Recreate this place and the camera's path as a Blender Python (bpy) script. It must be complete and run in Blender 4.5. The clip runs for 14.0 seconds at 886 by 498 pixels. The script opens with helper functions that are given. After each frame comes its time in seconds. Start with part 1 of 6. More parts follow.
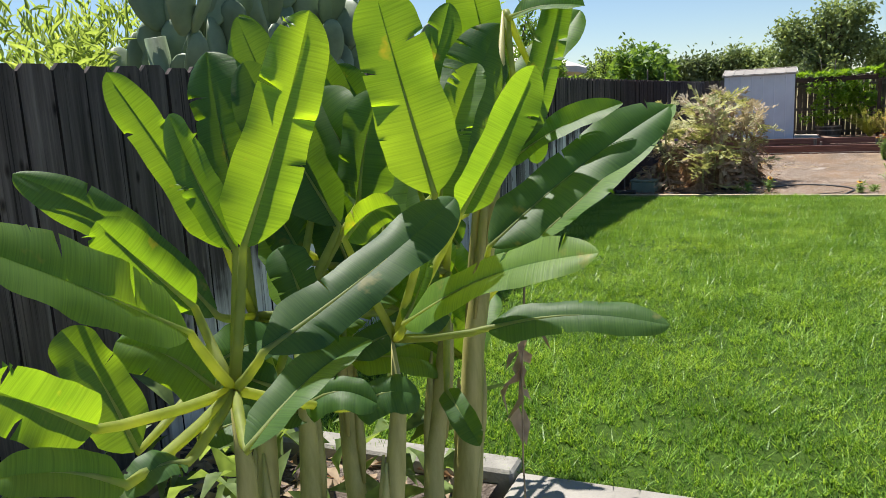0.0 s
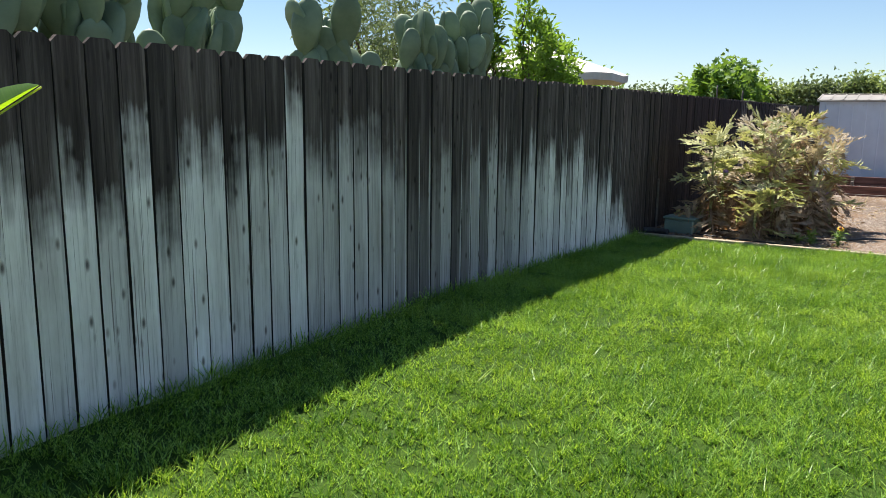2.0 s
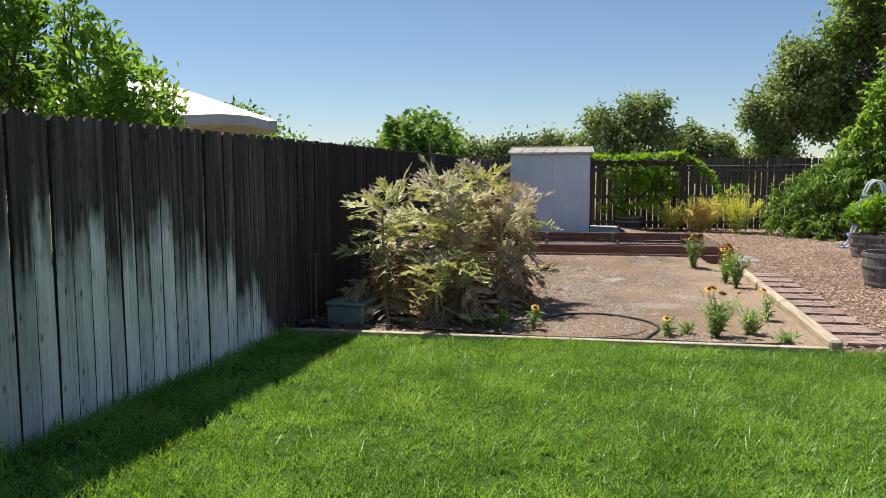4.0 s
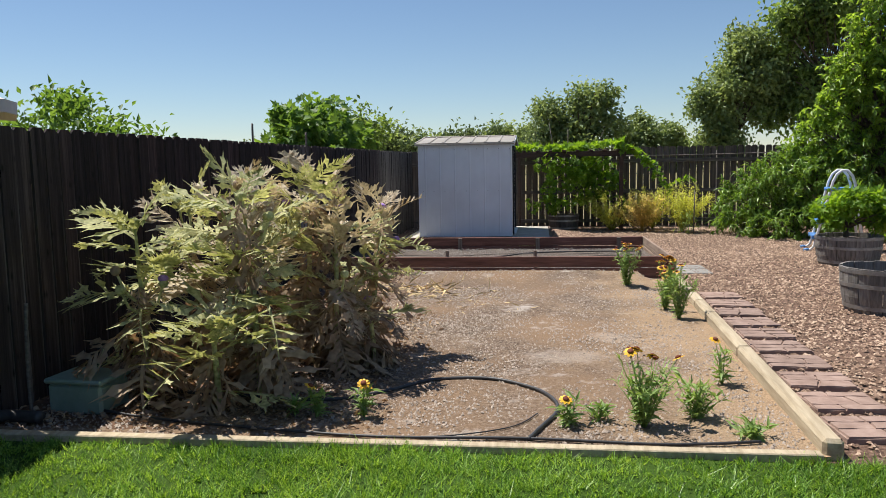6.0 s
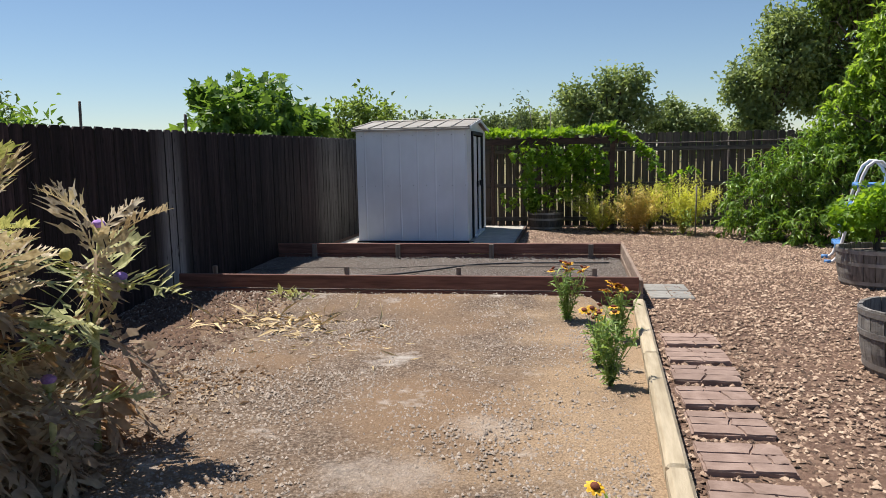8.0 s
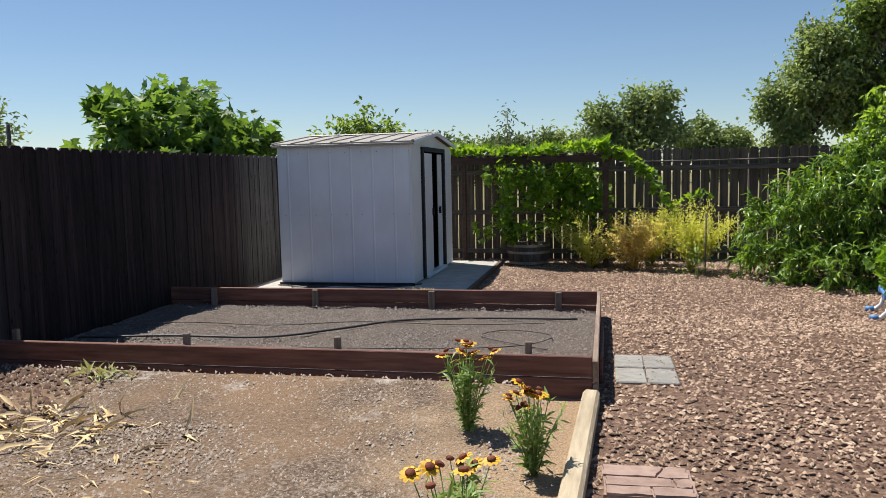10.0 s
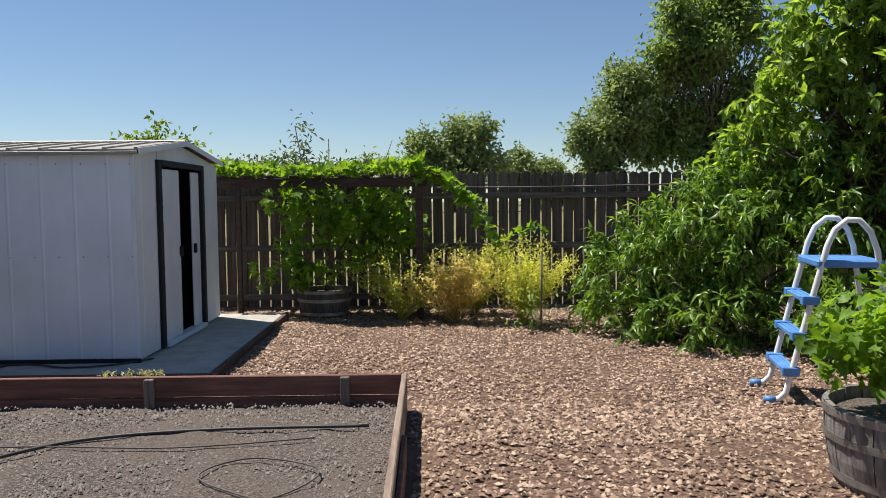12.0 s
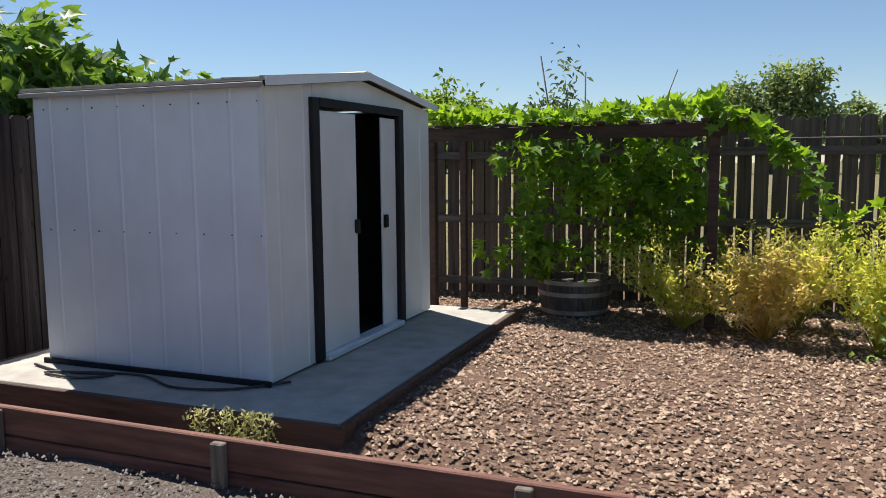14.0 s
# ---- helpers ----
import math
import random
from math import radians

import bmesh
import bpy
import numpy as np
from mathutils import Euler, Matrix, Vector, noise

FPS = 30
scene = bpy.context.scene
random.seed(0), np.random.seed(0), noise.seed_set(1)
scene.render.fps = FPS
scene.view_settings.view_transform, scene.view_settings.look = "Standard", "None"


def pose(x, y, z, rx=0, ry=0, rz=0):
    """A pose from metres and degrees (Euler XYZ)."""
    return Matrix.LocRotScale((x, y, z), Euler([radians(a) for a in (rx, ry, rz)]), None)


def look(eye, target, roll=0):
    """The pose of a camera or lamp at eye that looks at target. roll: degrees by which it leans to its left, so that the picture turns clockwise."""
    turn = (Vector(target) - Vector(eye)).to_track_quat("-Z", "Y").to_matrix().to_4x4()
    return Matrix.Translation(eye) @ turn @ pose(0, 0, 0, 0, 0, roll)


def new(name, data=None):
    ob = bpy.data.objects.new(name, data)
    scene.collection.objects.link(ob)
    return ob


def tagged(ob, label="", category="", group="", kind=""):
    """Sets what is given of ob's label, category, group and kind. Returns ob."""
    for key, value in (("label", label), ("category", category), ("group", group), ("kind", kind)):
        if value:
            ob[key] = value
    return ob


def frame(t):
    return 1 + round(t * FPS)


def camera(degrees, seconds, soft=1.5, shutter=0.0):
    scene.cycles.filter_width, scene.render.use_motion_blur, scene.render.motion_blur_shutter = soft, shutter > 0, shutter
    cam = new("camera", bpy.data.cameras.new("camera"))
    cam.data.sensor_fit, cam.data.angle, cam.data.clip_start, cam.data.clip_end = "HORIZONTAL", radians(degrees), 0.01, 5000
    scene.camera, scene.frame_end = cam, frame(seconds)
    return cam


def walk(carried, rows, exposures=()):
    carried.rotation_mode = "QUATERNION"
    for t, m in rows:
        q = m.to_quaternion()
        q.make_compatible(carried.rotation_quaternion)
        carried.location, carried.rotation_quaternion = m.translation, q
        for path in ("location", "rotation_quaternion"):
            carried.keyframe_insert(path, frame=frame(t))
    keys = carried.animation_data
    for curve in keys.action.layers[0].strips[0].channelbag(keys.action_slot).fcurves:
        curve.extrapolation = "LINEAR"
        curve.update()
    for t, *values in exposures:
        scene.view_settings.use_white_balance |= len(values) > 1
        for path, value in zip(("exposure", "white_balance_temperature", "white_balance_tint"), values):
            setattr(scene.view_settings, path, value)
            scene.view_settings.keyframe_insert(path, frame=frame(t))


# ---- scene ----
cam = camera(59.8, 14.0, soft=0.5)
METRES, EYE, TILT, LEAN, TURN = 19.6, 1.47, 0.0, 0.0, 23.1
ROWS = [
    (0.0, 0.0, 0.0, 0.0, -0.55, -10.8, 2.89),
    (0.5, 0.0216, 0.0194, 0.0004, 1.82, -9.17, 3.89),
    (1.0, 0.0442, 0.0453, -0.0016, 3.08, -8.56, 2.14),
    (1.5, 0.0619, 0.0752, -0.0033, 3.47, -9.31, 0.71),
    (2.0, 0.076, 0.1076, -0.004, 7.29, -10.06, -0.64),
    (2.5, 0.0878, 0.141, -0.0034, 0.7, -9.88, 0.96),
    (3.0, 0.1032, 0.1774, -0.0035, -8.48, -6.17, -0.54),
    (3.5, 0.1166, 0.213, -0.0047, -11.48, -5.77, -0.45),
    (6.0, 0.2192, 0.3699, -0.0038, -16.14, -6.31, 1.05),
    (6.5, 0.2466, 0.3941, -0.0035, -16.23, -5.7, 0.81),
    (7.0, 0.2731, 0.4206, -0.0044, -16.25, -7.46, 0.86),
    (9.5, 0.3933, 0.5484, -0.0034, -8.81, -6.06, 1.54),
    (10.0, 0.4114, 0.5783, -0.0053, -11.23, -5.58, 1.22),
    (10.5, 0.4279, 0.6113, -0.0062, -17.77, -4.87, 1.15),
    (11.0, 0.4436, 0.6421, -0.0069, -21.74, -3.99, 1.1),
    (11.5, 0.4585, 0.6733, -0.0065, -22.8, -3.46, 0.81),
    (12.0, 0.4719, 0.7048, -0.0064, -24.16, -3.74, 0.5),
    (12.5, 0.4882, 0.7362, -0.0059, -24.23, -3.33, 0.49),
    (13.0, 0.5024, 0.769, -0.0039, -23.56, -2.39, 1.0),
    (13.5, 0.521, 0.8002, -0.0076, -19.97, -2.05, 0.5),
    (14.0, 0.5319, 0.8304, -0.0086, -1.92, -6.44, 0.49),
]
walk(cam, [(t, pose(0, 0, EYE, TILT, LEAN, TURN) @ pose(METRES * x, METRES * y, METRES * z, 90 + pitch, roll, yaw)) for t, x, y, z, yaw, pitch, roll in ROWS],
     [(0.0, 0.84), (1.5, 0.90), (2.0, 0.98), (2.5, 0.98), (3.0, 0.82), (6.0, 0.58), (12.0, 0.57), (13.0, 0.64), (14.0, 0.70)])

# ---- world, sun ----
SUN_FROM = Vector((-0.84 * 0.44, 0.54 * 0.44, 0.90)).normalized()
world = bpy.data.worlds.new("sky")
scene.world = world
world.use_nodes = True
wn = world.node_tree
sky = wn.nodes.new("ShaderNodeTexSky")
sky.sky_type = "NISHITA"
sky.sun_disc = False
sky.sun_elevation = math.asin(SUN_FROM.z)
sky.sun_rotation = math.atan2(SUN_FROM.x, SUN_FROM.y)
sky.air_density, sky.dust_density, sky.ozone_density = 0.95, 0.0, 3.2
haze = wn.nodes.new("ShaderNodeMix")
haze.data_type, haze.blend_type = "RGBA", "MULTIPLY"
haze.inputs[0].default_value, haze.inputs[7].default_value = 1.0, (0.955, 0.975, 1.01, 1)
wn.links.new(sky.outputs[0], haze.inputs[6])
wn.links.new(haze.outputs[2], wn.nodes["Background"].inputs[0])
wn.nodes["Background"].inputs[1].default_value = 0.067
lamp = bpy.data.lights.new("sun", "SUN")
lamp.energy, lamp.angle, lamp.color = 4.8, radians(0.53), (1.0, 0.95, 0.87)
sun = new("sun", lamp)
sun.matrix_world = look(SUN_FROM * 60, (0, 0, 0))


# ---- materials ----
def graph(name):
    m = bpy.data.materials.new(name)
    m.use_nodes = True
    t = m.node_tree
    return m, t, t.nodes["Principled BSDF"]


def add(t, kind, **values):
    n = t.nodes.new(kind)
    for key, value in values.items():
        n.inputs[key].default_value = value
    return n


def ramp(t, fac, stops):
    n = t.nodes.new("ShaderNodeValToRGB")
    e = n.color_ramp.elements
    while len(e) < len(stops):
        e.new(0.5)
    for k, (p, c) in enumerate(stops):
        e[k].position, e[k].color = p, (*c, 1)
    t.links.new(fac, n.inputs[0])
    return n.outputs[0]


def mix(t, kind, fac, a, b):
    n = t.nodes.new("ShaderNodeMix")
    n.data_type, n.blend_type, n.clamp_factor = "RGBA", kind, True
    for v, s in ((fac, 0), (a, 6), (b, 7)):
        if hasattr(v, "links"):
            t.links.new(v, n.inputs[s])
        elif isinstance(v, tuple):
            n.inputs[s].default_value = (*v, 1)
        else:
            n.inputs[s].default_value = v
    return n.outputs[2]


def calc(t, op, a, b=0.0, c=0.0):
    n = t.nodes.new("ShaderNodeMath")
    n.operation = op
    for k, v in enumerate((a, b, c)):
        if hasattr(v, "links"):
            t.links.new(v, n.inputs[k])
        else:
            n.inputs[k].default_value = v
    return n.outputs[0]


def where(t, stretch=(1, 1, 1), world_space=False):
    """Coordinates in metres; own coordinates are shifted by each object's random number."""
    if world_space:
        v = t.nodes.new("ShaderNodeNewGeometry").outputs["Position"]
    else:
        co = t.nodes.new("ShaderNodeTexCoord").outputs["Object"]
        info = t.nodes.new("ShaderNodeObjectInfo")
        sh = add(t, "ShaderNodeVectorMath")
        sh.operation = "SCALE"
        sh.inputs[0].default_value = (31.0, 57.0, 83.0)
        t.links.new(info.outputs["Random"], sh.inputs[3])
        ad = add(t, "ShaderNodeVectorMath")
        t.links.new(co, ad.inputs[0])
        t.links.new(sh.outputs[0], ad.inputs[1])
        v = ad.outputs[0]
    mp = add(t, "ShaderNodeMapping", Scale=stretch)
    t.links.new(v, mp.inputs[0])
    return mp.outputs[0]


def noisy(t, v, scale, detail=4.0, rough=0.6):
    n = add(t, "ShaderNodeTexNoise", Scale=scale, Detail=detail, Roughness=rough)
    t.links.new(v, n.inputs["Vector"])
    return n.outputs[0]


def relief(t, p, height, strength, distance=0.01):
    n = add(t, "ShaderNodeBump", Strength=strength, Distance=distance)
    t.links.new(height, n.inputs["Height"])
    t.links.new(n.outputs[0], p.inputs["Normal"])


def surface(name, dark, light, scale=8.0, stretch=(1, 1, 1), rough=0.8, bump=0.4, stain=0.35, vary=0.3, metal=0.0, world_space=False, fine=60.0):
    """A plain solid: two tones mixed by grain, large stains, a random tone for each object, and fine relief."""
    m, t, p = graph(name)
    v = where(t, stretch, world_space)
    grain = noisy(t, v, scale, 6)
    col = ramp(t, grain, [(0.3, dark), (0.7, light)])
    big = noisy(t, where(t, (1, 1, 1), world_space), 1.1, 3)
    col = mix(t, "MULTIPLY", stain, col, ramp(t, big, [(0.3, (0.45, 0.43, 0.40)), (0.65, (1.1, 1.1, 1.1))]))
    if vary:
        info = t.nodes.new("ShaderNodeObjectInfo")
        col = mix(t, "MULTIPLY", vary, col, ramp(t, info.outputs["Random"], [(0, (0.5, 0.5, 0.5)), (1, (1.35, 1.32, 1.28))]))
    t.links.new(col, p.inputs["Base Color"])
    p.inputs["Roughness"].default_value, p.inputs["Metallic"].default_value = rough, metal
    if bump:
        f = noisy(t, v, fine, 3)
        relief(t, p, calc(t, "ADD", f, grain), bump)
    return m


def leafy(name, low, high, through_colour, thin=0.35, rough=0.5, scale=2.5, spec=0.4, fine=9.0, speck=0.4):
    """A leaf: tones that change from leaf to leaf in space, partly lit through."""
    m, t, p = graph(name)
    v = where(t, (1, 1, 1), True)
    fac = calc(t, "ADD", calc(t, "MULTIPLY", noisy(t, v, scale, 2), 1 - speck), calc(t, "MULTIPLY", noisy(t, v, scale * fine, 1), speck))
    col = ramp(t, fac, [(0.34, low), (0.66, high)])
    t.links.new(col, p.inputs["Base Color"])
    p.inputs["Roughness"].default_value = rough
    p.inputs["Specular IOR Level"].default_value = spec
    tr = add(t, "ShaderNodeBsdfTranslucent")
    t.links.new(mix(t, "MULTIPLY", 1.0, col, tuple(through_colour)), tr.inputs[0])
    ms = add(t, "ShaderNodeMixShader", Fac=thin)
    t.links.new(p.outputs[0], ms.inputs[1])
    t.links.new(tr.outputs[0], ms.inputs[2])
    t.links.new(ms.outputs[0], t.nodes["Material Output"].inputs[0])
    return m


def fence_wood():
    """Weathered pickets: dark stain, bleached pale low down along one stretch where water has sprayed them."""
    m, t, p = graph("weathered_picket")
    own = where(t, (22, 22, 0.9))
    fine = where(t, (70, 70, 2.2))
    g1, g2 = noisy(t, own, 1.0, 6, 0.65), noisy(t, fine, 1.0, 4)
    info = t.nodes.new("ShaderNodeObjectInfo").outputs["Random"]
    dark = ramp(t, g1, [(0.3, (0.030, 0.0225, 0.0215)), (0.50, (0.085, 0.066, 0.062)), (0.72, (0.21, 0.172, 0.162))])
    dark = mix(t, "MULTIPLY", 0.6, dark, ramp(t, info, [(0, (0.45, 0.45, 0.45)), (0.8, (1.15, 1.12, 1.1)), (0.93, (1.3, 1.28, 1.25)), (1, (3.0, 2.9, 2.85))]))
    pale = ramp(t, g1, [(0.27, (0.48, 0.44, 0.42)), (0.40, (0.80, 0.76, 0.74)), (0.66, (0.92, 0.885, 0.875))])
    sep = t.nodes.new("ShaderNodeSeparateXYZ")
    pos = t.nodes.new("ShaderNodeNewGeometry").outputs["Position"]
    t.links.new(pos, sep.inputs[0])
    y, z = sep.outputs[1], sep.outputs[2]
    curve = t.nodes.new("ShaderNodeFloatCurve")
    pts = [(0.0, 0.30), (0.08, 0.74), (0.183, 0.86), (0.25, 0.89), (0.32, 0.97), (0.40, 0.93), (0.48, 0.80), (0.62, 0.86), (0.77, 0.80), (0.88, 0.61), (0.97, 0.20), (1.0, 0.0)]
    c = curve.mapping.curves[0]
    while len(c.points) < len(pts):
        c.points.new(0.5, 0.5)
    for k, q in enumerate(pts):
        c.points[k].location = q
    curve.mapping.update()
    t.links.new(calc(t, "MULTIPLY_ADD", y, 1 / 10.0, -0.25), curve.inputs[1])
    reach = calc(t, "MULTIPLY_ADD", curve.outputs[0], 2.0, -0.56)
    reach = calc(t, "ADD", reach, calc(t, "MULTIPLY_ADD", g1, 0.62, -0.31))
    reach = calc(t, "ADD", reach, calc(t, "MULTIPLY_ADD", info, 0.42, -0.21))
    fade = calc(t, "MULTIPLY", calc(t, "SUBTRACT", calc(t, "ADD", reach, calc(t, "MULTIPLY_ADD", noisy(t, where(t, (1, 1, 1), True), 2.4, 4), 0.7, -0.35)), z), 3.0)
    fac = calc(t, "MINIMUM", calc(t, "MAXIMUM", fade, 0.0), 1.0)
    def band(centre, half):
        d = calc(t, "MULTIPLY_ADD", y, 1 / half, -centre / half)
        return calc(t, "DIVIDE", 1.0, calc(t, "ADD", 1.0, calc(t, "POWER", calc(t, "ABSOLUTE", d), 4.0)))

    fac = calc(t, "MULTIPLY", fac, calc(t, "MULTIPLY_ADD", band(7.65, 1.2), calc(t, "MULTIPLY_ADD", info, 0.45, -0.95), 1.0))
    fac = calc(t, "MULTIPLY", fac, calc(t, "MULTIPLY_ADD", info, 0.14, 0.91))
    lone = calc(t, "MULTIPLY", band(18.95, 0.20), calc(t, "MULTIPLY_ADD", z, -0.15, 0.34))
    fac = calc(t, "MINIMUM", calc(t, "MAXIMUM", fac, lone), 1.0)
    side = t.nodes.new("ShaderNodeSeparateXYZ")
    t.links.new(t.nodes.new("ShaderNodeTexCoord").outputs["Object"], side.inputs[0])
    edge = calc(t, "MULTIPLY_ADD", calc(t, "ADD", side.outputs[1], calc(t, "MULTIPLY", g1, 0.05)), 45.0, -3.35)
    edge = calc(t, "MULTIPLY", calc(t, "MINIMUM", calc(t, "MAXIMUM", edge, 0.0), 0.75), band(7.3, 3.4))
    edge = calc(t, "MULTIPLY", edge, calc(t, "MINIMUM", calc(t, "MAXIMUM", calc(t, "MULTIPLY_ADD", z, -2.2, 3.0), 0.0), 1.0))
    fac = calc(t, "MAXIMUM", fac, edge)
    streak = ramp(t, g2, [(0.34, (0.40, 0.40, 0.40)), (0.47, (1, 1, 1))])
    fac = mix(t, "MULTIPLY", 0.55, fac, streak)
    # dark tone multiplied down beyond y = 11.6, mixed to grey beyond y = 23.3
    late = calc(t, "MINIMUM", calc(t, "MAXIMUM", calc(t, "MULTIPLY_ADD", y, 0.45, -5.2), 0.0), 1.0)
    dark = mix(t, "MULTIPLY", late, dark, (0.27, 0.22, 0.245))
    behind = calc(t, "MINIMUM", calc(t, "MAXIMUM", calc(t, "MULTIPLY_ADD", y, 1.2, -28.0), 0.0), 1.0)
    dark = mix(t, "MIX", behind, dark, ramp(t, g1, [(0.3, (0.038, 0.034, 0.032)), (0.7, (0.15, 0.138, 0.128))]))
    early = calc(t, "MINIMUM", calc(t, "MAXIMUM", calc(t, "MULTIPLY_ADD", y, -1.4, 5.0), 0.0), 1.0)
    dark = mix(t, "MIX", calc(t, "MULTIPLY", early, 0.05), dark, mix(t, "MULTIPLY", 0.6, pale, (0.55, 0.56, 0.58)))
    grey = ramp(t, info, [(0, (0.72, 0.72, 0.73)), (0.5, (0.95, 0.95, 0.96)), (1, (1.05, 1.06, 1.08))])
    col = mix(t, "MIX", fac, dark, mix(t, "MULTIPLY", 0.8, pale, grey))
    vor = add(t, "ShaderNodeTexVoronoi", Scale=1.0, Randomness=1.0)
    t.links.new(where(t, (14, 14, 5.5)), vor.inputs["Vector"])
    knot = ramp(t, vor.outputs["Distance"], [(0.05, (0.06, 0.05, 0.045)), (0.10, (0.35, 0.31, 0.29)), (0.20, (1, 1, 1))])
    col = mix(t, "MULTIPLY", 0.85, col, knot)
    crack = ramp(t, noisy(t, where(t, (95, 95, 0.8)), 1.0, 2), [(0.30, (0.22, 0.20, 0.19)), (0.37, (1, 1, 1))])
    col = mix(t, "MULTIPLY", 0.85, col, crack)
    cloud = ramp(t, noisy(t, where(t, (7, 7, 2.0)), 1.0, 5, 0.65), [(0.34, (0.60, 0.57, 0.55)), (0.60, (1.06, 1.06, 1.06))])
    col = mix(t, "MULTIPLY", 0.45, col, cloud)
    t.links.new(col, p.inputs["Base Color"])
    p.inputs["Roughness"].default_value = 0.85
    p.inputs["Specular IOR Level"].default_value = 0.25
    relief(t, p, calc(t, "ADD", g1, calc(t, "ADD", g2, calc(t, "MULTIPLY", vor.outputs["Distance"], 0.8))), 0.7, 0.005)
    return m


def add_axis(t, v, k):
    """One coordinate of a vector."""
    n = t.nodes.new("ShaderNodeSeparateXYZ")
    t.links.new(v, n.inputs[0])
    return n.outputs[k]


def earth(name, tones, pebble=55.0, patch=0.9, bump=0.8, pale=None, fine=190.0, tilled=None):
    """Loose ground: small stones, larger patches of another tone, fine grain."""
    m, t, p = graph(name)
    v = where(t, (1, 1, 1), True)
    vor = add(t, "ShaderNodeTexVoronoi", Scale=pebble)
    t.links.new(v, vor.inputs["Vector"])
    stone = ramp(t, noisy(t, v, pebble * 0.8, 3, 0.7), [(0.3, tones[0]), (0.5, tones[1]), (0.72, tones[2])])
    col = mix(t, "MULTIPLY", 0.55, stone, ramp(t, vor.outputs["Distance"], [(0.0, (1.25, 1.25, 1.25)), (0.8, (0.55, 0.52, 0.5))]))
    big = noisy(t, v, patch, 5, 0.6)
    col = mix(t, "MIX", ramp(t, big, [(0.42, (0, 0, 0)), (0.62, (0.8, 0.8, 0.8))]), col, mix(t, "MULTIPLY", 0.8, tones[3], ramp(t, noisy(t, v, fine, 3), [(0.3, (0.6, 0.6, 0.6)), (0.7, (1.2, 1.2, 1.2))])))
    if pale:
        col = mix(t, "MIX", ramp(t, noisy(t, v, 1.7, 4, 0.7), [(0.60, (0, 0, 0)), (0.72, (0.7, 0.7, 0.7))]), col, pale)
    if tilled:
        sandy = calc(t, "ADD", add_axis(t, v, 0), calc(t, "MULTIPLY_ADD", noisy(t, v, 1.6, 5, 0.65), 3.2, -3.1))
        sandy = calc(t, "MULTIPLY", calc(t, "MINIMUM", calc(t, "MAXIMUM", sandy, 0.0), 1.0), 0.75)
        col = mix(t, "MIX", sandy, col, mix(t, "MULTIPLY", 0.8, (0.43, 0.31, 0.195), ramp(t, noisy(t, v, 75.0, 4, 0.7), [(0.32, (0.45, 0.42, 0.40)), (0.62, (1.25, 1.22, 1.2))])))
        for px, py, rx, ry in ((1.33, 14.47, 0.34, 0.24), (1.75, 15.19, 0.26, 0.20)):
            dx = calc(t, "MULTIPLY_ADD", add_axis(t, v, 0), 1 / rx, -px / rx)
            dy = calc(t, "MULTIPLY_ADD", add_axis(t, v, 1), 1 / ry, -py / ry)
            far = calc(t, "ADD", calc(t, "ADD", calc(t, "MULTIPLY", dx, dx), calc(t, "MULTIPLY", dy, dy)), calc(t, "MULTIPLY_ADD", noisy(t, v, 9.0, 5, 0.7), 3.4, -1.7))
            lime = calc(t, "MULTIPLY", calc(t, "MINIMUM", calc(t, "MAXIMUM", calc(t, "MULTIPLY", calc(t, "SUBTRACT", 1.3, far), 0.5), 0.0), 1.0), 0.42)
            col = mix(t, "MIX", lime, col, (0.60, 0.54, 0.48))
        sep = t.nodes.new("ShaderNodeSeparateXYZ")
        t.links.new(v, sep.inputs[0])
        edge = calc(t, "ADD", calc(t, "MULTIPLY_ADD", sep.outputs[0], -1.0, -0.95), calc(t, "MULTIPLY_ADD", noisy(t, v, 2.2, 4), 2.4, -1.2))
        edge = calc(t, "MULTIPLY", calc(t, "MINIMUM", calc(t, "MAXIMUM", calc(t, "MULTIPLY", edge, 2.2), 0.0), 1.0), calc(t, "GREATER_THAN", sep.outputs[1], 12.6))
        col = mix(t, "MIX", calc(t, "MULTIPLY", edge, 0.85), col, mix(t, "MULTIPLY", 0.8, tilled, ramp(t, noisy(t, v, 30.0, 4), [(0.3, (0.5, 0.5, 0.5)), (0.7, (1.5, 1.45, 1.4))])))
    t.links.new(col, p.inputs["Base Color"])
    p.inputs["Roughness"].default_value = 0.95
    p.inputs["Specular IOR Level"].default_value = 0.2
    h = calc(t, "ADD", calc(t, "MULTIPLY", vor.outputs["Distance"], -1.0), noisy(t, v, fine, 3))
    relief(t, p, h, bump, 0.012)
    return m


def masonry(name, dark, light, scale, rough=0.85, bump=0.4):
    return surface(name, dark, light, scale, rough=rough, bump=bump, vary=0.25)


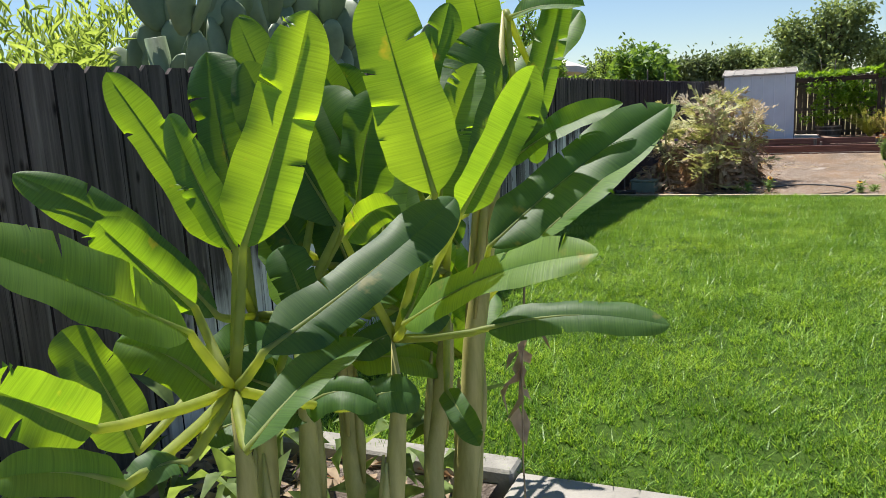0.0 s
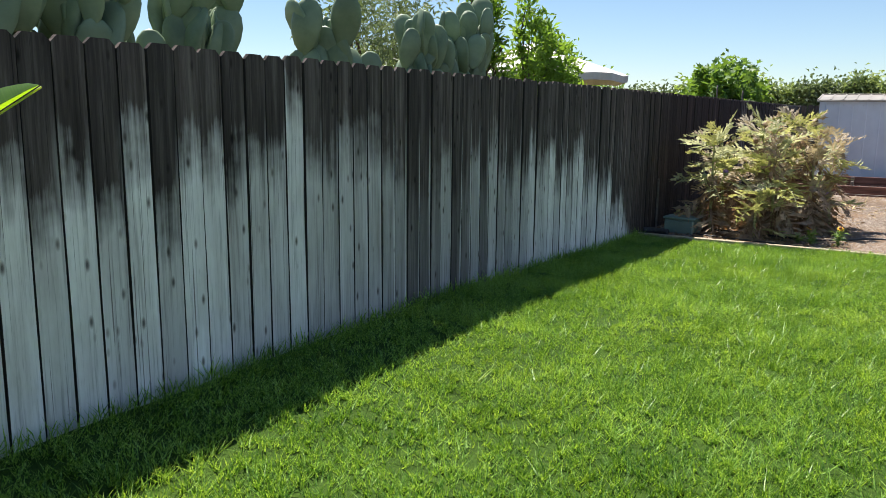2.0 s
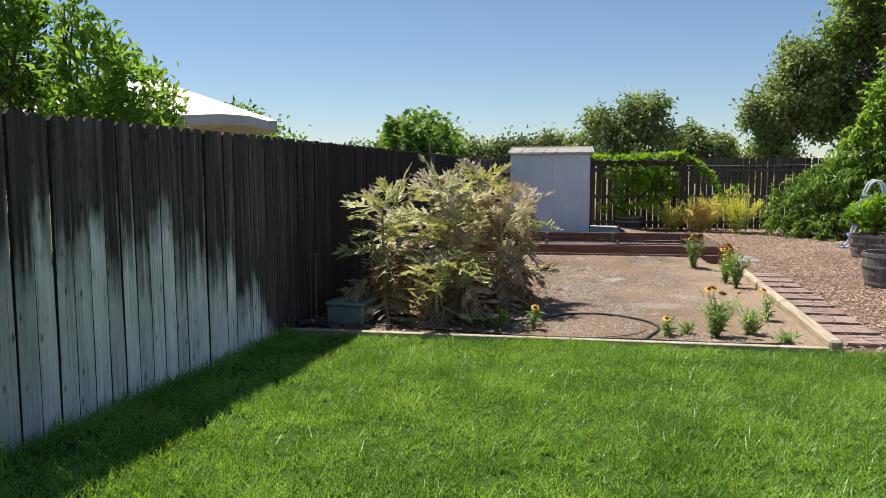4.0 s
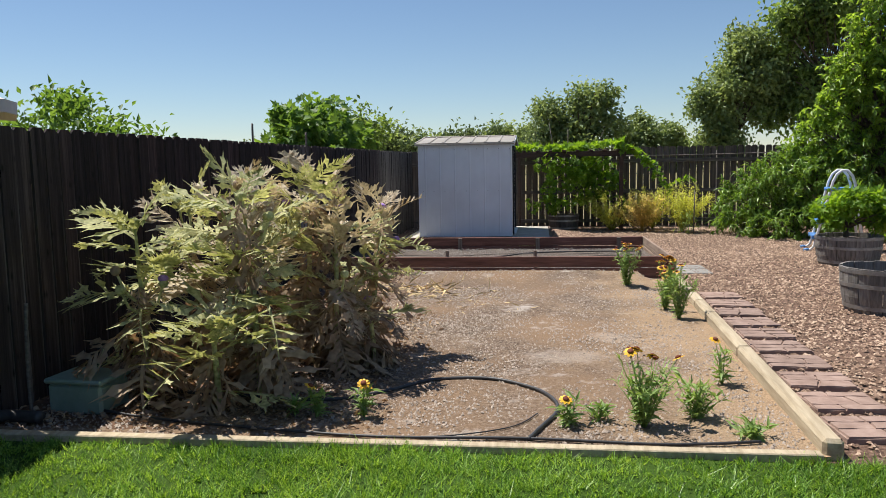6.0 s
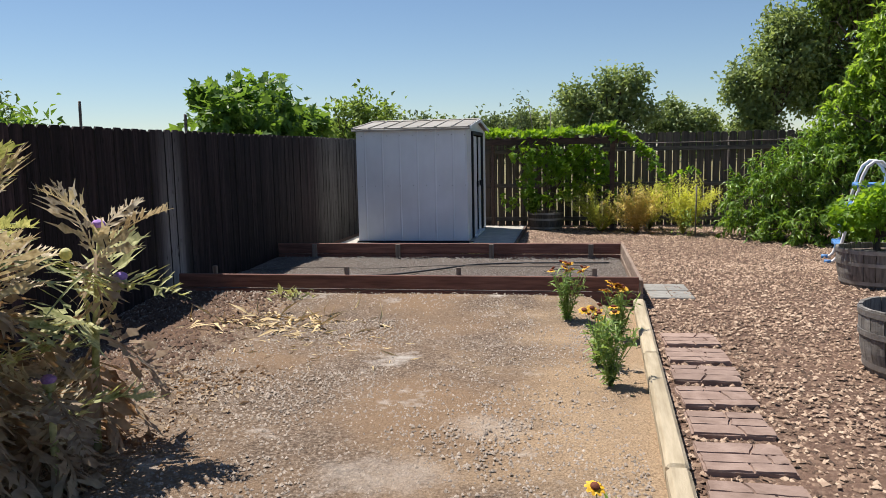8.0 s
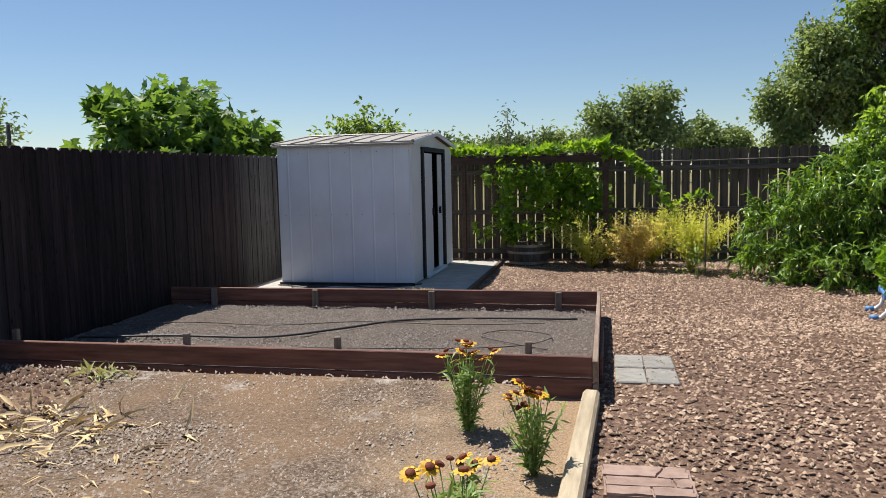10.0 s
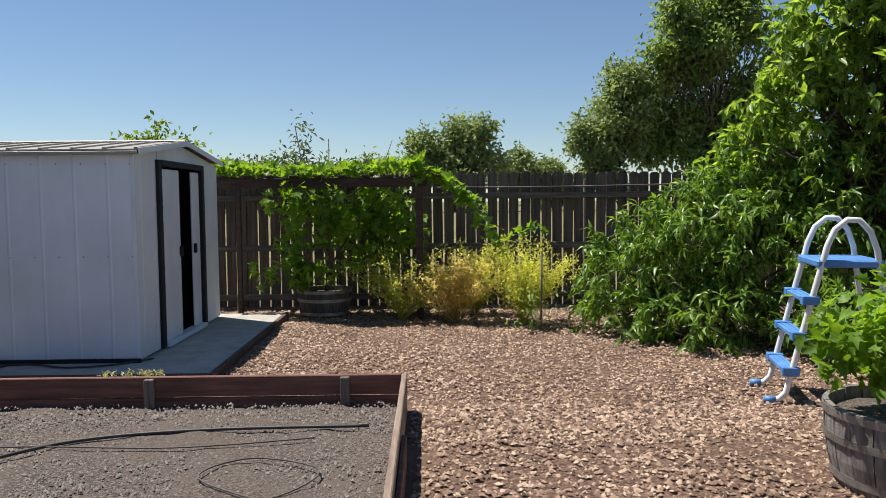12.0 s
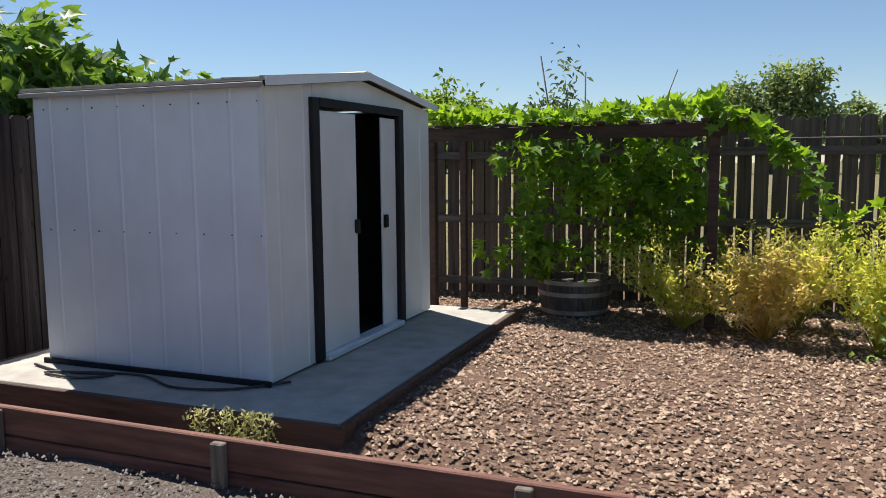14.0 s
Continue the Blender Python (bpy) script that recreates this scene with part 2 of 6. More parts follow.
def banana_blade():
    """A banana blade: fine parallel veins from midrib to margin, strongly lit through."""
    m, t, p = graph("banana_leaf")
    uv = t.nodes.new("ShaderNodeUVMap").outputs[0]
    mp = add(t, "ShaderNodeMapping", Scale=(210, 3.0, 1))
    t.links.new(uv, mp.inputs[0])
    veins = noisy(t, mp.outputs[0], 1.0, 3, 0.7)
    v = where(t, (1, 1, 1), True)
    col = ramp(t, noisy(t, v, 3.0, 3), [(0.3, (0.036, 0.096, 0.032)), (0.7, (0.082, 0.168, 0.055))])
    col = mix(t, "MULTIPLY", 0.6, col, ramp(t, veins, [(0.32, (0.60, 0.66, 0.58)), (0.62, (1.2, 1.17, 1.12))]))
    info = t.nodes.new("ShaderNodeObjectInfo").outputs["Random"]
    col = mix(t, "MULTIPLY", 0.8, col, ramp(t, info, [(0, (0.55, 0.62, 0.62)), (0.5, (0.95, 0.97, 0.9)), (1, (1.45, 1.3, 1.05))]))
    brown = ramp(t, noisy(t, v, 9.0, 4), [(0.64, (0, 0, 0)), (0.74, (0.6, 0.6, 0.6))])
    col = mix(t, "MIX", brown, col, (0.20, 0.19, 0.08))
    t.links.new(col, p.inputs["Base Color"])
    p.inputs["Roughness"].default_value, p.inputs["Specular IOR Level"].default_value = 0.50, 0.32
    bump = add(t, "ShaderNodeBump", Strength=0.35, Distance=0.003)
    t.links.new(veins, bump.inputs["Height"])
    t.links.new(bump.outputs[0], p.inputs["Normal"])
    tr = add(t, "ShaderNodeBsdfTranslucent")
    t.links.new(mix(t, "MULTIPLY", 1.0, col, (7.2, 5.2, 0.34)), tr.inputs[0])
    ms = add(t, "ShaderNodeMixShader")
    t.links.new(calc(t, "MULTIPLY_ADD", info, 0.22, 0.30), ms.inputs[0])
    t.links.new(p.outputs[0], ms.inputs[1])
    t.links.new(tr.outputs[0], ms.inputs[2])
    t.links.new(ms.outputs[0], t.nodes["Material Output"].inputs[0])
    return m


def grass_blade():
    """Mown grass: blade by blade from deep to light green, with yellower patches here and there."""
    m, t, p = graph("grass_blade")
    v = where(t, (1, 1, 1), True)
    fac = calc(t, "ADD", calc(t, "MULTIPLY", noisy(t, v, 1.6, 3), 0.30), calc(t, "MULTIPLY", noisy(t, v, 85.0, 1), 0.70))
    col = ramp(t, fac, [(0.36, (0.036, 0.112, 0.014)), (0.50, (0.175, 0.335, 0.052)), (0.63, (0.43, 0.625, 0.17))])
    col = mix(t, "MIX", ramp(t, noisy(t, v, 0.9, 5, 0.6), [(0.46, (0, 0, 0)), (0.68, (0.55, 0.55, 0.55))]), col, mix(t, "MULTIPLY", 1.0, col, (1.25, 1.08, 0.8)))
    t.links.new(col, p.inputs["Base Color"])
    p.inputs["Roughness"].default_value, p.inputs["Specular IOR Level"].default_value = 0.42, 0.45
    tr = add(t, "ShaderNodeBsdfTranslucent")
    t.links.new(mix(t, "MULTIPLY", 1.0, col, (1.6, 1.4, 0.6)), tr.inputs[0])
    ms = add(t, "ShaderNodeMixShader", Fac=0.40)
    t.links.new(p.outputs[0], ms.inputs[1])
    t.links.new(tr.outputs[0], ms.inputs[2])
    t.links.new(ms.outputs[0], t.nodes["Material Output"].inputs[0])
    return m


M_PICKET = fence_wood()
# near-black board sides imitate the shade in the narrow gaps
M_GAPSHADE = surface("board_gap_shade", (0.010, 0.008, 0.008), (0.035, 0.028, 0.026), 1.0, (30, 30, 2), 0.9)
M_OLDBOARD = surface("old_brown_board", (0.045, 0.028, 0.022), (0.14, 0.085, 0.066), 1.2, (2, 22, 22), 0.8, vary=0.3)
M_RAIL = surface("grey_rail", (0.07, 0.06, 0.055), (0.22, 0.19, 0.17), 1.0, (3, 30, 30), 0.85)
M_BACKPICKET = surface("brown_picket", (0.056, 0.044, 0.038), (0.175, 0.142, 0.12), 1.0, (24, 24, 1.0), 0.85, vary=0.5)
M_PERGOLA = surface("pergola_wood", (0.035, 0.020, 0.015), (0.10, 0.06, 0.045), 1.2, (3, 20, 20), 0.8)
M_BED = surface("redwood_board", (0.10, 0.040, 0.029), (0.26, 0.118, 0.088), 1.2, (2, 22, 22), 0.75, vary=0.35)
M_BEDPALE = surface("bleached_board", (0.21, 0.135, 0.10), (0.42, 0.32, 0.25), 1.2, (22, 2, 22), 0.8, vary=0.25)
M_STAKE = surface("grey_stake", (0.13, 0.10, 0.085), (0.30, 0.25, 0.21), 1.0, (25, 25, 2), 0.85)
M_TIMBER = surface("landscape_timber", (0.34, 0.27, 0.175), (0.56, 0.47, 0.335), 1.2, (22, 2.0, 22), 0.8, vary=0.15)
M_STEEL = surface("painted_steel", (0.70, 0.73, 0.79), (0.78, 0.81, 0.86), 3.0, (1, 1, 0.3), 0.45, bump=0.05, stain=0.22, vary=0.0)
M_TRIM = surface("dark_trim", (0.005, 0.006, 0.008), (0.011, 0.012, 0.015), 8.0, rough=0.75, bump=0.05, vary=0)
M_ROOF = surface("roof_sheet", (0.29, 0.26, 0.225), (0.42, 0.385, 0.335), 3.0, (0.6, 4, 1), 0.5, bump=0.08, vary=0)
# near-black: the shade inside the shed is put into this colour
M_INDOORSHADE = surface("shed_indoor_shade", (0.02, 0.02, 0.02), (0.04, 0.04, 0.04), 4.0, rough=0.8, vary=0)
M_CONCRETE = masonry("concrete", (0.35, 0.325, 0.288), (0.51, 0.478, 0.428), 6.0)
M_PATIO = masonry("patio_concrete", (0.25, 0.235, 0.215), (0.35, 0.33, 0.30), 5.0)
M_PAVER = masonry("grey_paver", (0.21, 0.20, 0.185), (0.32, 0.31, 0.285), 14.0)
M_STONE = masonry("pale_stone", (0.50, 0.45, 0.39), (0.66, 0.61, 0.54), 12.0)
M_FLAG = masonry("red_flagstone", (0.215, 0.140, 0.110), (0.36, 0.255, 0.21), 9.0)
M_BARREL = surface("barrel_stave", (0.10, 0.09, 0.083), (0.29, 0.27, 0.25), 1.2, (30, 30, 2.5), 0.8, vary=0.35)
# darker copy of the barrel wood, with the arbour's shade in its tones
M_BARRELSHADE = surface("shaded_stave", (0.05, 0.043, 0.038), (0.15, 0.13, 0.115), 1.2, (30, 30, 2.5), 0.8, vary=0.35)
M_HOOP = surface("steel_hoop", (0.22, 0.21, 0.20), (0.40, 0.39, 0.38), 10.0, rough=0.5, metal=0.8, vary=0)
M_ALU = surface("white_enamel_tube", (0.72, 0.72, 0.72), (0.82, 0.82, 0.82), 6.0, rough=0.35, bump=0.02, stain=0.1, vary=0)
M_BLUE = surface("blue_plastic", (0.07, 0.20, 0.48), (0.12, 0.30, 0.62), 6.0, rough=0.45, bump=0.04, stain=0.2, vary=0)
M_HOSE = surface("black_hose", (0.018, 0.018, 0.02), (0.05, 0.05, 0.052), 20.0, rough=0.5, bump=0.05, vary=0)
M_BOXGREEN = surface("green_plastic", (0.15, 0.22, 0.185), (0.24, 0.32, 0.28), 5.0, rough=0.55, bump=0.06, vary=0)
M_SOIL = earth("bed_soil", ((0.045, 0.035, 0.03), (0.13, 0.105, 0.09), (0.33, 0.29, 0.26), (0.15, 0.12, 0.10)), 70.0, 1.1)
M_DIRT = earth("bare_dirt", ((0.060, 0.042, 0.030), (0.185, 0.133, 0.098), (0.40, 0.325, 0.255), (0.285, 0.185, 0.112)), 60.0, 0.75, pale=(0.58, 0.53, 0.48), tilled=(0.125, 0.072, 0.047))
M_MULCHBED = earth("mulch_ground", ((0.055, 0.034, 0.025), (0.165, 0.10, 0.073), (0.35, 0.25, 0.185), (0.20, 0.125, 0.09)), 34.0, 1.2)
M_TURF = earth("turf_soil", ((0.025, 0.055, 0.006), (0.05, 0.10, 0.010), (0.08, 0.15, 0.018), (0.05, 0.10, 0.012)), 40.0, 1.2)
M_FAR = earth("dry_field", ((0.12, 0.12, 0.05), (0.19, 0.17, 0.08), (0.28, 0.24, 0.13), (0.2, 0.17, 0.09)), 3.0, 0.08)
M_BARK = surface("bark", (0.05, 0.036, 0.027), (0.16, 0.12, 0.09), 1.2, (18, 18, 3), 0.9, vary=0)
M_PSEUDO = surface("banana_stem", (0.27, 0.265, 0.075), (0.56, 0.51, 0.20), 1.2, (18, 18, 2.0), 0.5, bump=0.15, stain=0.2, vary=0.15)
M_DRY = leafy("dry_leaf", (0.19, 0.125, 0.08), (0.50, 0.39, 0.27), (1.3, 1.0, 0.7), 0.25, 0.8)
L_GRASS = grass_blade()
L_VINE = leafy("vine_leaf", (0.075, 0.165, 0.018), (0.245, 0.40, 0.053), (1.9, 1.7, 0.6), 0.5)
L_PEACH = leafy("peach_leaf", (0.035, 0.09, 0.016), (0.26, 0.41, 0.07), (1.8, 1.7, 0.6), 0.36, 0.36, speck=0.6)
L_DARK = leafy("dark_leaf", (0.065, 0.115, 0.036), (0.29, 0.40, 0.14), (1.6, 1.5, 0.7), 0.5)
L_TREE = leafy("tree_leaf", (0.075, 0.15, 0.026), (0.34, 0.485, 0.105), (1.75, 1.65, 0.65), 0.54, 0.4, speck=0.55)
# distance haze is mixed into these paler leaf tones
L_FAR = leafy("hazy_far_leaf", (0.11, 0.165, 0.07), (0.34, 0.43, 0.19), (1.5, 1.4, 0.8), 0.36, scale=0.35)
L_FIG = leafy("fig_leaf", (0.065, 0.14, 0.03), (0.165, 0.28, 0.07), (1.8, 1.6, 0.7), 0.45)
L_BRIGHT = leafy("young_leaf", (0.10, 0.19, 0.03), (0.25, 0.37, 0.08), (1.6, 1.6, 0.7), 0.45)
L_WILLOW = leafy("willow_leaf", (0.18, 0.27, 0.075), (0.44, 0.55, 0.19), (1.6, 1.5, 0.7), 0.5)
L_TUFT = leafy("pale_tuft", (0.26, 0.28, 0.12), (0.62, 0.60, 0.34), (1.3, 1.25, 0.7), 0.35, scale=9.0)
L_OLIVE = leafy("olive_leaf", (0.09, 0.13, 0.06), (0.19, 0.24, 0.13), (1.3, 1.3, 0.8), 0.35)
L_YELLOW = leafy("yellowing_leaf", (0.43, 0.46, 0.10), (0.69, 0.69, 0.20), (1.4, 1.35, 0.7), 0.60, scale=1.6)
L_TAN = leafy("tan_leaf", (0.52, 0.44, 0.18), (0.77, 0.67, 0.34), (1.4, 1.28, 0.75), 0.60)
L_CARDOON = leafy("cardoon_leaf", (0.17, 0.20, 0.065), (0.74, 0.72, 0.41), (1.25, 1.2, 0.7), 0.30, 0.7, 4.0, 0.25)
L_BLEACHED = leafy("bleached_leaf", (0.24, 0.18, 0.11), (0.76, 0.67, 0.52), (1.2, 1.1, 0.8), 0.26, 0.8, 4.0, 0.2)
L_FLOWER = leafy("flower_leaf", (0.15, 0.26, 0.065), (0.33, 0.45, 0.15), (1.5, 1.4, 0.7), 0.35)
L_BANANA = banana_blade()
M_CACTUS = surface("cactus_pad", (0.125, 0.185, 0.105), (0.24, 0.32, 0.19), 5.0, rough=0.55, bump=0.1, vary=0.3)
M_PETAL = surface("yellow_petal", (0.65, 0.34, 0.01), (0.85, 0.50, 0.02), 30.0, rough=0.6, bump=0, vary=0.2)
M_HEART = surface("rust_centre", (0.10, 0.022, 0.008), (0.22, 0.05, 0.015), 40.0, rough=0.8, bump=0.2, vary=0)
M_PURPLE = surface("purple_tuft", (0.24, 0.12, 0.42), (0.42, 0.25, 0.62), 40.0, rough=0.8, bump=0.2, vary=0.2)
M_CANVAS = surface("canvas", (0.62, 0.56, 0.52), (0.75, 0.70, 0.66), 5.0, rough=0.9, bump=0.1, vary=0)
M_STRAW = surface("straw", (0.60, 0.43, 0.20), (0.84, 0.66, 0.39), 9.0, rough=0.8, bump=0.1, vary=0.3)


# ---- mesh makers ----
def mesh(name, verts, faces, material, smooth=False):
    me = bpy.data.meshes.new(name)
    me.from_pydata([tuple(v) for v in verts], [], faces)
    me.materials.append(material)
    if smooth:
        me.polygons.foreach_set("use_smooth", [True] * len(me.polygons))
    me.update()
    return me


def part(name, me, parent=None, m=None):
    ob = new(name, me)
    if parent is not None:
        ob.parent = parent
    if m is not None:
        ob.matrix_basis = m
    return ob


def thing(name, label, category, group="", at=(0, 0, 0), kind="", turn=0.0):
    ob = new(name)
    ob.empty_display_size = 0.1
    ob.matrix_basis = pose(*at, 0, 0, turn)
    return tagged(ob, label, category, group, kind)


def box_mesh(name, lo, hi, material, bevel=0.006):
    bm = bmesh.new()
    bmesh.ops.create_cube(bm, size=1.0)
    lo, hi = Vector(lo), Vector(hi)
    for v in bm.verts:
        v.co = Vector((lo[k] + (v.co[k] + 0.5) * (hi[k] - lo[k]) for k in range(3)))
    if bevel:
        bmesh.ops.bevel(bm, geom=bm.edges[:], offset=bevel, segments=1, affect="EDGES")
    me = bpy.data.meshes.new(name)
    bm.to_mesh(me)
    bm.free()
    me.materials.append(material)
    return me


def tube(points, radii, sides=8, cap=True, v0=0):
    """Vertices and faces of a tube along points."""
    verts, faces = [], []
    pts = [Vector(p) for p in points]
    side = None
    for k, p in enumerate(pts):
        d = (pts[min(k + 1, len(pts) - 1)] - pts[max(k - 1, 0)]).normalized()
        if side is None:
            side = d.orthogonal().normalized()
        side = (side - d * side.dot(d)).normalized()
        up = d.cross(side)
        r = radii[k] if hasattr(radii, "__len__") else radii
        for j in range(sides):
            a = 2 * math.pi * j / sides
            verts.append(p + side * (r * math.cos(a)) + up * (r * math.sin(a)))
    n = len(pts)
    for k in range(n - 1):
        for j in range(sides):
            a, b = k * sides + j, k * sides + (j + 1) % sides
            faces.append((v0 + a, v0 + b, v0 + b + sides, v0 + a + sides))
    if cap:
        faces.append(tuple(v0 + j for j in range(sides))[::-1])
        faces.append(tuple(v0 + (n - 1) * sides + j for j in range(sides)))
    return verts, faces


def tubes(name, paths, material, sides=6):
    verts, faces = [], []
    for points, radii in paths:
        v, f = tube(points, radii, sides, True, len(verts))
        verts += v
        faces += f
    return mesh(name, verts, faces, material, True)


def arrays(name, co, tri, material, smooth=False):
    """A mesh from arrays of vertices (n, 3) and triangles or quads (m, k)."""
    me = bpy.data.meshes.new(name)
    k = tri.shape[1]
    me.vertices.add(len(co))
    me.vertices.foreach_set("co", np.ascontiguousarray(co, np.float32).ravel())
    me.loops.add(tri.size)
    me.loops.foreach_set("vertex_index", np.ascontiguousarray(tri, np.int32).ravel())
    me.polygons.add(len(tri))
    me.polygons.foreach_set("loop_start", np.arange(0, tri.size, k, dtype=np.int32))
    if smooth:
        me.polygons.foreach_set("use_smooth", np.ones(len(tri), bool))
    me.update(calc_edges=True)
    me.materials.append(material)
    return me


def unit(a):
    return a / np.maximum(np.linalg.norm(a, axis=1, keepdims=True), 1e-9)


def leaves_mesh(name, places, ways, sizes, slim, material, rng, fold=0.25, bend=0.3, plain=False, lobed=False):
    """Many folded pointed leaves: each from its place along its way; four triangles each."""
    n = len(places)
    d = unit(ways)
    s = unit(np.cross(d, unit(rng.normal(size=(n, 3)) + np.array([0, 0, 1.6]))))
    u = np.cross(s, d)
    L = sizes[:, None]
    W = L * slim * 0.5
    mid = places + d * L * 0.45
    tip = places + d * L - u * L * bend
    rim = u * W * fold * 2
    if lobed:
        outline = ((0.30, -0.38), (0.12, -0.50), (0.34, -0.30), (0.58, -0.48), (0.56, -0.17), (1.0, 0.0), (0.56, 0.17), (0.58, 0.48), (0.34, 0.30), (0.12, 0.50))
        co = [places]
        for a, b in outline[1:]:
            co.append(places + d * L * a + s * (2 * W * b) + u * (W * fold * 2 * abs(b) - L * bend * a * a))
        co = np.stack(co, 1).reshape(-1, 3)
        base = np.arange(n)[:, None] * 10
        return arrays(name, co, np.concatenate([base + np.array([[0, k, k + 1]]) for k in range(1, 9)], 0), material)
    if plain:
        co = np.stack([places, mid - s * W + rim, tip, mid + s * W + rim], 1).reshape(-1, 3)
        base = np.arange(n)[:, None] * 4
        return arrays(name, co, np.concatenate([base + np.array([[0, 2, 1]]), base + np.array([[0, 3, 2]])], 0), material)
    co = np.stack([places, mid - s * W + rim, mid, mid + s * W + rim, tip], 1).reshape(-1, 3)
    base = np.arange(n)[:, None] * 5
    tri = np.concatenate([base + np.array([[0, 2, 1]]), base + np.array([[0, 3, 2]]), base + np.array([[1, 2, 4]]), base + np.array([[2, 3, 4]])], 0)
    return arrays(name, co, tri, material)


# ---- ground levels ----
def level(x, y):
    """Height of the ground: the lawn falls away gently to the garden."""
    x, y = np.asarray(x, float), np.asarray(y, float)
    k = np.clip((y - 6.5) / 6.0, 0, 1)
    heap = np.clip((y - 17.1) / 1.6, 0, 1) * (y < 18.72) * np.clip((2.6 - x) / 0.2, 0, 1)
    bank = np.clip((2.3 - x) / 0.9, 0, 1) * (x > 1.2) * np.clip((y - 22.2) / 0.3, 0, 1) * np.clip((26.0 - y) / 0.8, 0, 1)
    return -0.02 - 0.15 * k * k * (3 - 2 * k) + 0.122 * heap * heap + 0.115 * bank


def sheet(name, x0, x1, y0, y1, step, material, lift=0.0, rough=0.0, seed=1, skew=0.0):
    nx, ny = max(2, int((x1 - x0) / step) + 1), max(2, int((y1 - y0) / step) + 1)
    X, Y = np.meshgrid(np.linspace(x0, x1, nx), np.linspace(y0, y1, ny))
    X = X + skew * (X - x0) / (x1 - x0) * (Y - y0) / (y1 - y0)
    Z = level(X, Y) + lift
    if rough:
        for k in range(nx * ny):
            i, j = divmod(k, nx)
            p = Vector((X[i, j], Y[i, j], seed * 7.3))
            Z[i, j] += rough * (noise.noise(p * 1.3) + 0.5 * noise.noise(p * 4.1) + 0.3 * noise.noise(p * 11.0))
    co = np.stack([X, Y, Z], -1).reshape(-1, 3)
    a = (np.arange(ny - 1)[:, None] * nx + np.arange(nx - 1)[None]).ravel()
    return arrays(name, co, np.stack([a, a + 1, a + nx + 1, a + nx], 1), material, True)


def fence_x(y):
    return -2.5 + (y - 4.0) * 0.023


# ---- ground ----
tagged(part("ground", sheet("ground", -300, 300, -200, 400, 30, M_FAR, -0.12)), "dry open field reaching to the horizon", "ground", kind="structure")
tagged(part("lawn_soil", sheet("lawn_soil", -3.2, 11.0, 2.75, 12.38, 0.25, M_TURF, 0.0, 0.008)), "dark soil under a mown green lawn", "lawn", kind="structure")
tagged(part("garden_soil", sheet("garden_soil", -3.0, 2.62, 12.44, 18.9, 0.085, M_DIRT, 0.01, 0.014, 2, 0.24)), "bare sandy dirt with small stones and dry patches", "ground", kind="structure")
tagged(part("mulch_floor", sheet("mulch_floor", 2.50, 13.0, 12.3, 28.0, 0.2, M_MULCHBED, -0.012, 0.012, 3)), "brown bark mulch ground", "ground", kind="structure")
tagged(part("mulch_floor_back", sheet("mulch_floor_back", -3.0, 2.5, 18.9, 28.0, 0.2, M_MULCHBED, -0.012, 0.01, 3)), "brown bark mulch ground behind the shed", "ground", kind="structure")
tagged(part("planting_soil", sheet("planting_soil", -3.2, -0.95, -4.0, 2.75, 0.2, M_SOIL, -0.005, 0.012, 4)), "dark mulched soil of the planting bed", "ground", kind="structure")

patio = box_mesh("patio_slab", (-0.88, -5.0, -0.15), (9.0, 2.72, 0.012), M_PATIO, 0.012)
tagged(part("patio_slab", patio), "pale concrete patio slab beside the lawn", "pavement", kind="structure")
tagged(part("mow_strip", box_mesh("mow_strip", (-2.45, 2.66, -0.1), (-0.89, 2.80, 0.035), M_PAVER, 0.012)), "low concrete edging between planting bed and lawn", "edging", kind="structure")
tagged(part("lawn_edging", box_mesh("lawn_edging", (-2.28, 12.37, -0.25), (2.56, 12.44, -0.125), M_TIMBER, 0.006)), "thin wooden edging board along the lawn", "edging", kind="structure")


# ---- fences ----
def picket_mesh(name, width, height, thick, material, seed):
    """A dog-eared board standing on z = 0, facing +x, a little uneven."""
    r = random.Random(seed)
    w, e, j = width / 2, 0.028, r.uniform(-0.004, 0.004)
    heights = [height * q for q in (0.2, 0.4, 0.6, 0.8)]
    ring = [(-w, 0), (w, 0)] + [(w + r.uniform(-0.0045, 0.0005), q) for q in heights] + [(w, height - e + j), (w - e, height + j), (-w + e, height + j), (-w, height - e + j)] + [(-w + r.uniform(-0.0005, 0.0045), q) for q in heights[::-1]]
    n = len(ring)
    bow = [r.uniform(0.0026, 0.0046) for _ in ring]
    verts = [(0, a - math.copysign(g, a), b) for (a, b), g in zip(ring, bow)] + [(-thick * 0.7, a - math.copysign(0.002, a), b) for a, b in ring] + [(-thick, a, b) for a, b in ring]
    faces = [tuple(range(n)), tuple(range(3 * n - 1, 2 * n - 1, -1))] + [(k + d, n + k + d, n + (k + 1) % n + d, (k + 1) % n + d) for d in (0, n) for k in range(n)]
    me = mesh(name, verts, faces, material)
    # side faces take the gap shade as colour, front and back the wood
    me.materials.append(M_GAPSHADE)
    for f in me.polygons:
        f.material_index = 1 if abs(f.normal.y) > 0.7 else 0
    return me


FENCE_TOP = 1.69
side_fence = thing("wall_fence_side", "tall weathered wooden picket fence, bleached pale low down", "fence", kind="structure")
back_fence = thing("wall_fence_back", "brown wooden picket fence with rails and light gaps", "fence", kind="structure", at=(-2.2, 27.35, 0))


def rail(parent, lo, hi, material=M_RAIL, name="rail"):
    return part(name, box_mesh(name, lo, hi, material, 0.005), parent)


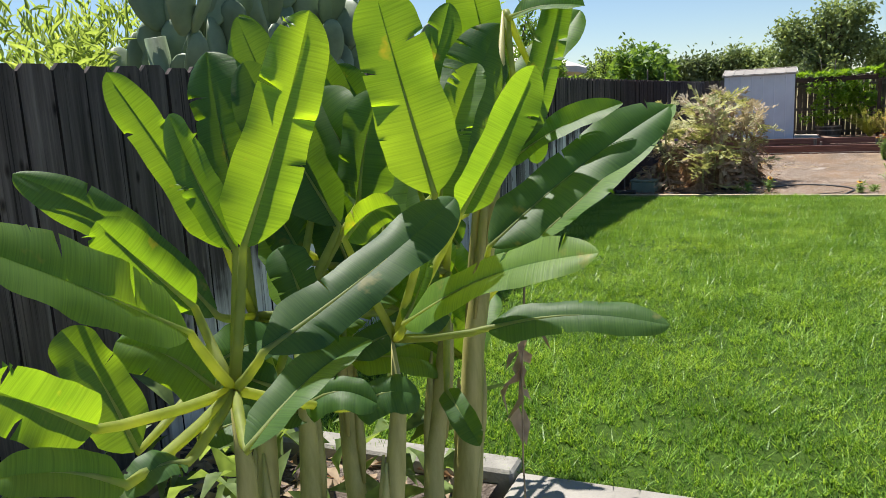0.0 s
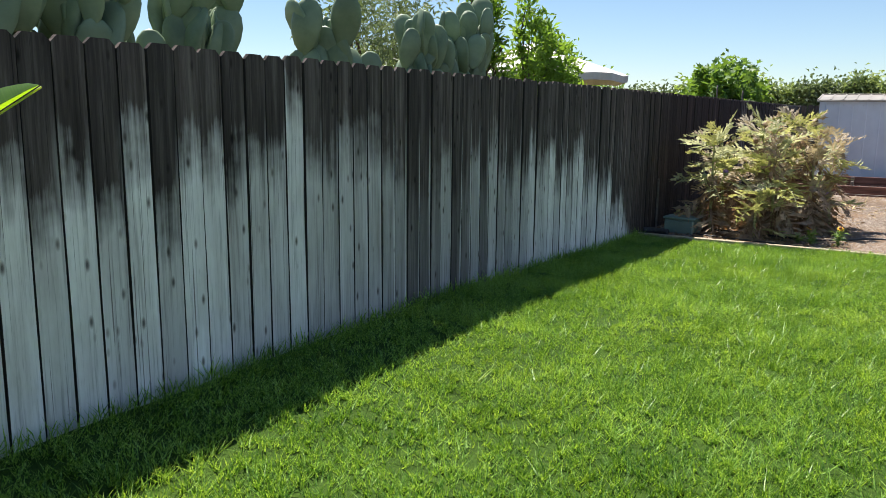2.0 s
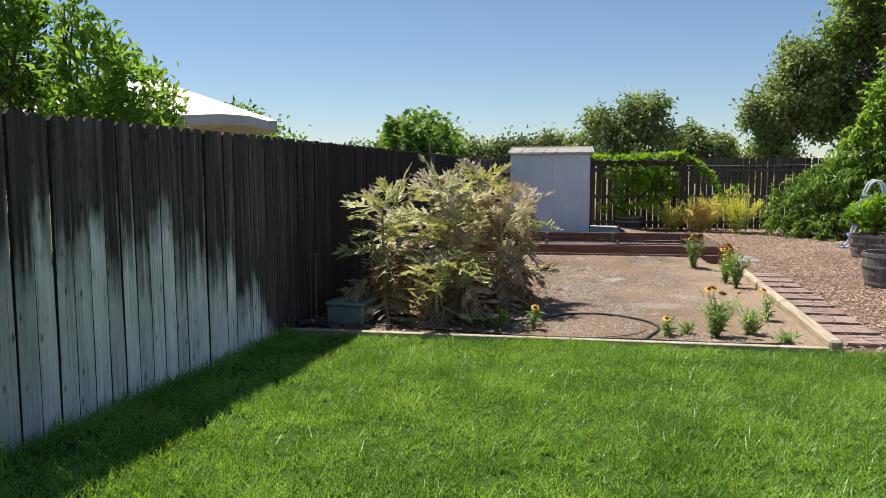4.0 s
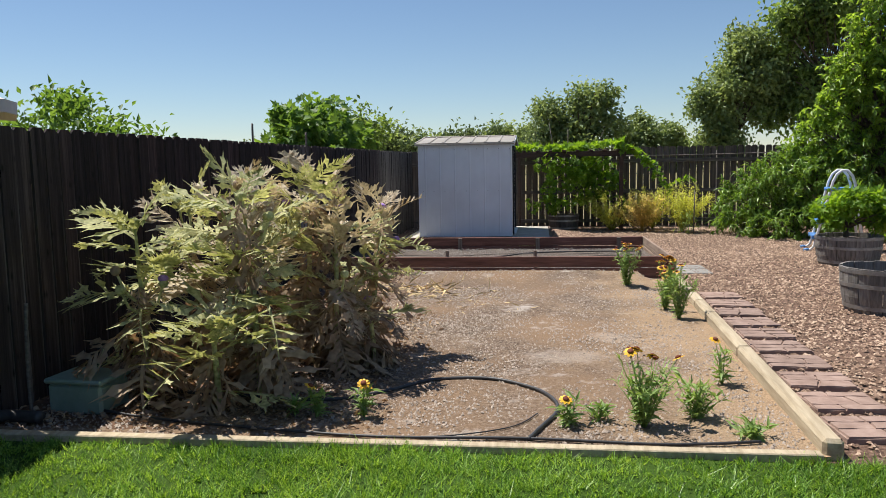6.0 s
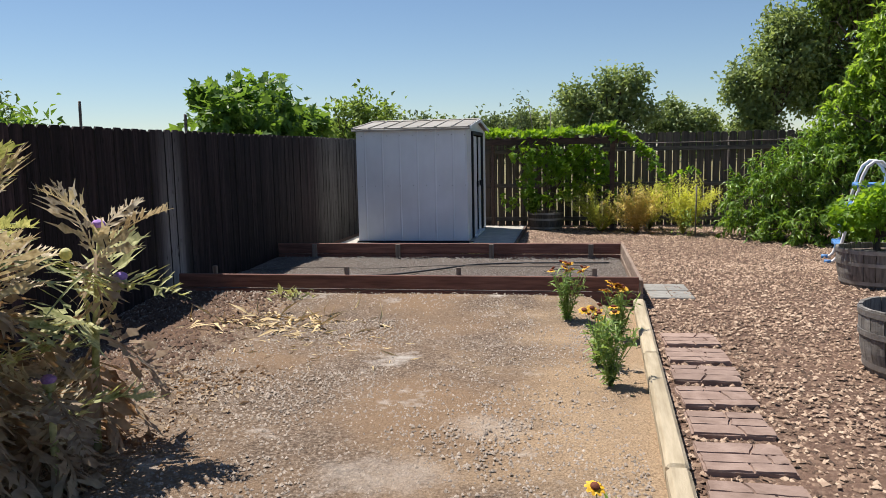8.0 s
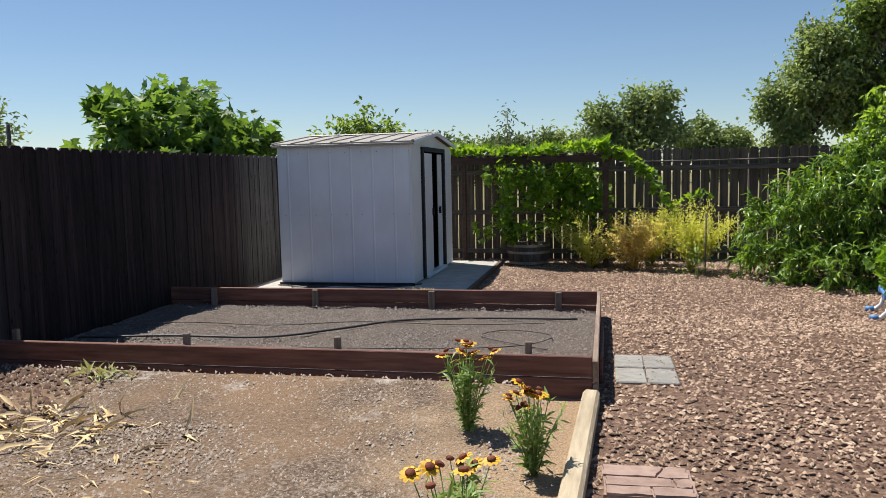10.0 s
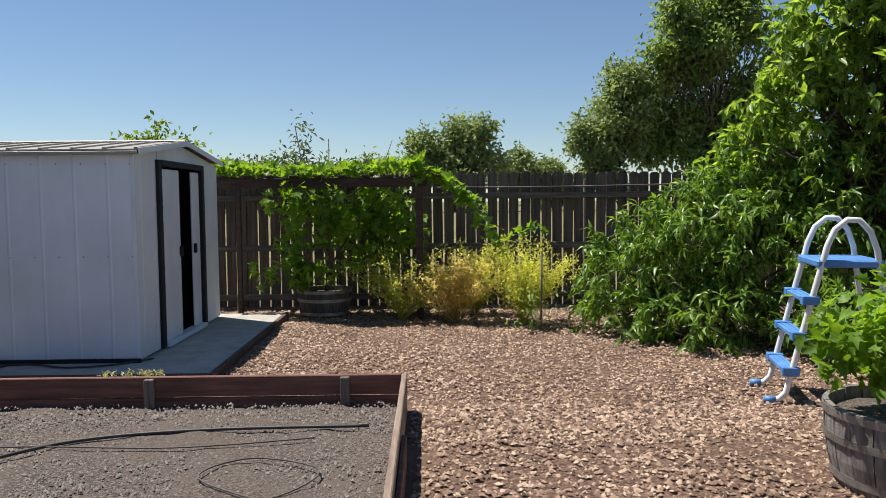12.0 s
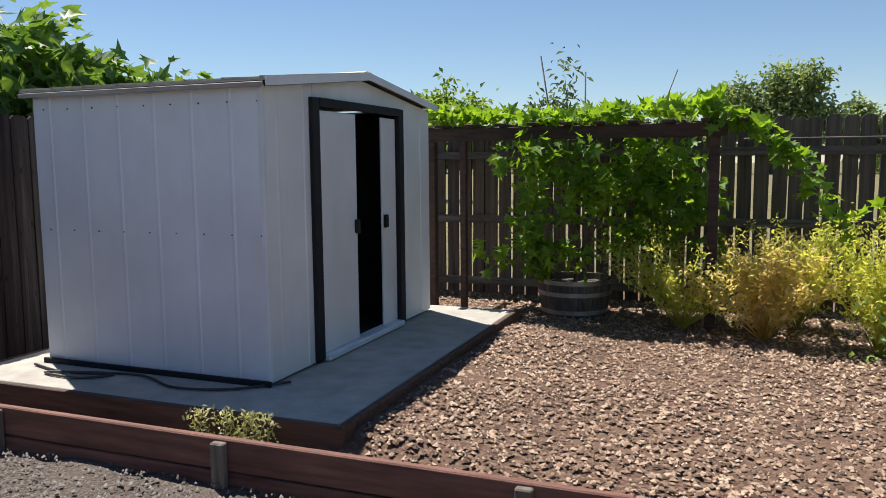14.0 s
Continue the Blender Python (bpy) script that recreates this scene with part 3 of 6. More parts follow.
# posts and rails on the far side of the side fence
for k in range(13):
    y = -3.0 + 2.44 * k
    x = fence_x(y) - 0.075
    part("post", box_mesh("post", (x - 0.09, y - 0.045, -0.4), (x, y + 0.045, 1.62), M_RAIL, 0.005), side_fence)
    if k < 12:
        for z in (0.18, 0.85, 1.45):
            o = rail(side_fence, (-0.04, 0.05, z), (0, 2.39, z + 0.085))
            o.matrix_basis = pose(fence_x(y) - 0.03, y, 0, 0, 0, -math.degrees(math.atan(0.023)))
for z in (0.02, 0.72, 1.43):
    rail(back_fence, (-0.2, -0.075, z - 0.10), (5.0, -0.035, z - 0.015))
    rail(back_fence, (5.01, -0.07, z - 0.09), (13.5, -0.03, z - 0.005))
for k in range(6):
    part("post", box_mesh("post", (0.2 + 2.44 * k, 0.03, -0.4), (0.29 + 2.44 * k, 0.12, 1.6), M_RAIL, 0.005), back_fence)

# ---- shed ----
def ribbed(name, a, b, h0, h1, normal, material, pitch=0.28, depth=0.0045, top=None):
    """An upright sheet of ribbed steel from a to b (plan points); top gives the height at a fraction of its length."""
    a, b, n = Vector((*a, 0)), Vector((*b, 0)), Vector((*normal, 0))
    length = (b - a).length
    us = [0.0]
    k = pitch * 0.5
    while k < length - 0.05:
        us += [k - 0.016, k - 0.006, k + 0.006, k + 0.016]
        k += pitch
    us.append(length)
    verts, faces = [], []
    for u in us:
        near = abs(((u - pitch * 0.5 + pitch / 2) % pitch) - pitch / 2) < 0.008
        p = a + (b - a) * (u / length) + n * (depth if near and 0 < u < length else 0)
        t1 = top(u / length) if top else h1
        verts += [(p.x, p.y, h0), (p.x, p.y, t1)]
    for q in range(len(us) - 1):
        faces.append((2 * q, 2 * q + 2, 2 * q + 3, 2 * q + 1))
    return mesh(name, verts, faces, material)


SX0, SX1, SY0, SY1, SZ = -1.14, 0.62, 22.86, 25.38, -0.005
SLAB = -0.02
shed = thing("garden_shed", "white metal shed with dark trim and half-open sliding door", "shed")
EAVE, RIDGE, RY = 1.755, 1.90, (SY0 + SY1) / 2


def gable(u):
    return EAVE + (RIDGE - EAVE) * (1 - abs(2 * u - 1)) - 0.015


part("wall", ribbed("wall", (SX0, SY0), (SX1, SY0), SZ, EAVE, (0, -1), M_STEEL), shed)
part("wall", ribbed("wall", (SX1, SY1), (SX0, SY1), SZ, EAVE, (0, 1), M_STEEL), shed)
part("wall", ribbed("wall", (SX0, SY1), (SX0, SY0), SZ, EAVE, (-1, 0), M_STEEL, top=gable), shed)
D0, D1, DTOP = 23.42, 24.74, 1.69
for y0, y1 in ((SY0, D0), (D1, SY1)):
    part("wall", ribbed("wall", (SX1, y0), (SX1, y1), SZ, EAVE, (1, 0), M_STEEL, 0.30, top=lambda u, a=y0, b=y1: gable((a + (b - a) * u - SY0) / (SY1 - SY0))), shed)
gv = [(SX1 + 0.002, D0, DTOP), (SX1 + 0.002, D1, DTOP), (SX1 + 0.002, D1, gable((D1 - SY0) / (SY1 - SY0))), (SX1 + 0.002, RY, RIDGE - 0.015), (SX1 + 0.002, D0, gable((D0 - SY0) / (SY1 - SY0)))]
part("gable", mesh("gable", gv, [(0, 1, 2, 3, 4)], M_STEEL), shed)
for y in (D0, D1):
    part("trim", box_mesh("trim", (SX1 - 0.01, y - 0.044, 0.0), (SX1 + 0.03, y + 0.044, DTOP + 0.03), M_TRIM, 0.004), shed)
part("trim", box_mesh("trim", (SX1 - 0.008, D0 + 0.045, DTOP - 0.025), (SX1 + 0.033, D1 - 0.045, DTOP + 0.032), M_TRIM, 0.004), shed)
part("sill", box_mesh("sill", (SX1 - 0.05, D0 + 0.05, -0.012), (SX1 + 0.06, D1 - 0.05, 0.03), M_STEEL, 0.006), shed)
gap0, gap1 = 23.99, 24.44
for name, y0, y1, dx in (("door", D0 + 0.05, gap0, 0.012), ("door", gap1, D1 - 0.05, -0.004)):
    d = part(name, box_mesh(name, (SX1 + dx - 0.02, y0, 0.032), (SX1 + dx, y1, DTOP - 0.047), M_STEEL, 0.006), shed)
    edge = gap0 if y0 < gap0 - 0.01 else gap1
    s = -1 if edge == gap0 else 1
    tagged(part("handle", box_mesh("handle", (SX1 + dx + 0.001, edge + s * 0.03 - 0.022, 0.80), (SX1 + dx + 0.03, edge + s * 0.03 + 0.022, 0.90), M_TRIM, 0.006), d), "black plastic handle")
part("corner_trim", box_mesh("corner_trim", (SX1 - 0.03, SY0 - 0.004, SZ), (SX1 + 0.004, SY0 + 0.03, EAVE), M_STEEL, 0.004), shed)
part("base_rail", box_mesh("base_rail", (SX0 - 0.02, SY0 - 0.035, SLAB), (SX1 + 0.02, SY0 - 0.014, SLAB + 0.035), M_TRIM, 0.004), shed)
part("floor", box_mesh("floor", (SX0 + 0.02, SY0 + 0.02, SLAB + 0.001), (SX1 - 0.06, SY1 - 0.02, SLAB + 0.02), M_INDOORSHADE, 0), shed)


# unseen inner sheets, added so the open doorway looks dark
part("lining", box_mesh("lining", (SX0 + 0.03, SY0 + 0.03, SLAB + 0.021), (SX0 + 0.035, SY1 - 0.03, EAVE - 0.02), M_INDOORSHADE, 0), shed)
part("lining", box_mesh("lining", (SX0 + 0.036, SY0 + 0.03, SLAB + 0.021), (SX1 - 0.06, SY0 + 0.035, EAVE - 0.02), M_INDOORSHADE, 0), shed)
part("lining", box_mesh("lining", (SX0 + 0.036, SY1 - 0.035, SLAB + 0.021), (SX1 - 0.06, SY1 - 0.03, EAVE - 0.02), M_INDOORSHADE, 0), shed)


def roof_half(side):
    """Half of the gabled roof: a thin sheet with raised seams, running along x."""
    over_y, over_x = 0.05, 0.06
    y_e = SY0 - over_y if side < 0 else SY1 + over_y
    slope = (RIDGE - EAVE) / ((SY1 - SY0) / 2)
    z_e = EAVE - slope * over_y + 0.02
    x0, x1 = SX0 - over_x, SX1 + over_x
    verts, faces = [], []

    def slab(xa, xb, lift0, lift1):
        b = len(verts)
        for lift in (lift0, lift1):
            for x, y, z in ((xa, y_e, z_e), (xb, y_e, z_e), (xb, RY, RIDGE + 0.02), (xa, RY, RIDGE + 0.02)):
                verts.append((x, y, z + lift))
        faces.extend([(b, b + 1, b + 2, b + 3), (b + 7, b + 6, b + 5, b + 4)] + [(b + k, b + 4 + k, b + 4 + (k + 1) % 4, b + (k + 1) % 4) for k in range(4)])

    slab(x0, x1, 0, 0.012)
    n = 7
    for k in range(n + 1):
        x = x0 + 0.02 + (x1 - x0 - 0.04) * k / n
        slab(x - 0.014, x + 0.014, 0.0122, 0.026)
    return mesh("roof", verts, faces, M_ROOF)


part("roof", roof_half(-1), shed)
part("roof", roof_half(1), shed)
for side in (-1, 1):
    ye = SY0 - 0.05 if side < 0 else SY1 + 0.05
    ze = EAVE - (RIDGE - EAVE) / ((SY1 - SY0) / 2) * 0.05
    rv = [(x, y, z + h) for x in (SX1 + 0.062, SX1 + 0.072) for y, z in ((ye, ze), (RY, RIDGE)) for h in (-0.012, 0.040)]
    part("rake_trim", mesh("rake_trim", rv, [(0, 2, 3, 1), (4, 5, 7, 6), (0, 1, 5, 4), (2, 6, 7, 3), (1, 3, 7, 5), (0, 4, 6, 2)], M_STEEL), shed)
part("ridge_cap", box_mesh("ridge_cap", (SX0 - 0.065, RY - 0.05, RIDGE + 0.027), (SX1 + 0.065, RY + 0.05, RIDGE + 0.05), M_ROOF, 0.01), shed)
part("fascia", box_mesh("fascia", (SX0 - 0.055, SY0 - 0.066, EAVE - 0.022), (SX1 + 0.055, SY0 - 0.054, EAVE + 0.008), M_ROOF, 0.003), shed)

rivets = []
for z in (0.88, 1.66):
    for k in range(9):
        x = SX0 + 0.09 + k * 0.205
        rivets.append(([(x, SY0 - 0.001, z), (x, SY0 - 0.006, z)], [0.006, 0.004]))
tagged(part("rivets", tubes("rivets", rivets, M_TRIM, 6), shed), kind="stuff")

slab = thing("shed_slab", "concrete slab edged with dark wooden boards under the shed", "slab", kind="structure")
part("slab_top", box_mesh("slab_top", (-1.45, 22.40, -0.2), (1.33, 25.62, SLAB), M_CONCRETE, 0.01), slab)
part("edge_board", box_mesh("edge_board", (-1.5, 22.355, -0.22), (1.375, 22.395, SLAB + 0.004), M_OLDBOARD, 0.005), slab)
part("edge_board", box_mesh("edge_board", (1.335, 22.397, -0.22), (1.375, 25.66, SLAB + 0.004), M_OLDBOARD, 0.005), slab)

# ---- raised bed ----
bed = thing("raised_bed", "reddish brown board raised garden bed filled with gravelly soil", "raised bed")
BX0, BX1, BY0, BY1, BT = -2.02, 2.92, 18.73, 21.80, 0.10
for z0, z1 in ((-0.21, -0.055), (-0.045, BT)):
    part("board", box_mesh("board", (BX0, BY0, z0 + 0.028), (BX1 - 0.04, BY0 + 0.04, z1 + 0.028), M_BED, 0.006), bed)
    part("board", box_mesh("board", (BX0 - 0.05, BY1 - 0.04, z0), (BX1 - 0.04, BY1, z1), M_BED, 0.006), bed)
    part("board", box_mesh("board", (BX1 - 0.037, BY0 + 0.0, z0), (BX1, BY1, z1), M_BEDPALE, 0.006), bed)
for x in (-1.62, -0.13, 1.07, 2.45):
    part("stake", box_mesh("stake", (x - 0.024, BY0 + 0.043, -0.3), (x + 0.024, BY0 + 0.083, BT + 0.11), M_STAKE, 0.006), bed)
for x in (-1.5, -0.25, 1.10, 2.48):
    part("stake", box_mesh("stake", (x - 0.034, BY1 - 0.083, -0.3), (x + 0.034, BY1 - 0.043, BT - 0.01), M_STAKE, 0.006), bed)
part("brace", box_mesh("brace", (BX1 + 0.003, 19.2, -0.25), (BX1 + 0.03, 20.6, 0.02), M_BED, 0.005), bed)
part("soil", sheet("soil", BX0 + 0.01, BX1 - 0.05, BY0 + 0.045, BY1 - 0.045, 0.06, M_SOIL, 0.07, 0.034, 5), bed)

# ---- timber, stepping stones, pavers ----
timber = thing("landscape_timber", "weathered tan landscape timbers laid end to end", "timber edging")
for k, (y0, y1) in enumerate(((12.46, 14.55), (14.56, 16.62), (16.63, 18.68))):
    part("timber", box_mesh("timber", (-0.055, 0, -0.25), (0.055, y1 - y0, -0.075), M_TIMBER, 0.02), timber, pose(2.64 + 0.038 * (y0 - 12.46), y0, 0, 0, 0, -2.18))


def flag_mesh(w, d, seed):
    """A cast stepping stone: an uneven slab whose top is moulded as six fitted stones with joints between them."""
    r = random.Random(seed)
    rows = [-d / 2, -d / 6 + r.uniform(-0.03, 0.03), d / 6 + r.uniform(-0.03, 0.03), d / 2]
    verts, faces = [], []

    def slab(ring, z0, z1, inset):
        cx, cy = sum(p[0] for p in ring) / len(ring), sum(p[1] for p in ring) / len(ring)
        i, n = len(verts), len(ring)
        top = [(x - math.copysign(inset, x - cx), y - math.copysign(inset, y - cy), z1 + r.uniform(-0.002, 0.002)) for x, y in ring]
        verts.extend([(x, y, z0) for x, y in ring] + top)
        faces.extend([(i + k, i + (k + 1) % n, i + n + (k + 1) % n, i + n + k) for k in range(n)] + [tuple(i + n + k for k in range(n))])

    def wavy(a, b, steps=4):
        return [(a[0] + (b[0] - a[0]) * k / steps + (r.uniform(-0.006, 0.006) if k else 0), a[1] + (b[1] - a[1]) * k / steps + (r.uniform(-0.008, 0.008) if k else 0)) for k in range(steps)]

    corners = [(-w / 2, -d / 2), (w / 2, -d / 2), (w / 2, d / 2), (-w / 2, d / 2)]
    slab([p for k in range(4) for p in wavy(corners[k], corners[(k + 1) % 4])], -0.05, 0.011, 0.004)
    for y0, y1 in zip(rows, rows[1:]):
        cut = r.uniform(-0.16, 0.16) * w + (0.12 * w if y0 == rows[1] else 0)
        lean = r.uniform(-0.025, 0.025)
        e = [r.uniform(-0.018, 0.010) for _ in range(2)]
        for x0, x1, l0, l1 in ((-w / 2 - e[0], cut, 0, lean), (cut, w / 2 + e[1], lean, 0)):
            q = [(x0 + 0.004 - l0, y0 + 0.004), (x1 - 0.004 - l1, y0 + 0.004), (x1 - 0.004 + l1, y1 - 0.004), (x0 + 0.004 + l0, y1 - 0.004)]
            slab([p for k in range(4) for p in wavy(q[k], q[(k + 1) % 4], 3)], 0.010, 0.022, 0.003)
    return mesh("stepping_stone", verts, faces, M_FLAG)


flags = [flag_mesh(0.44, 0.37, k) for k in range(5)]
for k in range(10):
    y = 12.90 + 0.495 * k
    o = part("stepping_stone", flags[k % 5], None, pose(3.0 + 0.019 * k, y, float(level(3, y)) + 0.002, 0, 0, random.uniform(-6, 6)))
    tagged(o, "reddish cast stepping stone set in bark mulch", "stepping stone", "stepping stones beside the timber")
for k, (x, y) in enumerate(((3.15, 19.40), (3.38, 19.40), (3.15, 19.84), (3.38, 19.84))):
    o = part("paver", box_mesh("paver", (-0.112, -0.20, -0.05), (0.112, 0.20, 0.02), M_PAVER, 0.008), None, pose(x, y, -0.18, 0, 0, random.uniform(-1.5, 1.5)))
    tagged(o, "pale grey rectangular concrete paver lying on mulch", "paver", "concrete pavers by the bed")


# ---- barrels ----
def barrel(at, r, h, label, fill=True, soil_drop=0.06, wood=M_BARREL):
    ob = thing("half_barrel", label, "barrel planter", "half barrels", at)
    staves = 22
    rows = [(0.0, 0.86), (0.35, 0.95), (0.7, 0.99), (1.0, 1.0)]
    for k in range(staves):
        a0, a1 = 2 * math.pi * k / staves + 0.008, 2 * math.pi * (k + 1) / staves - 0.008
        v = []
        dr = random.uniform(-0.003, 0.003)
        dz = random.uniform(-0.006, 0.004)
        for f, s in rows:
            for a in (a0, (a0 + a1) / 2, a1):
                v.append(((r * s + dr) * math.cos(a), (r * s + dr) * math.sin(a), f * h + (dz if f == 1 else 0)))
        for f, s in rows:
            for a in (a0, (a0 + a1) / 2, a1):
                v.append(((r * s + dr - 0.028) * math.cos(a), (r * s + dr - 0.028) * math.sin(a), f * h + (dz if f == 1 else 0)))
        f = []
        for q in range(3):
            for c in range(2):
                i = q * 3 + c
                f += [(i, i + 1, i + 4, i + 3), (i + 12, i + 15, i + 16, i + 13)]
            f += [(q * 3, q * 3 + 3, q * 3 + 15, q * 3 + 12), (q * 3 + 2, q * 3 + 14, q * 3 + 17, q * 3 + 5)]
        f += [(9, 10, 22, 21), (10, 11, 23, 22)]
        part("stave", mesh("stave", v, f, wood), ob)
    for f in (0.14, 0.62, 0.93):
        s = np.interp(f, [q[0] for q in rows], [q[1] for q in rows])
        hv, hf = [], []
        for k in range(40):
            a = 2 * math.pi * k / 40
            for rr, dz in ((0.002, -0.02), (0.007, -0.02), (0.007, 0.02), (0.002, 0.02)):
                hv.append(((r * s + rr) * math.cos(a), (r * s + rr) * math.sin(a), f * h + dz))
            for c in range(4):
                hf.append((4 * k + c, 4 * ((k + 1) % 40) + c, 4 * ((k + 1) % 40) + (c + 1) % 4, 4 * k + (c + 1) % 4))
        part("hoop", mesh("hoop", hv, hf, M_HOOP), ob)
    z = h - soil_drop if fill else 0.1
    rr = r * (0.97 if fill else 0.88) - 0.03
    sv = [(0, 0, z + 0.02)] + [(rr * math.cos(2 * math.pi * k / 24), rr * math.sin(2 * math.pi * k / 24), z + random.uniform(-0.01, 0.01)) for k in range(24)]
    part("soil", mesh("soil", sv, [(0, 1 + k, 1 + (k + 1) % 24) for k in range(24)], M_SOIL), ob)
    return ob


barrel((4.62, 16.62, -0.18), 0.42, 0.46, "empty weathered grey oak half barrel on mulch", False)
barrel((5.63, 20.24, -0.18), 0.45, 0.43, "weathered grey oak half barrel holding a leafy vine")
barrel((1.70, 26.48, -0.18), 0.355, 0.36, "weathered half barrel coloured darker for arbour shade, holding a climbing vine", wood=M_BARRELSHADE)

# ---- pergola ----
pergola = thing("grape_pergola", "low dark wooden arbour carrying a grape vine", "pergola")
PY, PX0, PX1, PZ = 26.1, 0.30, 3.02, 1.50
for x in (PX0 + 0.06, PX1 - 0.05):
    part("post", box_mesh("post", (x - 0.045, PY - 0.045, -0.3), (x + 0.045, PY + 0.045, PZ - 0.002), M_PERGOLA, 0.006), pergola)
part("post", box_mesh("post", (0.66, PY - 0.03, -0.3), (0.72, PY + 0.03, PZ - 0.002), M_PERGOLA, 0.006), pergola)
part("beam", box_mesh("beam", (PX0 - 0.25, PY - 0.05, PZ), (PX1 + 0.05, PY - 0.01, PZ + 0.12), M_PERGOLA, 0.006), pergola)
for k in range(11):
    x = PX0 - 0.1 + k * 0.30
    part("slat", box_mesh("slat", (x - 0.04, PY - 0.18, PZ + 0.122), (x + 0.04, 27.26, PZ + 0.15), M_PERGOLA, 0.005), pergola)

# ---- valve box ----
vb = thing("utility_box", "green plastic irrigation utility box with a flat lid", "utility box", at=(-1.86, 13.02, -0.18), turn=-6)
part("body", box_mesh("body", (-0.20, -0.15, 0), (0.20, 0.15, 0.20), M_BOXGREEN, 0.02), vb)
part("lid", box_mesh("lid", (-0.215, -0.165, 0.201), (0.215, 0.165, 0.235), M_BOXGREEN, 0.012), vb)


# ---- plants: makers ----
def clumps(blobs, per_blob, clump_r, n, rng, inner=0.55):
    """n points gathered in clumps over the outer part of some ellipsoids, and their ways outwards."""
    out, ways = [], []
    vol = np.array([b[3] * b[4] * b[5] for b in blobs]) ** (2 / 3)
    share = (n * vol / vol.sum()).astype(int) + 1
    for b, m in zip(blobs, share):
        c, r = np.array(b[:3]), np.array(b[3:6])
        k = max(3, int(per_blob))
        d = unit(rng.normal(size=(k, 3)))
        cc = c + d * r * rng.uniform(inner, 1.0, (k, 1))
        pick = rng.integers(0, k, m)
        p = cc[pick] + rng.normal(size=(m, 3)) * clump_r * rng.uniform(0.6, 1.3, (k, 1))[pick]
        out.append(p)
        ways.append(d[pick] * 0.7 + rng.normal(size=(m, 3)) * 0.7)
    return np.concatenate(out), np.concatenate(ways)


def branches(base, ends, r0, rng, sides=6, wob=0.08):
    paths = []
    base = np.array(base, float)
    for e in ends:
        e = np.array(e, float)
        n = 6
        pts = []
        for k in range(n):
            f = k / (n - 1)
            p = base * (1 - f) + e * f + rng.normal(size=3) * wob * math.sin(math.pi * f)
            p[2] += 0.12 * np.linalg.norm(e - base) * math.sin(math.pi * f) * 0.5
            pts.append(tuple(p))
        paths.append((pts, [r0 * (1 - 0.8 * k / (n - 1)) for k in range(n)]))
    return paths


def shoots(blobs, count, per, length, rng, inner=0.45):
    """Leaves set along many short arching twigs that stand out of some ellipsoids: places, ways and twig lines."""
    out, ways, twigs = [], [], []
    vol = np.array([b[3] * b[4] * b[5] for b in blobs]) ** (2 / 3)
    for b, m in zip(blobs, (count * vol / vol.sum()).astype(int) + 1):
        c, r = np.array(b[:3]), np.array(b[3:6])
        for _ in range(m):
            d = rng.normal(size=3)
            d /= np.linalg.norm(d)
            a = c + d * r * rng.uniform(inner, 0.95)
            go = d * 0.75 + rng.normal(size=3) * 0.45 + np.array([0, 0, 0.25])
            go /= np.linalg.norm(go)
            L = length * rng.uniform(0.6, 1.35)
            f = np.sort(rng.uniform(0.08, 1.0, per))[:, None]
            p = a + go * L * f + np.array([0, 0, -0.42]) * L * f ** 2.2
            w = rng.normal(size=(per, 3)) * 0.55 + go * 0.45
            w[:, 2] -= 0.55
            out.append(p)
            ways.append(w)
            twigs.append(([tuple(a - go * L * 0.3), tuple(a + go * L * 0.5 + np.array([0, 0, -0.09 * L])), tuple(a + go * L + np.array([0, 0, -0.42 * L]))], [0.006, 0.004, 0.002]))
    return np.concatenate(out), np.concatenate(ways), twigs


def tree(name, label, category, base, blobs, leaf, n, size, slim, clump_r, per=26, droop=0.2, r0=0.1, seed=1, group="", bark=M_BARK, inner=0.55, zmin=-9, bend=0.3, plain=True, twig=0.0, lobed=False):
    """A woody plant: a tapered trunk, limbs to each mass of leaves, and many single leaves."""
    rng = np.random.default_rng(seed)
    ob = thing(name, label, category, group, base)
    b = np.array(base, float)
    rel = [(q[0] - b[0], q[1] - b[1], q[2] - b[2], *q[3:6]) for q in blobs]
    top = np.mean([q[2] for q in rel])
    fork = (0, 0, max(0.05, top * 0.35))
    paths = [([(0, 0, -0.1), (rng.normal() * 0.02, rng.normal() * 0.02, fork[2] * 0.5), fork], [r0 * 1.3, r0, r0 * 0.85])]
    ends = []
    for q in rel:
        for _ in range(3):
            ends.append(np.array(q[:3]) + rng.normal(size=3) * np.array(q[3:6]) * 0.45)
    paths += branches(fork, ends, r0 * (0.45 if r0 > 0.2 else 0.7), rng, wob=0.06 * top)
    part("trunk", tubes("trunk", paths, bark), ob)
    if twig:
        p, w, lines = shoots(rel, n // per, per, twig, rng, inner)
        part("twigs", tubes("twigs", lines, bark, 3), ob)
    else:
        p, w = clumps(rel, per, clump_r, n, rng, inner)
        w[:, 2] -= droop
    keep = p[:, 2] > zmin
    p, w = p[keep], w[keep]
    s = size * rng.uniform(0.6, 1.25, len(p))
    crown = part("crown", leaves_mesh("crown", p, w, s, slim, leaf, rng, bend=bend, plain=plain, lobed=lobed), ob)
    tagged(crown, kind="stuff")
    return ob


def leaf_cloud(name, label, parent, p, w, size, slim, leaf, seed, bend=0.3, lobed=False):
    rng = np.random.default_rng(seed)
    o = part(name, leaves_mesh(name, p, w, size * rng.uniform(0.6, 1.25, len(p)), slim, leaf, rng, bend=bend, lobed=lobed), parent)
    return tagged(o, kind="stuff")


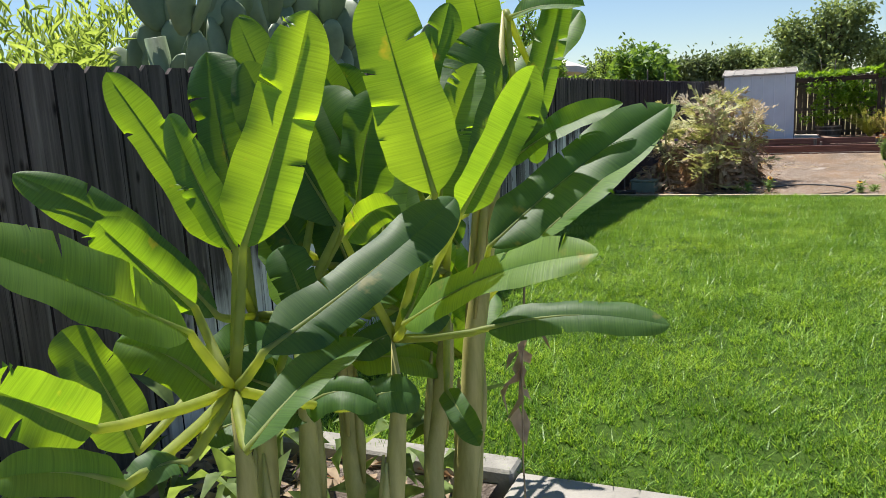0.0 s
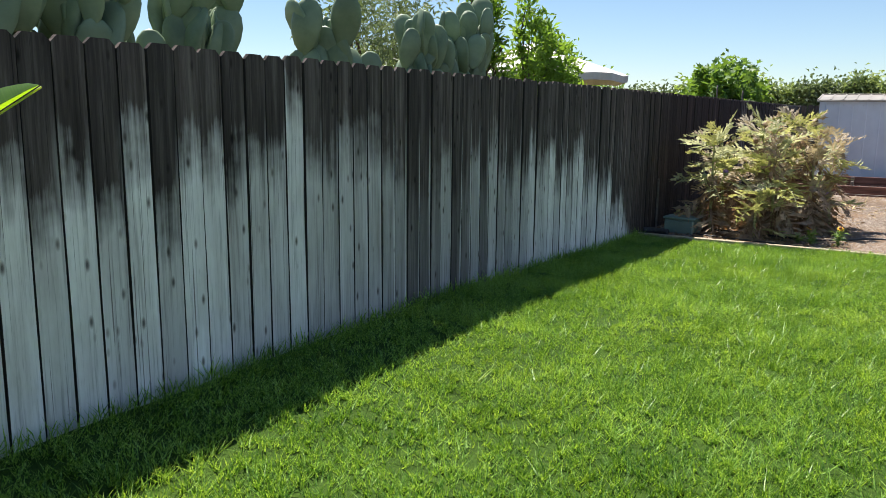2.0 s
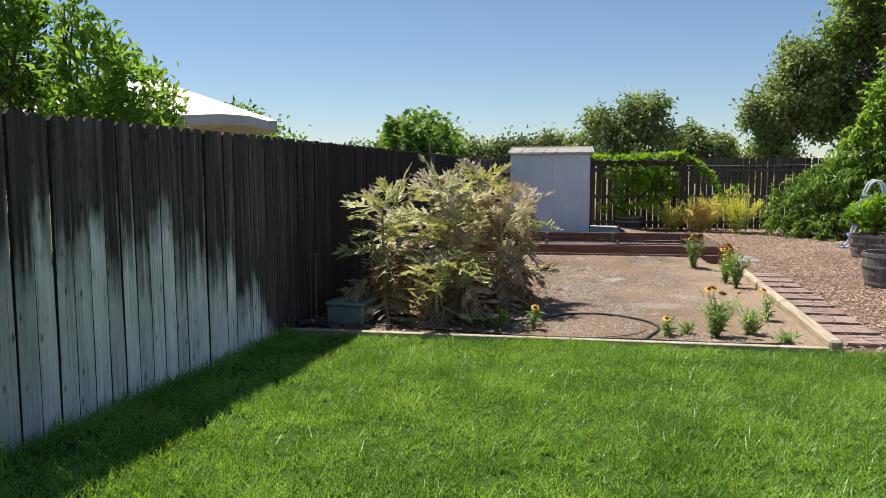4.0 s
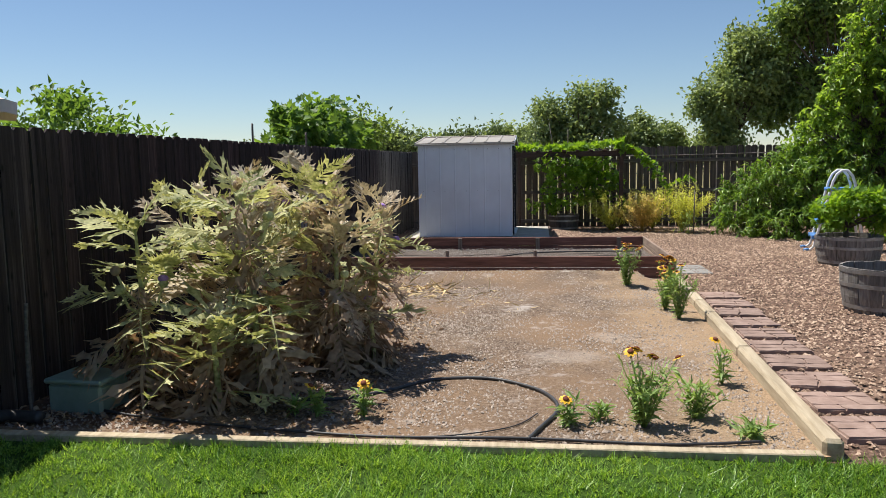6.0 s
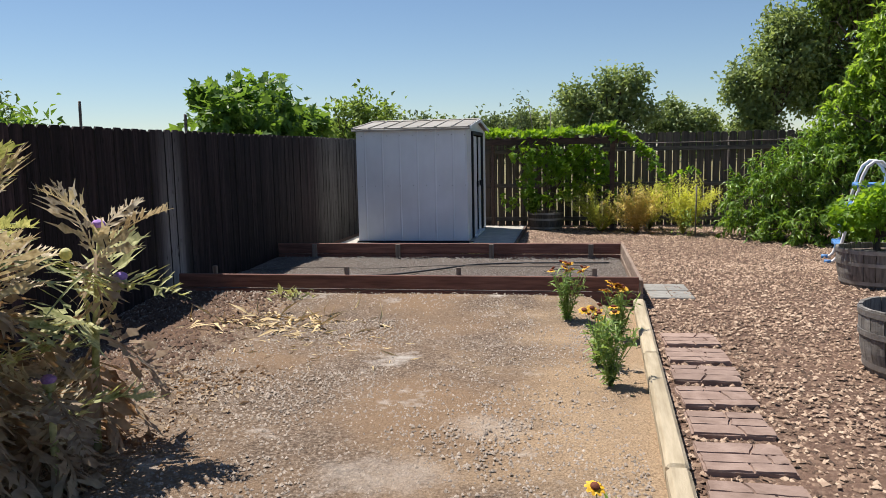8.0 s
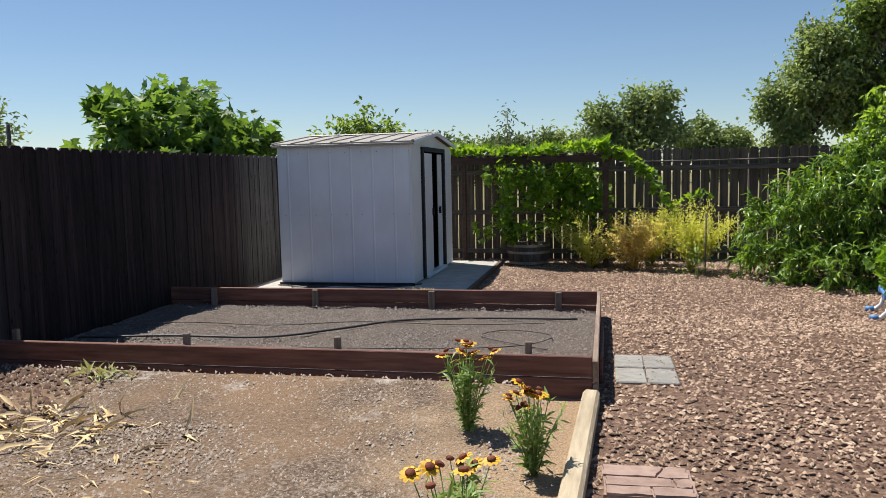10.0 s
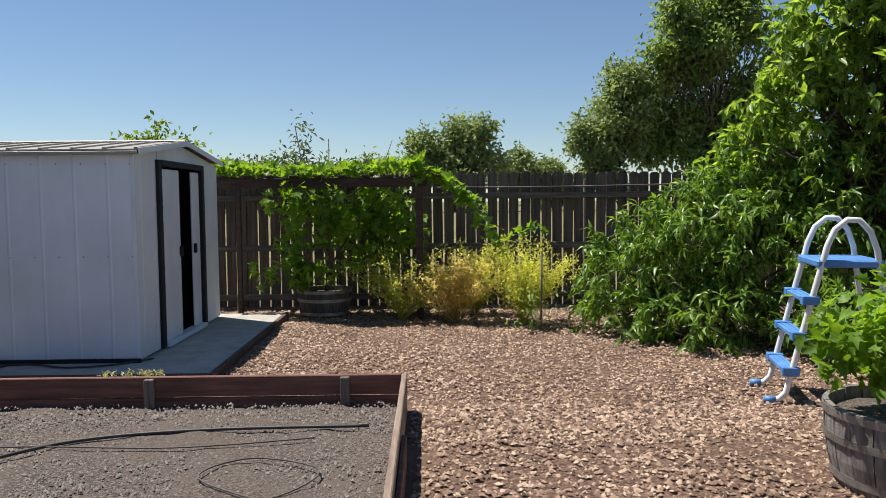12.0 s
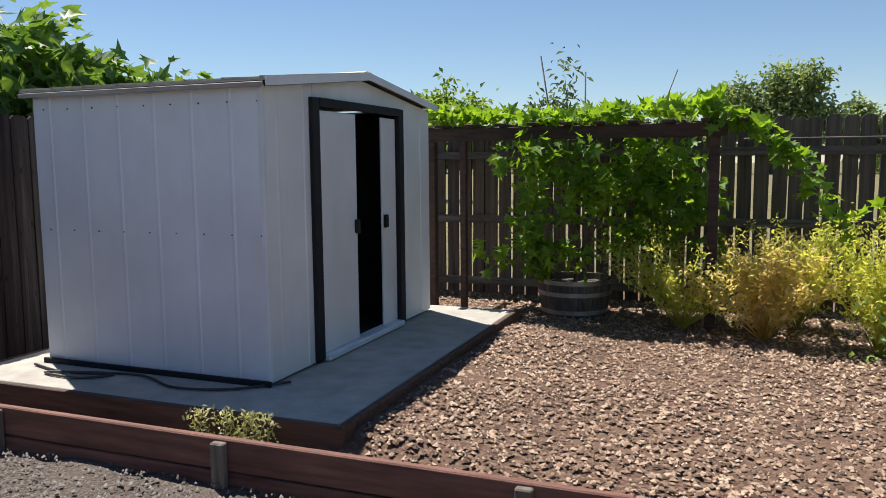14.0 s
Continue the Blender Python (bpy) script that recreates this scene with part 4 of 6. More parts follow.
# ---- lawn ----
def blades(name, x0, x1, y0, y1, n, seed, tall=0.056):
    rng = np.random.default_rng(seed)
    tufts = n // 9
    pick = rng.integers(0, tufts, n)
    x = np.clip(rng.uniform(x0, x1, tufts)[pick] + rng.normal(size=n) * 0.013, x0, x1)
    y = np.clip(rng.uniform(y0, y1, tufts)[pick] + rng.normal(size=n) * 0.013, y0, y1)
    h = tall * rng.uniform(0.55, 1.35, n) * (1 + 0.25 * np.sin(x * 2.1 + 1.3 * np.sin(y * 1.7)) * np.sin(y * 2.7))
    a = rng.uniform(0, 2 * math.pi, n)
    w = rng.uniform(0.0026, 0.0066, n)
    lean = rng.normal(size=(n, 2)) * 0.6
    z = level(x, y) - 0.006
    l = np.stack([x - w * np.cos(a), y - w * np.sin(a), z], 1)
    r = np.stack([x + w * np.cos(a), y + w * np.sin(a), z], 1)
    t = np.stack([x + lean[:, 0] * h, y + lean[:, 1] * h, z + h], 1)
    co = np.stack([l, r, t], 1).reshape(-1, 3)
    return arrays(name, co, np.arange(3 * n).reshape(-1, 3), L_GRASS)


lawn = thing("lawn", "freshly mown bright green grass lawn", "lawn", kind="stuff")
tagged(part("grass", blades("grass", -2.42, 3.4, 2.72, 12.36, 250000, 1), lawn), kind="stuff")
tagged(part("grass", blades("grass", 3.4, 9.5, 2.72, 12.36, 45000, 2), lawn), kind="stuff")
rng = np.random.default_rng(3)
n = 2600
gy = rng.uniform(2.9, 12.3, n)
gp = np.stack([fence_x(gy) + 0.02 + np.abs(rng.normal(size=n)) * 0.07, gy, level(0, gy)], 1)
leaf_cloud("tall_grass", "", lawn, gp, rng.normal(size=(n, 3)) * 0.35 + np.array([0.2, 0, 1]), 0.13, 0.05, L_GRASS, 4)
n = 1400
gx = rng.uniform(-1.2, 9, n)
gp = np.stack([gx, np.full(n, 2.74) + rng.uniform(0, 0.06, n), np.full(n, -0.02)], 1)
leaf_cloud("edge_grass", "", lawn, gp, rng.normal(size=(n, 3)) * 0.5 + np.array([0, -0.3, 1]), 0.09, 0.06, L_GRASS, 5)


# ---- loose stones, chips ----
def chips(name, x, y, z, size, material, seed, flat=0.35):
    """Irregular four-faced chips lying at x, y, z."""
    rng = np.random.default_rng(seed)
    n = len(x)
    a = rng.uniform(0, 2 * math.pi, n)
    L = size * rng.uniform(0.5, 1.5, n)
    W = L * rng.uniform(0.4, 0.9, n)
    H = L * flat * rng.uniform(0.4, 1.3, n)
    c, s = np.cos(a), np.sin(a)
    def at(u, v, h):
        return np.stack([x + c * u - s * v, y + s * u + c * v, z + h], 1)
    t1, t2 = rng.uniform(-0.4, 0.8, n), rng.uniform(-0.4, 0.8, n)
    co = np.stack([at(-L / 2, -W / 2, -0.006 + H * t1), at(L / 2, -W * 0.4, -0.004 + H * 0.3), at(L * 0.45, W / 2, -0.006 + H * t2), at(-L * 0.4, W * 0.4, -0.004 + H * 0.2), at(L * 0.08, W * 0.05, H)], 1).reshape(-1, 3)
    b = np.arange(n)[:, None] * 5
    tri = np.concatenate([b + np.array([[k, (k + 1) % 4, 4]]) for k in range(4)], 0)
    me = arrays(name, co, tri, material)
    return me


def chip_wood():
    m, t, p = graph("bark_chip")
    v = where(t, (1, 1, 1), True)
    vor = add(t, "ShaderNodeTexVoronoi", Scale=38.0)
    t.links.new(v, vor.inputs["Vector"])
    sep = t.nodes.new("ShaderNodeSeparateColor")
    t.links.new(vor.outputs["Color"], sep.inputs[0])
    col = ramp(t, sep.outputs[0], [(0.0, (0.060, 0.036, 0.024)), (0.35, (0.18, 0.113, 0.077)), (0.7, (0.335, 0.228, 0.162)), (1.0, (0.54, 0.415, 0.31))])
    col = mix(t, "MULTIPLY", 0.5, col, ramp(t, noisy(t, v, 120.0, 3), [(0.3, (0.6, 0.58, 0.56)), (0.7, (1.2, 1.2, 1.2))]))
    col = mix(t, "MULTIPLY", 0.6, col, ramp(t, noisy(t, v, 0.55, 4), [(0.35, (0.68, 0.62, 0.58)), (0.62, (1.08, 1.06, 1.04))]))
    t.links.new(col, p.inputs["Base Color"])
    p.inputs["Roughness"].default_value = 0.9
    return m


M_CHIP = chip_wood()
M_PEBBLE = surface("pebble", (0.10, 0.077, 0.060), (0.50, 0.415, 0.345), 40.0, rough=0.9, bump=0.2, stain=0.2, vary=0, world_space=True)
M_CRUMB = surface("soil_crumb", (0.06, 0.05, 0.045), (0.30, 0.265, 0.24), 40.0, rough=0.95, bump=0.2, stain=0.2, vary=0, world_space=True)
mulch = thing("mulch", "loose brown bark chips covering the ground", "mulch", kind="stuff")
rng = np.random.default_rng(11)


def scatter(n, x0, x1, y0, y1):
    return rng.uniform(x0, x1, n), rng.uniform(y0, y1, n)


for n, x0, x1, y0, y1, size in ((26000, 2.75, 7.2, 12.5, 21.0, 0.033), (28000, 1.42, 7.0, 21.9, 27.2, 0.029), (4000, 7.0, 11.0, 13.0, 27.0, 0.05), (7000, 2.95, 7.2, 21.0, 21.9, 0.034), (2500, -2.0, 1.4, 25.7, 27.2, 0.04)):
    x, y = scatter(n, x0, x1, y0, y1)
    keep = x > 2.70 + (y - 12.5) * 0.038 if y0 < 15 and x0 < 3 else np.ones(n, bool)
    x, y = x[keep], y[keep]
    tagged(part("chips", chips("chips", x, y, level(x, y) - 0.006 + rng.uniform(-0.004, 0.010, len(x)), size, M_CHIP, int(n + x0)), mulch), kind="stuff")
gravel = thing("gravel", "small loose stones and crumbs on bare dirt", "gravel", kind="stuff")
x, y = scatter(33000, -2.2, 2.6, 12.5, 18.68)
keep = (np.sin(x * 2.3 + 1.1 * np.sin(y * 1.9)) + np.sin(y * 2.9 + x) + rng.normal(size=len(x)) * 1.2) > -1.3
x, y = x[keep], y[keep]
tagged(part("pebbles", chips("pebbles", x, y, level(x, y) + 0.010 + rng.uniform(-0.004, 0.004, len(x)), 0.0165, M_PEBBLE, 21, 0.6), gravel), kind="stuff")
x, y = scatter(12000, BX0 + 0.05, BX1 - 0.06, BY0 + 0.06, BY1 - 0.06)
tagged(part("pebbles", chips("pebbles", x, y, level(x, y) + 0.07 + rng.uniform(-0.006, 0.014, len(x)), 0.016, M_CRUMB, 22, 0.6), gravel), kind="stuff")
litter = thing("leaf_litter", "dark dry leaf litter and crumbs under the thistle", "leaf litter", kind="stuff")
n = 3600
p = np.stack([rng.uniform(-2.2, 0.2, n), rng.uniform(12.6, 16.2, n), np.full(n, -0.155)], 1)
p[:, 0] -= np.abs(rng.normal(size=n)) * 0.2
leaf_cloud("litter", "", litter, p, rng.normal(size=(n, 3)) * np.array([1, 1, 0.25]), 0.06, 0.45, M_DRY, 23)
n = 900
p = np.stack([rng.uniform(-2.4, -1.0, n), rng.uniform(0.2, 2.65, n), np.full(n, -0.01)], 1)
leaf_cloud("litter", "", litter, p, rng.normal(size=(n, 3)) * np.array([1, 1, 0.3]), 0.12, 0.35, M_DRY, 24)
M_CLOD = surface("soil_clod", (0.05, 0.028, 0.018), (0.17, 0.10, 0.068), 25.0, rough=0.95, bump=0.3, stain=0.2, vary=0, world_space=True)
x, y = scatter(4200, -2.15, -0.5, 14.8, 18.6)
x -= np.abs(rng.normal(size=len(x))) * 0.35
keep = x > fence_x(y) + 0.05
x, y = x[keep], y[keep]
tagged(part("clods", chips("clods", x, y, level(x, y) + 0.012, 0.034, M_CLOD, 27, 0.7), litter), kind="stuff")
straw = thing("straw_heap", "scattered yellow dry straw on the dirt", "straw", kind="stuff")
n = 460
c = rng.normal(size=(n, 2)) * np.array([0.42, 0.24])
p = np.stack([-0.50 + c[:, 0], 17.75 + c[:, 1], np.full(n, -0.15)], 1)
leaf_cloud("stalks", "", straw, p, rng.normal(size=(n, 3)) * np.array([1, 0.7, 0.18]), 0.26, 0.10, M_STRAW, 25)
n = 90
c = rng.normal(size=(n, 2)) * np.array([0.5, 0.35])
p = np.stack([0.2 + c[:, 0], 16.9 + c[:, 1], np.full(n, -0.155)], 1)
leaf_cloud("stalks", "", straw, p, rng.normal(size=(n, 3)) * np.array([1, 0.7, 0.12]), 0.14, 0.09, M_STRAW, 26)


# ---- bananas ----
def banana_plant(foot, top, r):
    ob = thing("banana_plant", "banana plant with a fleshy tan stem and large green leaves", "banana plant", "banana clump by the fence", foot)
    f, t = Vector(foot), Vector(top)
    pts = [Vector((0, 0, 0)) + (t - f) * k / 5 + Vector((0.008 * math.sin(k * 2.1), 0.008 * math.cos(k * 1.7), 0)) for k in range(6)]
    part("stem", tubes("stem", [(pts, [r * q for q in (1.25, 1.1, 1.0, 0.9, 0.7, 0.12)])], M_PSEUDO, 14), ob)
    rr = random.Random(int(1000 * r + 77 * foot[0]))
    for k in range(3):
        a = rr.uniform(0, 6.28)
        z0 = rr.uniform(0.15, 0.5)
        q = [(t - f) * (z0 + d) + Vector((math.cos(a), math.sin(a), 0)) * (r * (1.02 + 0.25 * d)) for d in (0, 0.12, 0.24, 0.36)]
        part("sheath", tubes("sheath", [(q, [0.006, 0.016, 0.014, 0.004])], M_PSEUDO, 6), ob)
    return ob


def banana_leaf(plant, crown, base, tip, width, sag, face):
    """A long blade with a fleshy midrib, drooping halves, a waved and torn margin."""
    o = plant.matrix_basis.translation
    c, b, t = Vector(crown) - o, Vector(base) - o, Vector(tip) - o
    rr = random.Random(int(abs(base[0] * 9173 + tip[1] * 5711 + tip[2] * 313)))
    axis = t - b
    hint = {"u": Vector((0.15, -0.3, 1)), "d": Vector((0.25, -0.9, 0.9)), "c": Vector((0.35, -1, 0.35)), "b": Vector((0.45, -1, -0.25))}[face]
    hint = hint + Vector((rr.uniform(-0.3, 0.3), rr.uniform(-0.3, 0.3), 0))
    sag *= 0.4
    side = axis.cross(hint).normalized()
    nrm = side.cross(axis).normalized()
    n = max(32, min(64, int(axis.length / 0.010)))
    mid = []
    bend = rr.uniform(-0.05, 0.05) * axis.length
    for k in range(n + 1):
        f = k / n
        p = b + axis * f + nrm * (sag * 4 * f * (1 - f)) * 0.6 + Vector((0, 0, sag * 1.6 * math.sin(math.pi * f))) + side * (bend * math.sin(math.pi * f))
        mid.append(p)
    verts, faces = [], []
    phase, hang = rr.uniform(0, 6), rr.uniform(-0.15, 0.40)
    vein = []
    uneven = (rr.uniform(0.80, 1.10), rr.uniform(0.80, 1.10))
    trough = (rr.uniform(0.15, 0.55), rr.uniform(0.15, 0.55))
    pleat = rr.choice((0.0, 0.0001, 0.0002, 0.0006, 0.0009))
    torn = rr.choice((0.01, 0.025, 0.05))
    along = axis.normalized()
    for s in (-1, 1):
        prev = None
        m = 5
        for k in range(n + 1):
            f = k / n
            prof = min(1.0, (f / 0.13) ** 0.62) * max(0.0, 1 - max(0, (f - 0.62) / 0.38) ** 2.6) ** 0.72 if f > 0 else 0.0
            w = width * 0.5 * prof * uneven[0 if s < 0 else 1]
            w *= (0.78 if face in "cb" else 0.84) + 0.04 * math.sin(7 * f + phase) + 0.018 * math.sin(23 * f + 2.3 * phase) + rr.uniform(-0.006, 0.006)
            row = []
            rib = pleat * (1 if k % 2 else -1) * rr.uniform(0.1, 1.6) * max(0.0, 0.4 + 0.6 * math.sin(11 * f + phase * s))
            for j in range(m + 1):
                u = j / m
                wave = 0.09 * w * math.sin(8 * f + phase + 1.7 * s) * u * u + 0.05 * w * math.sin(21 * f + 2 * phase) * u ** 3
                dz = trough[0 if s < 0 else 1] * w * u - (hang + 0.15) * w * u * u + wave + rib * min(1.0, 2.2 * u)
                p = mid[k] + side * (s * w * u) + nrm * dz + along * (0.16 * w * u)
                row.append(len(verts))
                verts.append(p)
                vein.append((f * axis.length + 0.10 * w * u, u * w + 0.35 * s))
            if prev is not None:
                for j in range(m):
                    q = (prev[j], prev[j + 1], row[j + 1], row[j])
                    faces.append(q if s > 0 else q[::-1])
            if rr.random() < torn and 0.12 < f < 0.92:
                # a split in the blade: the next strip starts apart from this one and hangs by itself
                cut = rr.choice((1, 2, 3, 4))
                apart, fall = rr.uniform(0.003, 0.016), rr.uniform(-0.012, 0.024)
                fresh = []
                for j in range(m + 1):
                    if j <= cut:
                        fresh.append(row[j])
                    else:
                        g = (j - cut) / (m - cut)
                        fresh.append(len(verts))
                        verts.append(verts[row[j]] + along * (apart * g) - nrm * (fall * g))
                        vein.append(vein[row[j]])
                row = fresh
            prev = row
    me = mesh("leaf", verts, faces, L_BANANA, True)
    layer = me.uv_layers.new(name="UVMap")
    for lp in me.loops:
        layer.data[lp.index].uv = vein[lp.vertex_index]
    blade = part("leaf", me, plant)
    d = (c + b) / 2 + Vector((0, 0, -0.02))
    path = [c, c * 0.4 + d * 0.4 + b * 0.2, d * 0.3 + b * 0.7, b] + [p - nrm * 0.003 for p in mid[4::5]]
    m = len(path)
    part("midrib", tubes("midrib", [(path, [0.0125, 0.012, 0.0105, 0.009][:m] + [max(0.0014, 0.0075 * (1 - (k - 4) / (m - 4)) ** 1.2) for k in range(4, m)])], L_MIDRIB, 7), plant)
    return blade


L_MIDRIB = leafy("banana_midrib", (0.28, 0.35, 0.11), (0.44, 0.50, 0.19), (1.7, 1.55, 0.6), 0.65, 0.5)
p1 = banana_plant((-1.014, 1.207, -0.040), (-1.048, 1.272, 0.883), 0.031)
p2 = banana_plant((-0.900, 1.624, -0.040), (-0.914, 1.785, 0.849), 0.031)
p3 = banana_plant((-0.897, 2.167, -0.040), (-0.920, 2.377, 0.746), 0.042)
p4 = banana_plant((-0.937, 1.951, -0.040), (-0.932, 2.204, 0.943), 0.031)
p5 = banana_plant((-1.068, 1.574, -0.040), (-1.181, 1.709, 0.917), 0.031)
p6 = banana_plant((-1.196, 1.547, -0.040), (-1.297, 1.688, 0.916), 0.031)
p7 = banana_plant((-1.132, 1.895, -0.040), (-1.261, 2.096, 0.954), 0.031)
p8 = banana_plant((-0.924, 2.156, -0.04), (-0.795, 2.481, 1.749), 0.036)
banana_leaf(p1, (-1.048, 1.272, 0.883), (-1.050, 1.158, 1.045), (-1.127, 0.778, 1.297), 0.20, 0.03, "d")
banana_leaf(p1, (-1.048, 1.272, 0.883), (-1.040, 1.339, 1.181), (-0.928, 1.504, 1.681), 0.21, 0.02, "b")
banana_leaf(p1, (-1.048, 1.272, 0.883), (-1.088, 1.376, 1.167), (-1.269, 1.414, 1.474), 0.13, 0.03, "b")
banana_leaf(p1, (-1.048, 1.272, 0.883), (-0.952, 1.255, 0.980), (-0.732, 1.813, 1.229), 0.20, 0.02, "d")
banana_leaf(p1, (-1.048, 1.272, 0.883), (-1.195, 1.345, 1.038), (-1.257, 1.157, 1.268), 0.15, 0.02, "d")
banana_leaf(p6, (-1.297, 1.688, 0.916), (-1.249, 1.482, 0.977), (-1.532, 1.201, 1.363), 0.15, 0.04, "d")
banana_leaf(p6, (-1.297, 1.688, 0.916), (-1.304, 1.609, 1.122), (-1.532, 1.504, 1.586), 0.14, 0.03, "c")
banana_leaf(p6, (-1.297, 1.688, 0.916), (-1.362, 1.766, 1.171), (-1.505, 1.861, 1.647), 0.26, 0.01, "c")
banana_leaf(p5, (-1.181, 1.709, 0.917), (-1.220, 1.937, 1.246), (-1.426, 1.911, 1.742), 0.18, 0.02, "c")
banana_leaf(p5, (-1.181, 1.709, 0.917), (-1.091, 2.011, 1.237), (-1.285, 2.085, 1.525), 0.24, 0.02, "c")
banana_leaf(p5, (-1.181, 1.709, 0.917), (-1.113, 1.869, 1.141), (-1.368, 1.844, 1.609), 0.22, 0.02, "c")
banana_leaf(p2, (-0.914, 1.785, 0.849), (-0.772, 1.776, 1.241), (-0.900, 1.764, 1.752), 0.23, 0.02, "b")
banana_leaf(p4, (-0.932, 2.204, 0.943), (-0.882, 2.162, 1.209), (-0.819, 2.498, 1.713), 0.25, 0.02, "b")
banana_leaf(p2, (-0.914, 1.785, 0.849), (-0.767, 1.931, 1.167), (-0.561, 1.980, 1.551), 0.15, 0.02, "b")
banana_leaf(p3, (-0.920, 2.377, 0.746), (-0.791, 2.221, 1.020), (-0.306, 2.692, 1.419), 0.22, 0.02, "d")
banana_leaf(p3, (-0.920, 2.377, 0.746), (-0.825, 2.455, 1.239), (-0.438, 2.583, 1.437), 0.14, 0.02, "d")
banana_leaf(p2, (-0.914, 1.785, 0.849), (-0.845, 1.703, 0.917), (-0.323, 1.595, 1.141), 0.19, 0.05, "d")
banana_leaf(p2, (-0.914, 1.785, 0.849), (-0.674, 1.843, 0.877), (-0.214, 1.924, 0.893), 0.15, 0.03, "d")
banana_leaf(p7, (-1.261, 2.096, 0.954), (-1.136, 2.180, 1.015), (-1.305, 2.249, 1.471), 0.22, 0.02, "c")
banana_leaf(p1, (-1.048, 1.272, 0.883), (-0.894, 1.099, 0.841), (-0.799, 1.437, 0.965), 0.12, 0.03, "d")
banana_leaf(p1, (-1.048, 1.272, 0.883), (-1.063, 0.918, 0.943), (-1.096, 0.746, 1.086), 0.15, 0.02, "d")
banana_leaf(p6, (-1.297, 1.688, 0.916), (-1.242, 1.172, 0.759), (-1.423, 1.175, 1.020), 0.18, 0.02, "c")
banana_leaf(p6, (-1.297, 1.688, 0.916), (-1.204, 1.390, 0.823), (-1.381, 1.281, 0.964), 0.16, 0.02, "d")
banana_leaf(p1, (-1.048, 1.272, 0.883), (-0.955, 0.869, 0.879), (-0.999, 0.672, 0.980), 0.10, 0.03, "d")
banana_leaf(p1, (-1.048, 1.272, 0.883), (-0.943, 0.995, 0.860), (-0.971, 0.880, 0.850), 0.08, 0.03, "d")
banana_leaf(p4, (-0.932, 2.204, 0.943), (-1.113, 2.344, 1.311), (-0.993, 2.490, 1.795), 0.17, 0.02, "c")
banana_leaf(p8, (-0.795, 2.481, 1.749), (-0.880, 2.603, 1.365), (-0.972, 2.584, 1.940), 0.24, 0.02, "c")
banana_leaf(p8, (-0.795, 2.481, 1.749), (-0.761, 2.481, 1.311), (-0.602, 2.500, 1.853), 0.14, 0.02, "c")
banana_leaf(p8, (-0.795, 2.481, 1.749), (-0.747, 2.593, 1.570), (-0.749, 2.636, 1.240), 0.15, 0.00, "c")
banana_leaf(p8, (-0.795, 2.481, 1.749), (-0.772, 2.469, 1.728), (-0.526, 2.430, 1.737), 0.10, 0.03, "d")
banana_leaf(p7, (-1.261, 2.096, 0.954), (-1.110, 2.004, 0.945), (-1.301, 2.003, 1.239), 0.22, 0.02, "c")
banana_leaf(p2, (-0.914, 1.785, 0.849), (-1.024, 1.743, 1.126), (-0.922, 1.868, 1.203), 0.12, 0.03, "b")
banana_leaf(p2, (-0.914, 1.785, 0.849), (-0.875, 1.763, 0.898), (-0.823, 1.834, 1.068), 0.06, 0.01, "c")
banana_leaf(p5, (-1.181, 1.709, 0.917), (-1.026, 1.497, 0.757), (-0.851, 1.545, 0.765), 0.12, 0.04, "d")
banana_leaf(p5, (-1.181, 1.709, 0.917), (-1.131, 1.691, 0.949), (-1.228, 1.726, 1.101), 0.16, 0.02, "c")
banana_leaf(p7, (-1.261, 2.096, 0.954), (-1.161, 1.956, 0.705), (-0.932, 2.164, 0.635), 0.14, 0.05, "d")
banana_leaf(p7, (-1.261, 2.096, 0.954), (-1.238, 1.872, 0.620), (-1.438, 1.765, 0.711), 0.16, 0.05, "d")
banana_leaf(p5, (-1.181, 1.709, 0.917), (-1.181, 1.575, 0.740), (-1.422, 1.542, 0.808), 0.14, 0.04, "d")
banana_leaf(p4, (-0.932, 2.204, 0.943), (-0.889, 2.054, 0.605), (-0.744, 1.943, 0.489), 0.09, 0.03, "d")
banana_leaf(p6, (-1.297, 1.688, 0.916), (-1.204, 1.845, 0.809), (-1.144, 2.260, 0.883), 0.20, 0.03, "c")
banana_leaf(p6, (-1.297, 1.688, 0.916), (-1.519, 1.579, 0.770), (-1.724, 1.752, 1.013), 0.20, 0.03, "c")
banana_leaf(p7, (-1.261, 2.096, 0.954), (-1.434, 2.044, 1.085), (-1.434, 2.236, 1.573), 0.23, 0.02, "c")
banana_leaf(p6, (-1.297, 1.688, 0.916), (-1.086, 1.940, 0.898), (-1.230, 2.084, 1.233), 0.21, 0.02, "c")
banana_leaf(p5, (-1.181, 1.709, 0.917), (-1.059, 2.029, 1.074), (-1.073, 2.273, 1.457), 0.17, 0.02, "c")
banana_leaf(p7, (-1.261, 2.096, 0.954), (-1.090, 1.950, 1.196), (-1.043, 2.055, 1.520), 0.24, 0.02, "c")
banana_leaf(p6, (-1.297, 1.688, 0.916), (-1.370, 1.955, 0.853), (-1.514, 2.218, 1.179), 0.22, 0.02, "c")
banana_leaf(p4, (-0.932, 2.204, 0.943), (-1.292, 1.889, 1.113), (-1.484, 1.875, 1.418), 0.21, 0.02, "c")
banana_leaf(p5, (-1.181, 1.709, 0.917), (-1.109, 1.925, 0.976), (-1.305, 2.070, 1.330), 0.17, 0.02, "c")
banana_leaf(p4, (-0.932, 2.204, 0.943), (-1.222, 2.321, 1.175), (-1.536, 2.386, 1.744), 0.16, 0.02, "c")
banana_leaf(p4, (-0.932, 2.204, 0.943), (-1.221, 1.845, 1.040), (-1.545, 1.953, 1.361), 0.18, 0.02, "c")
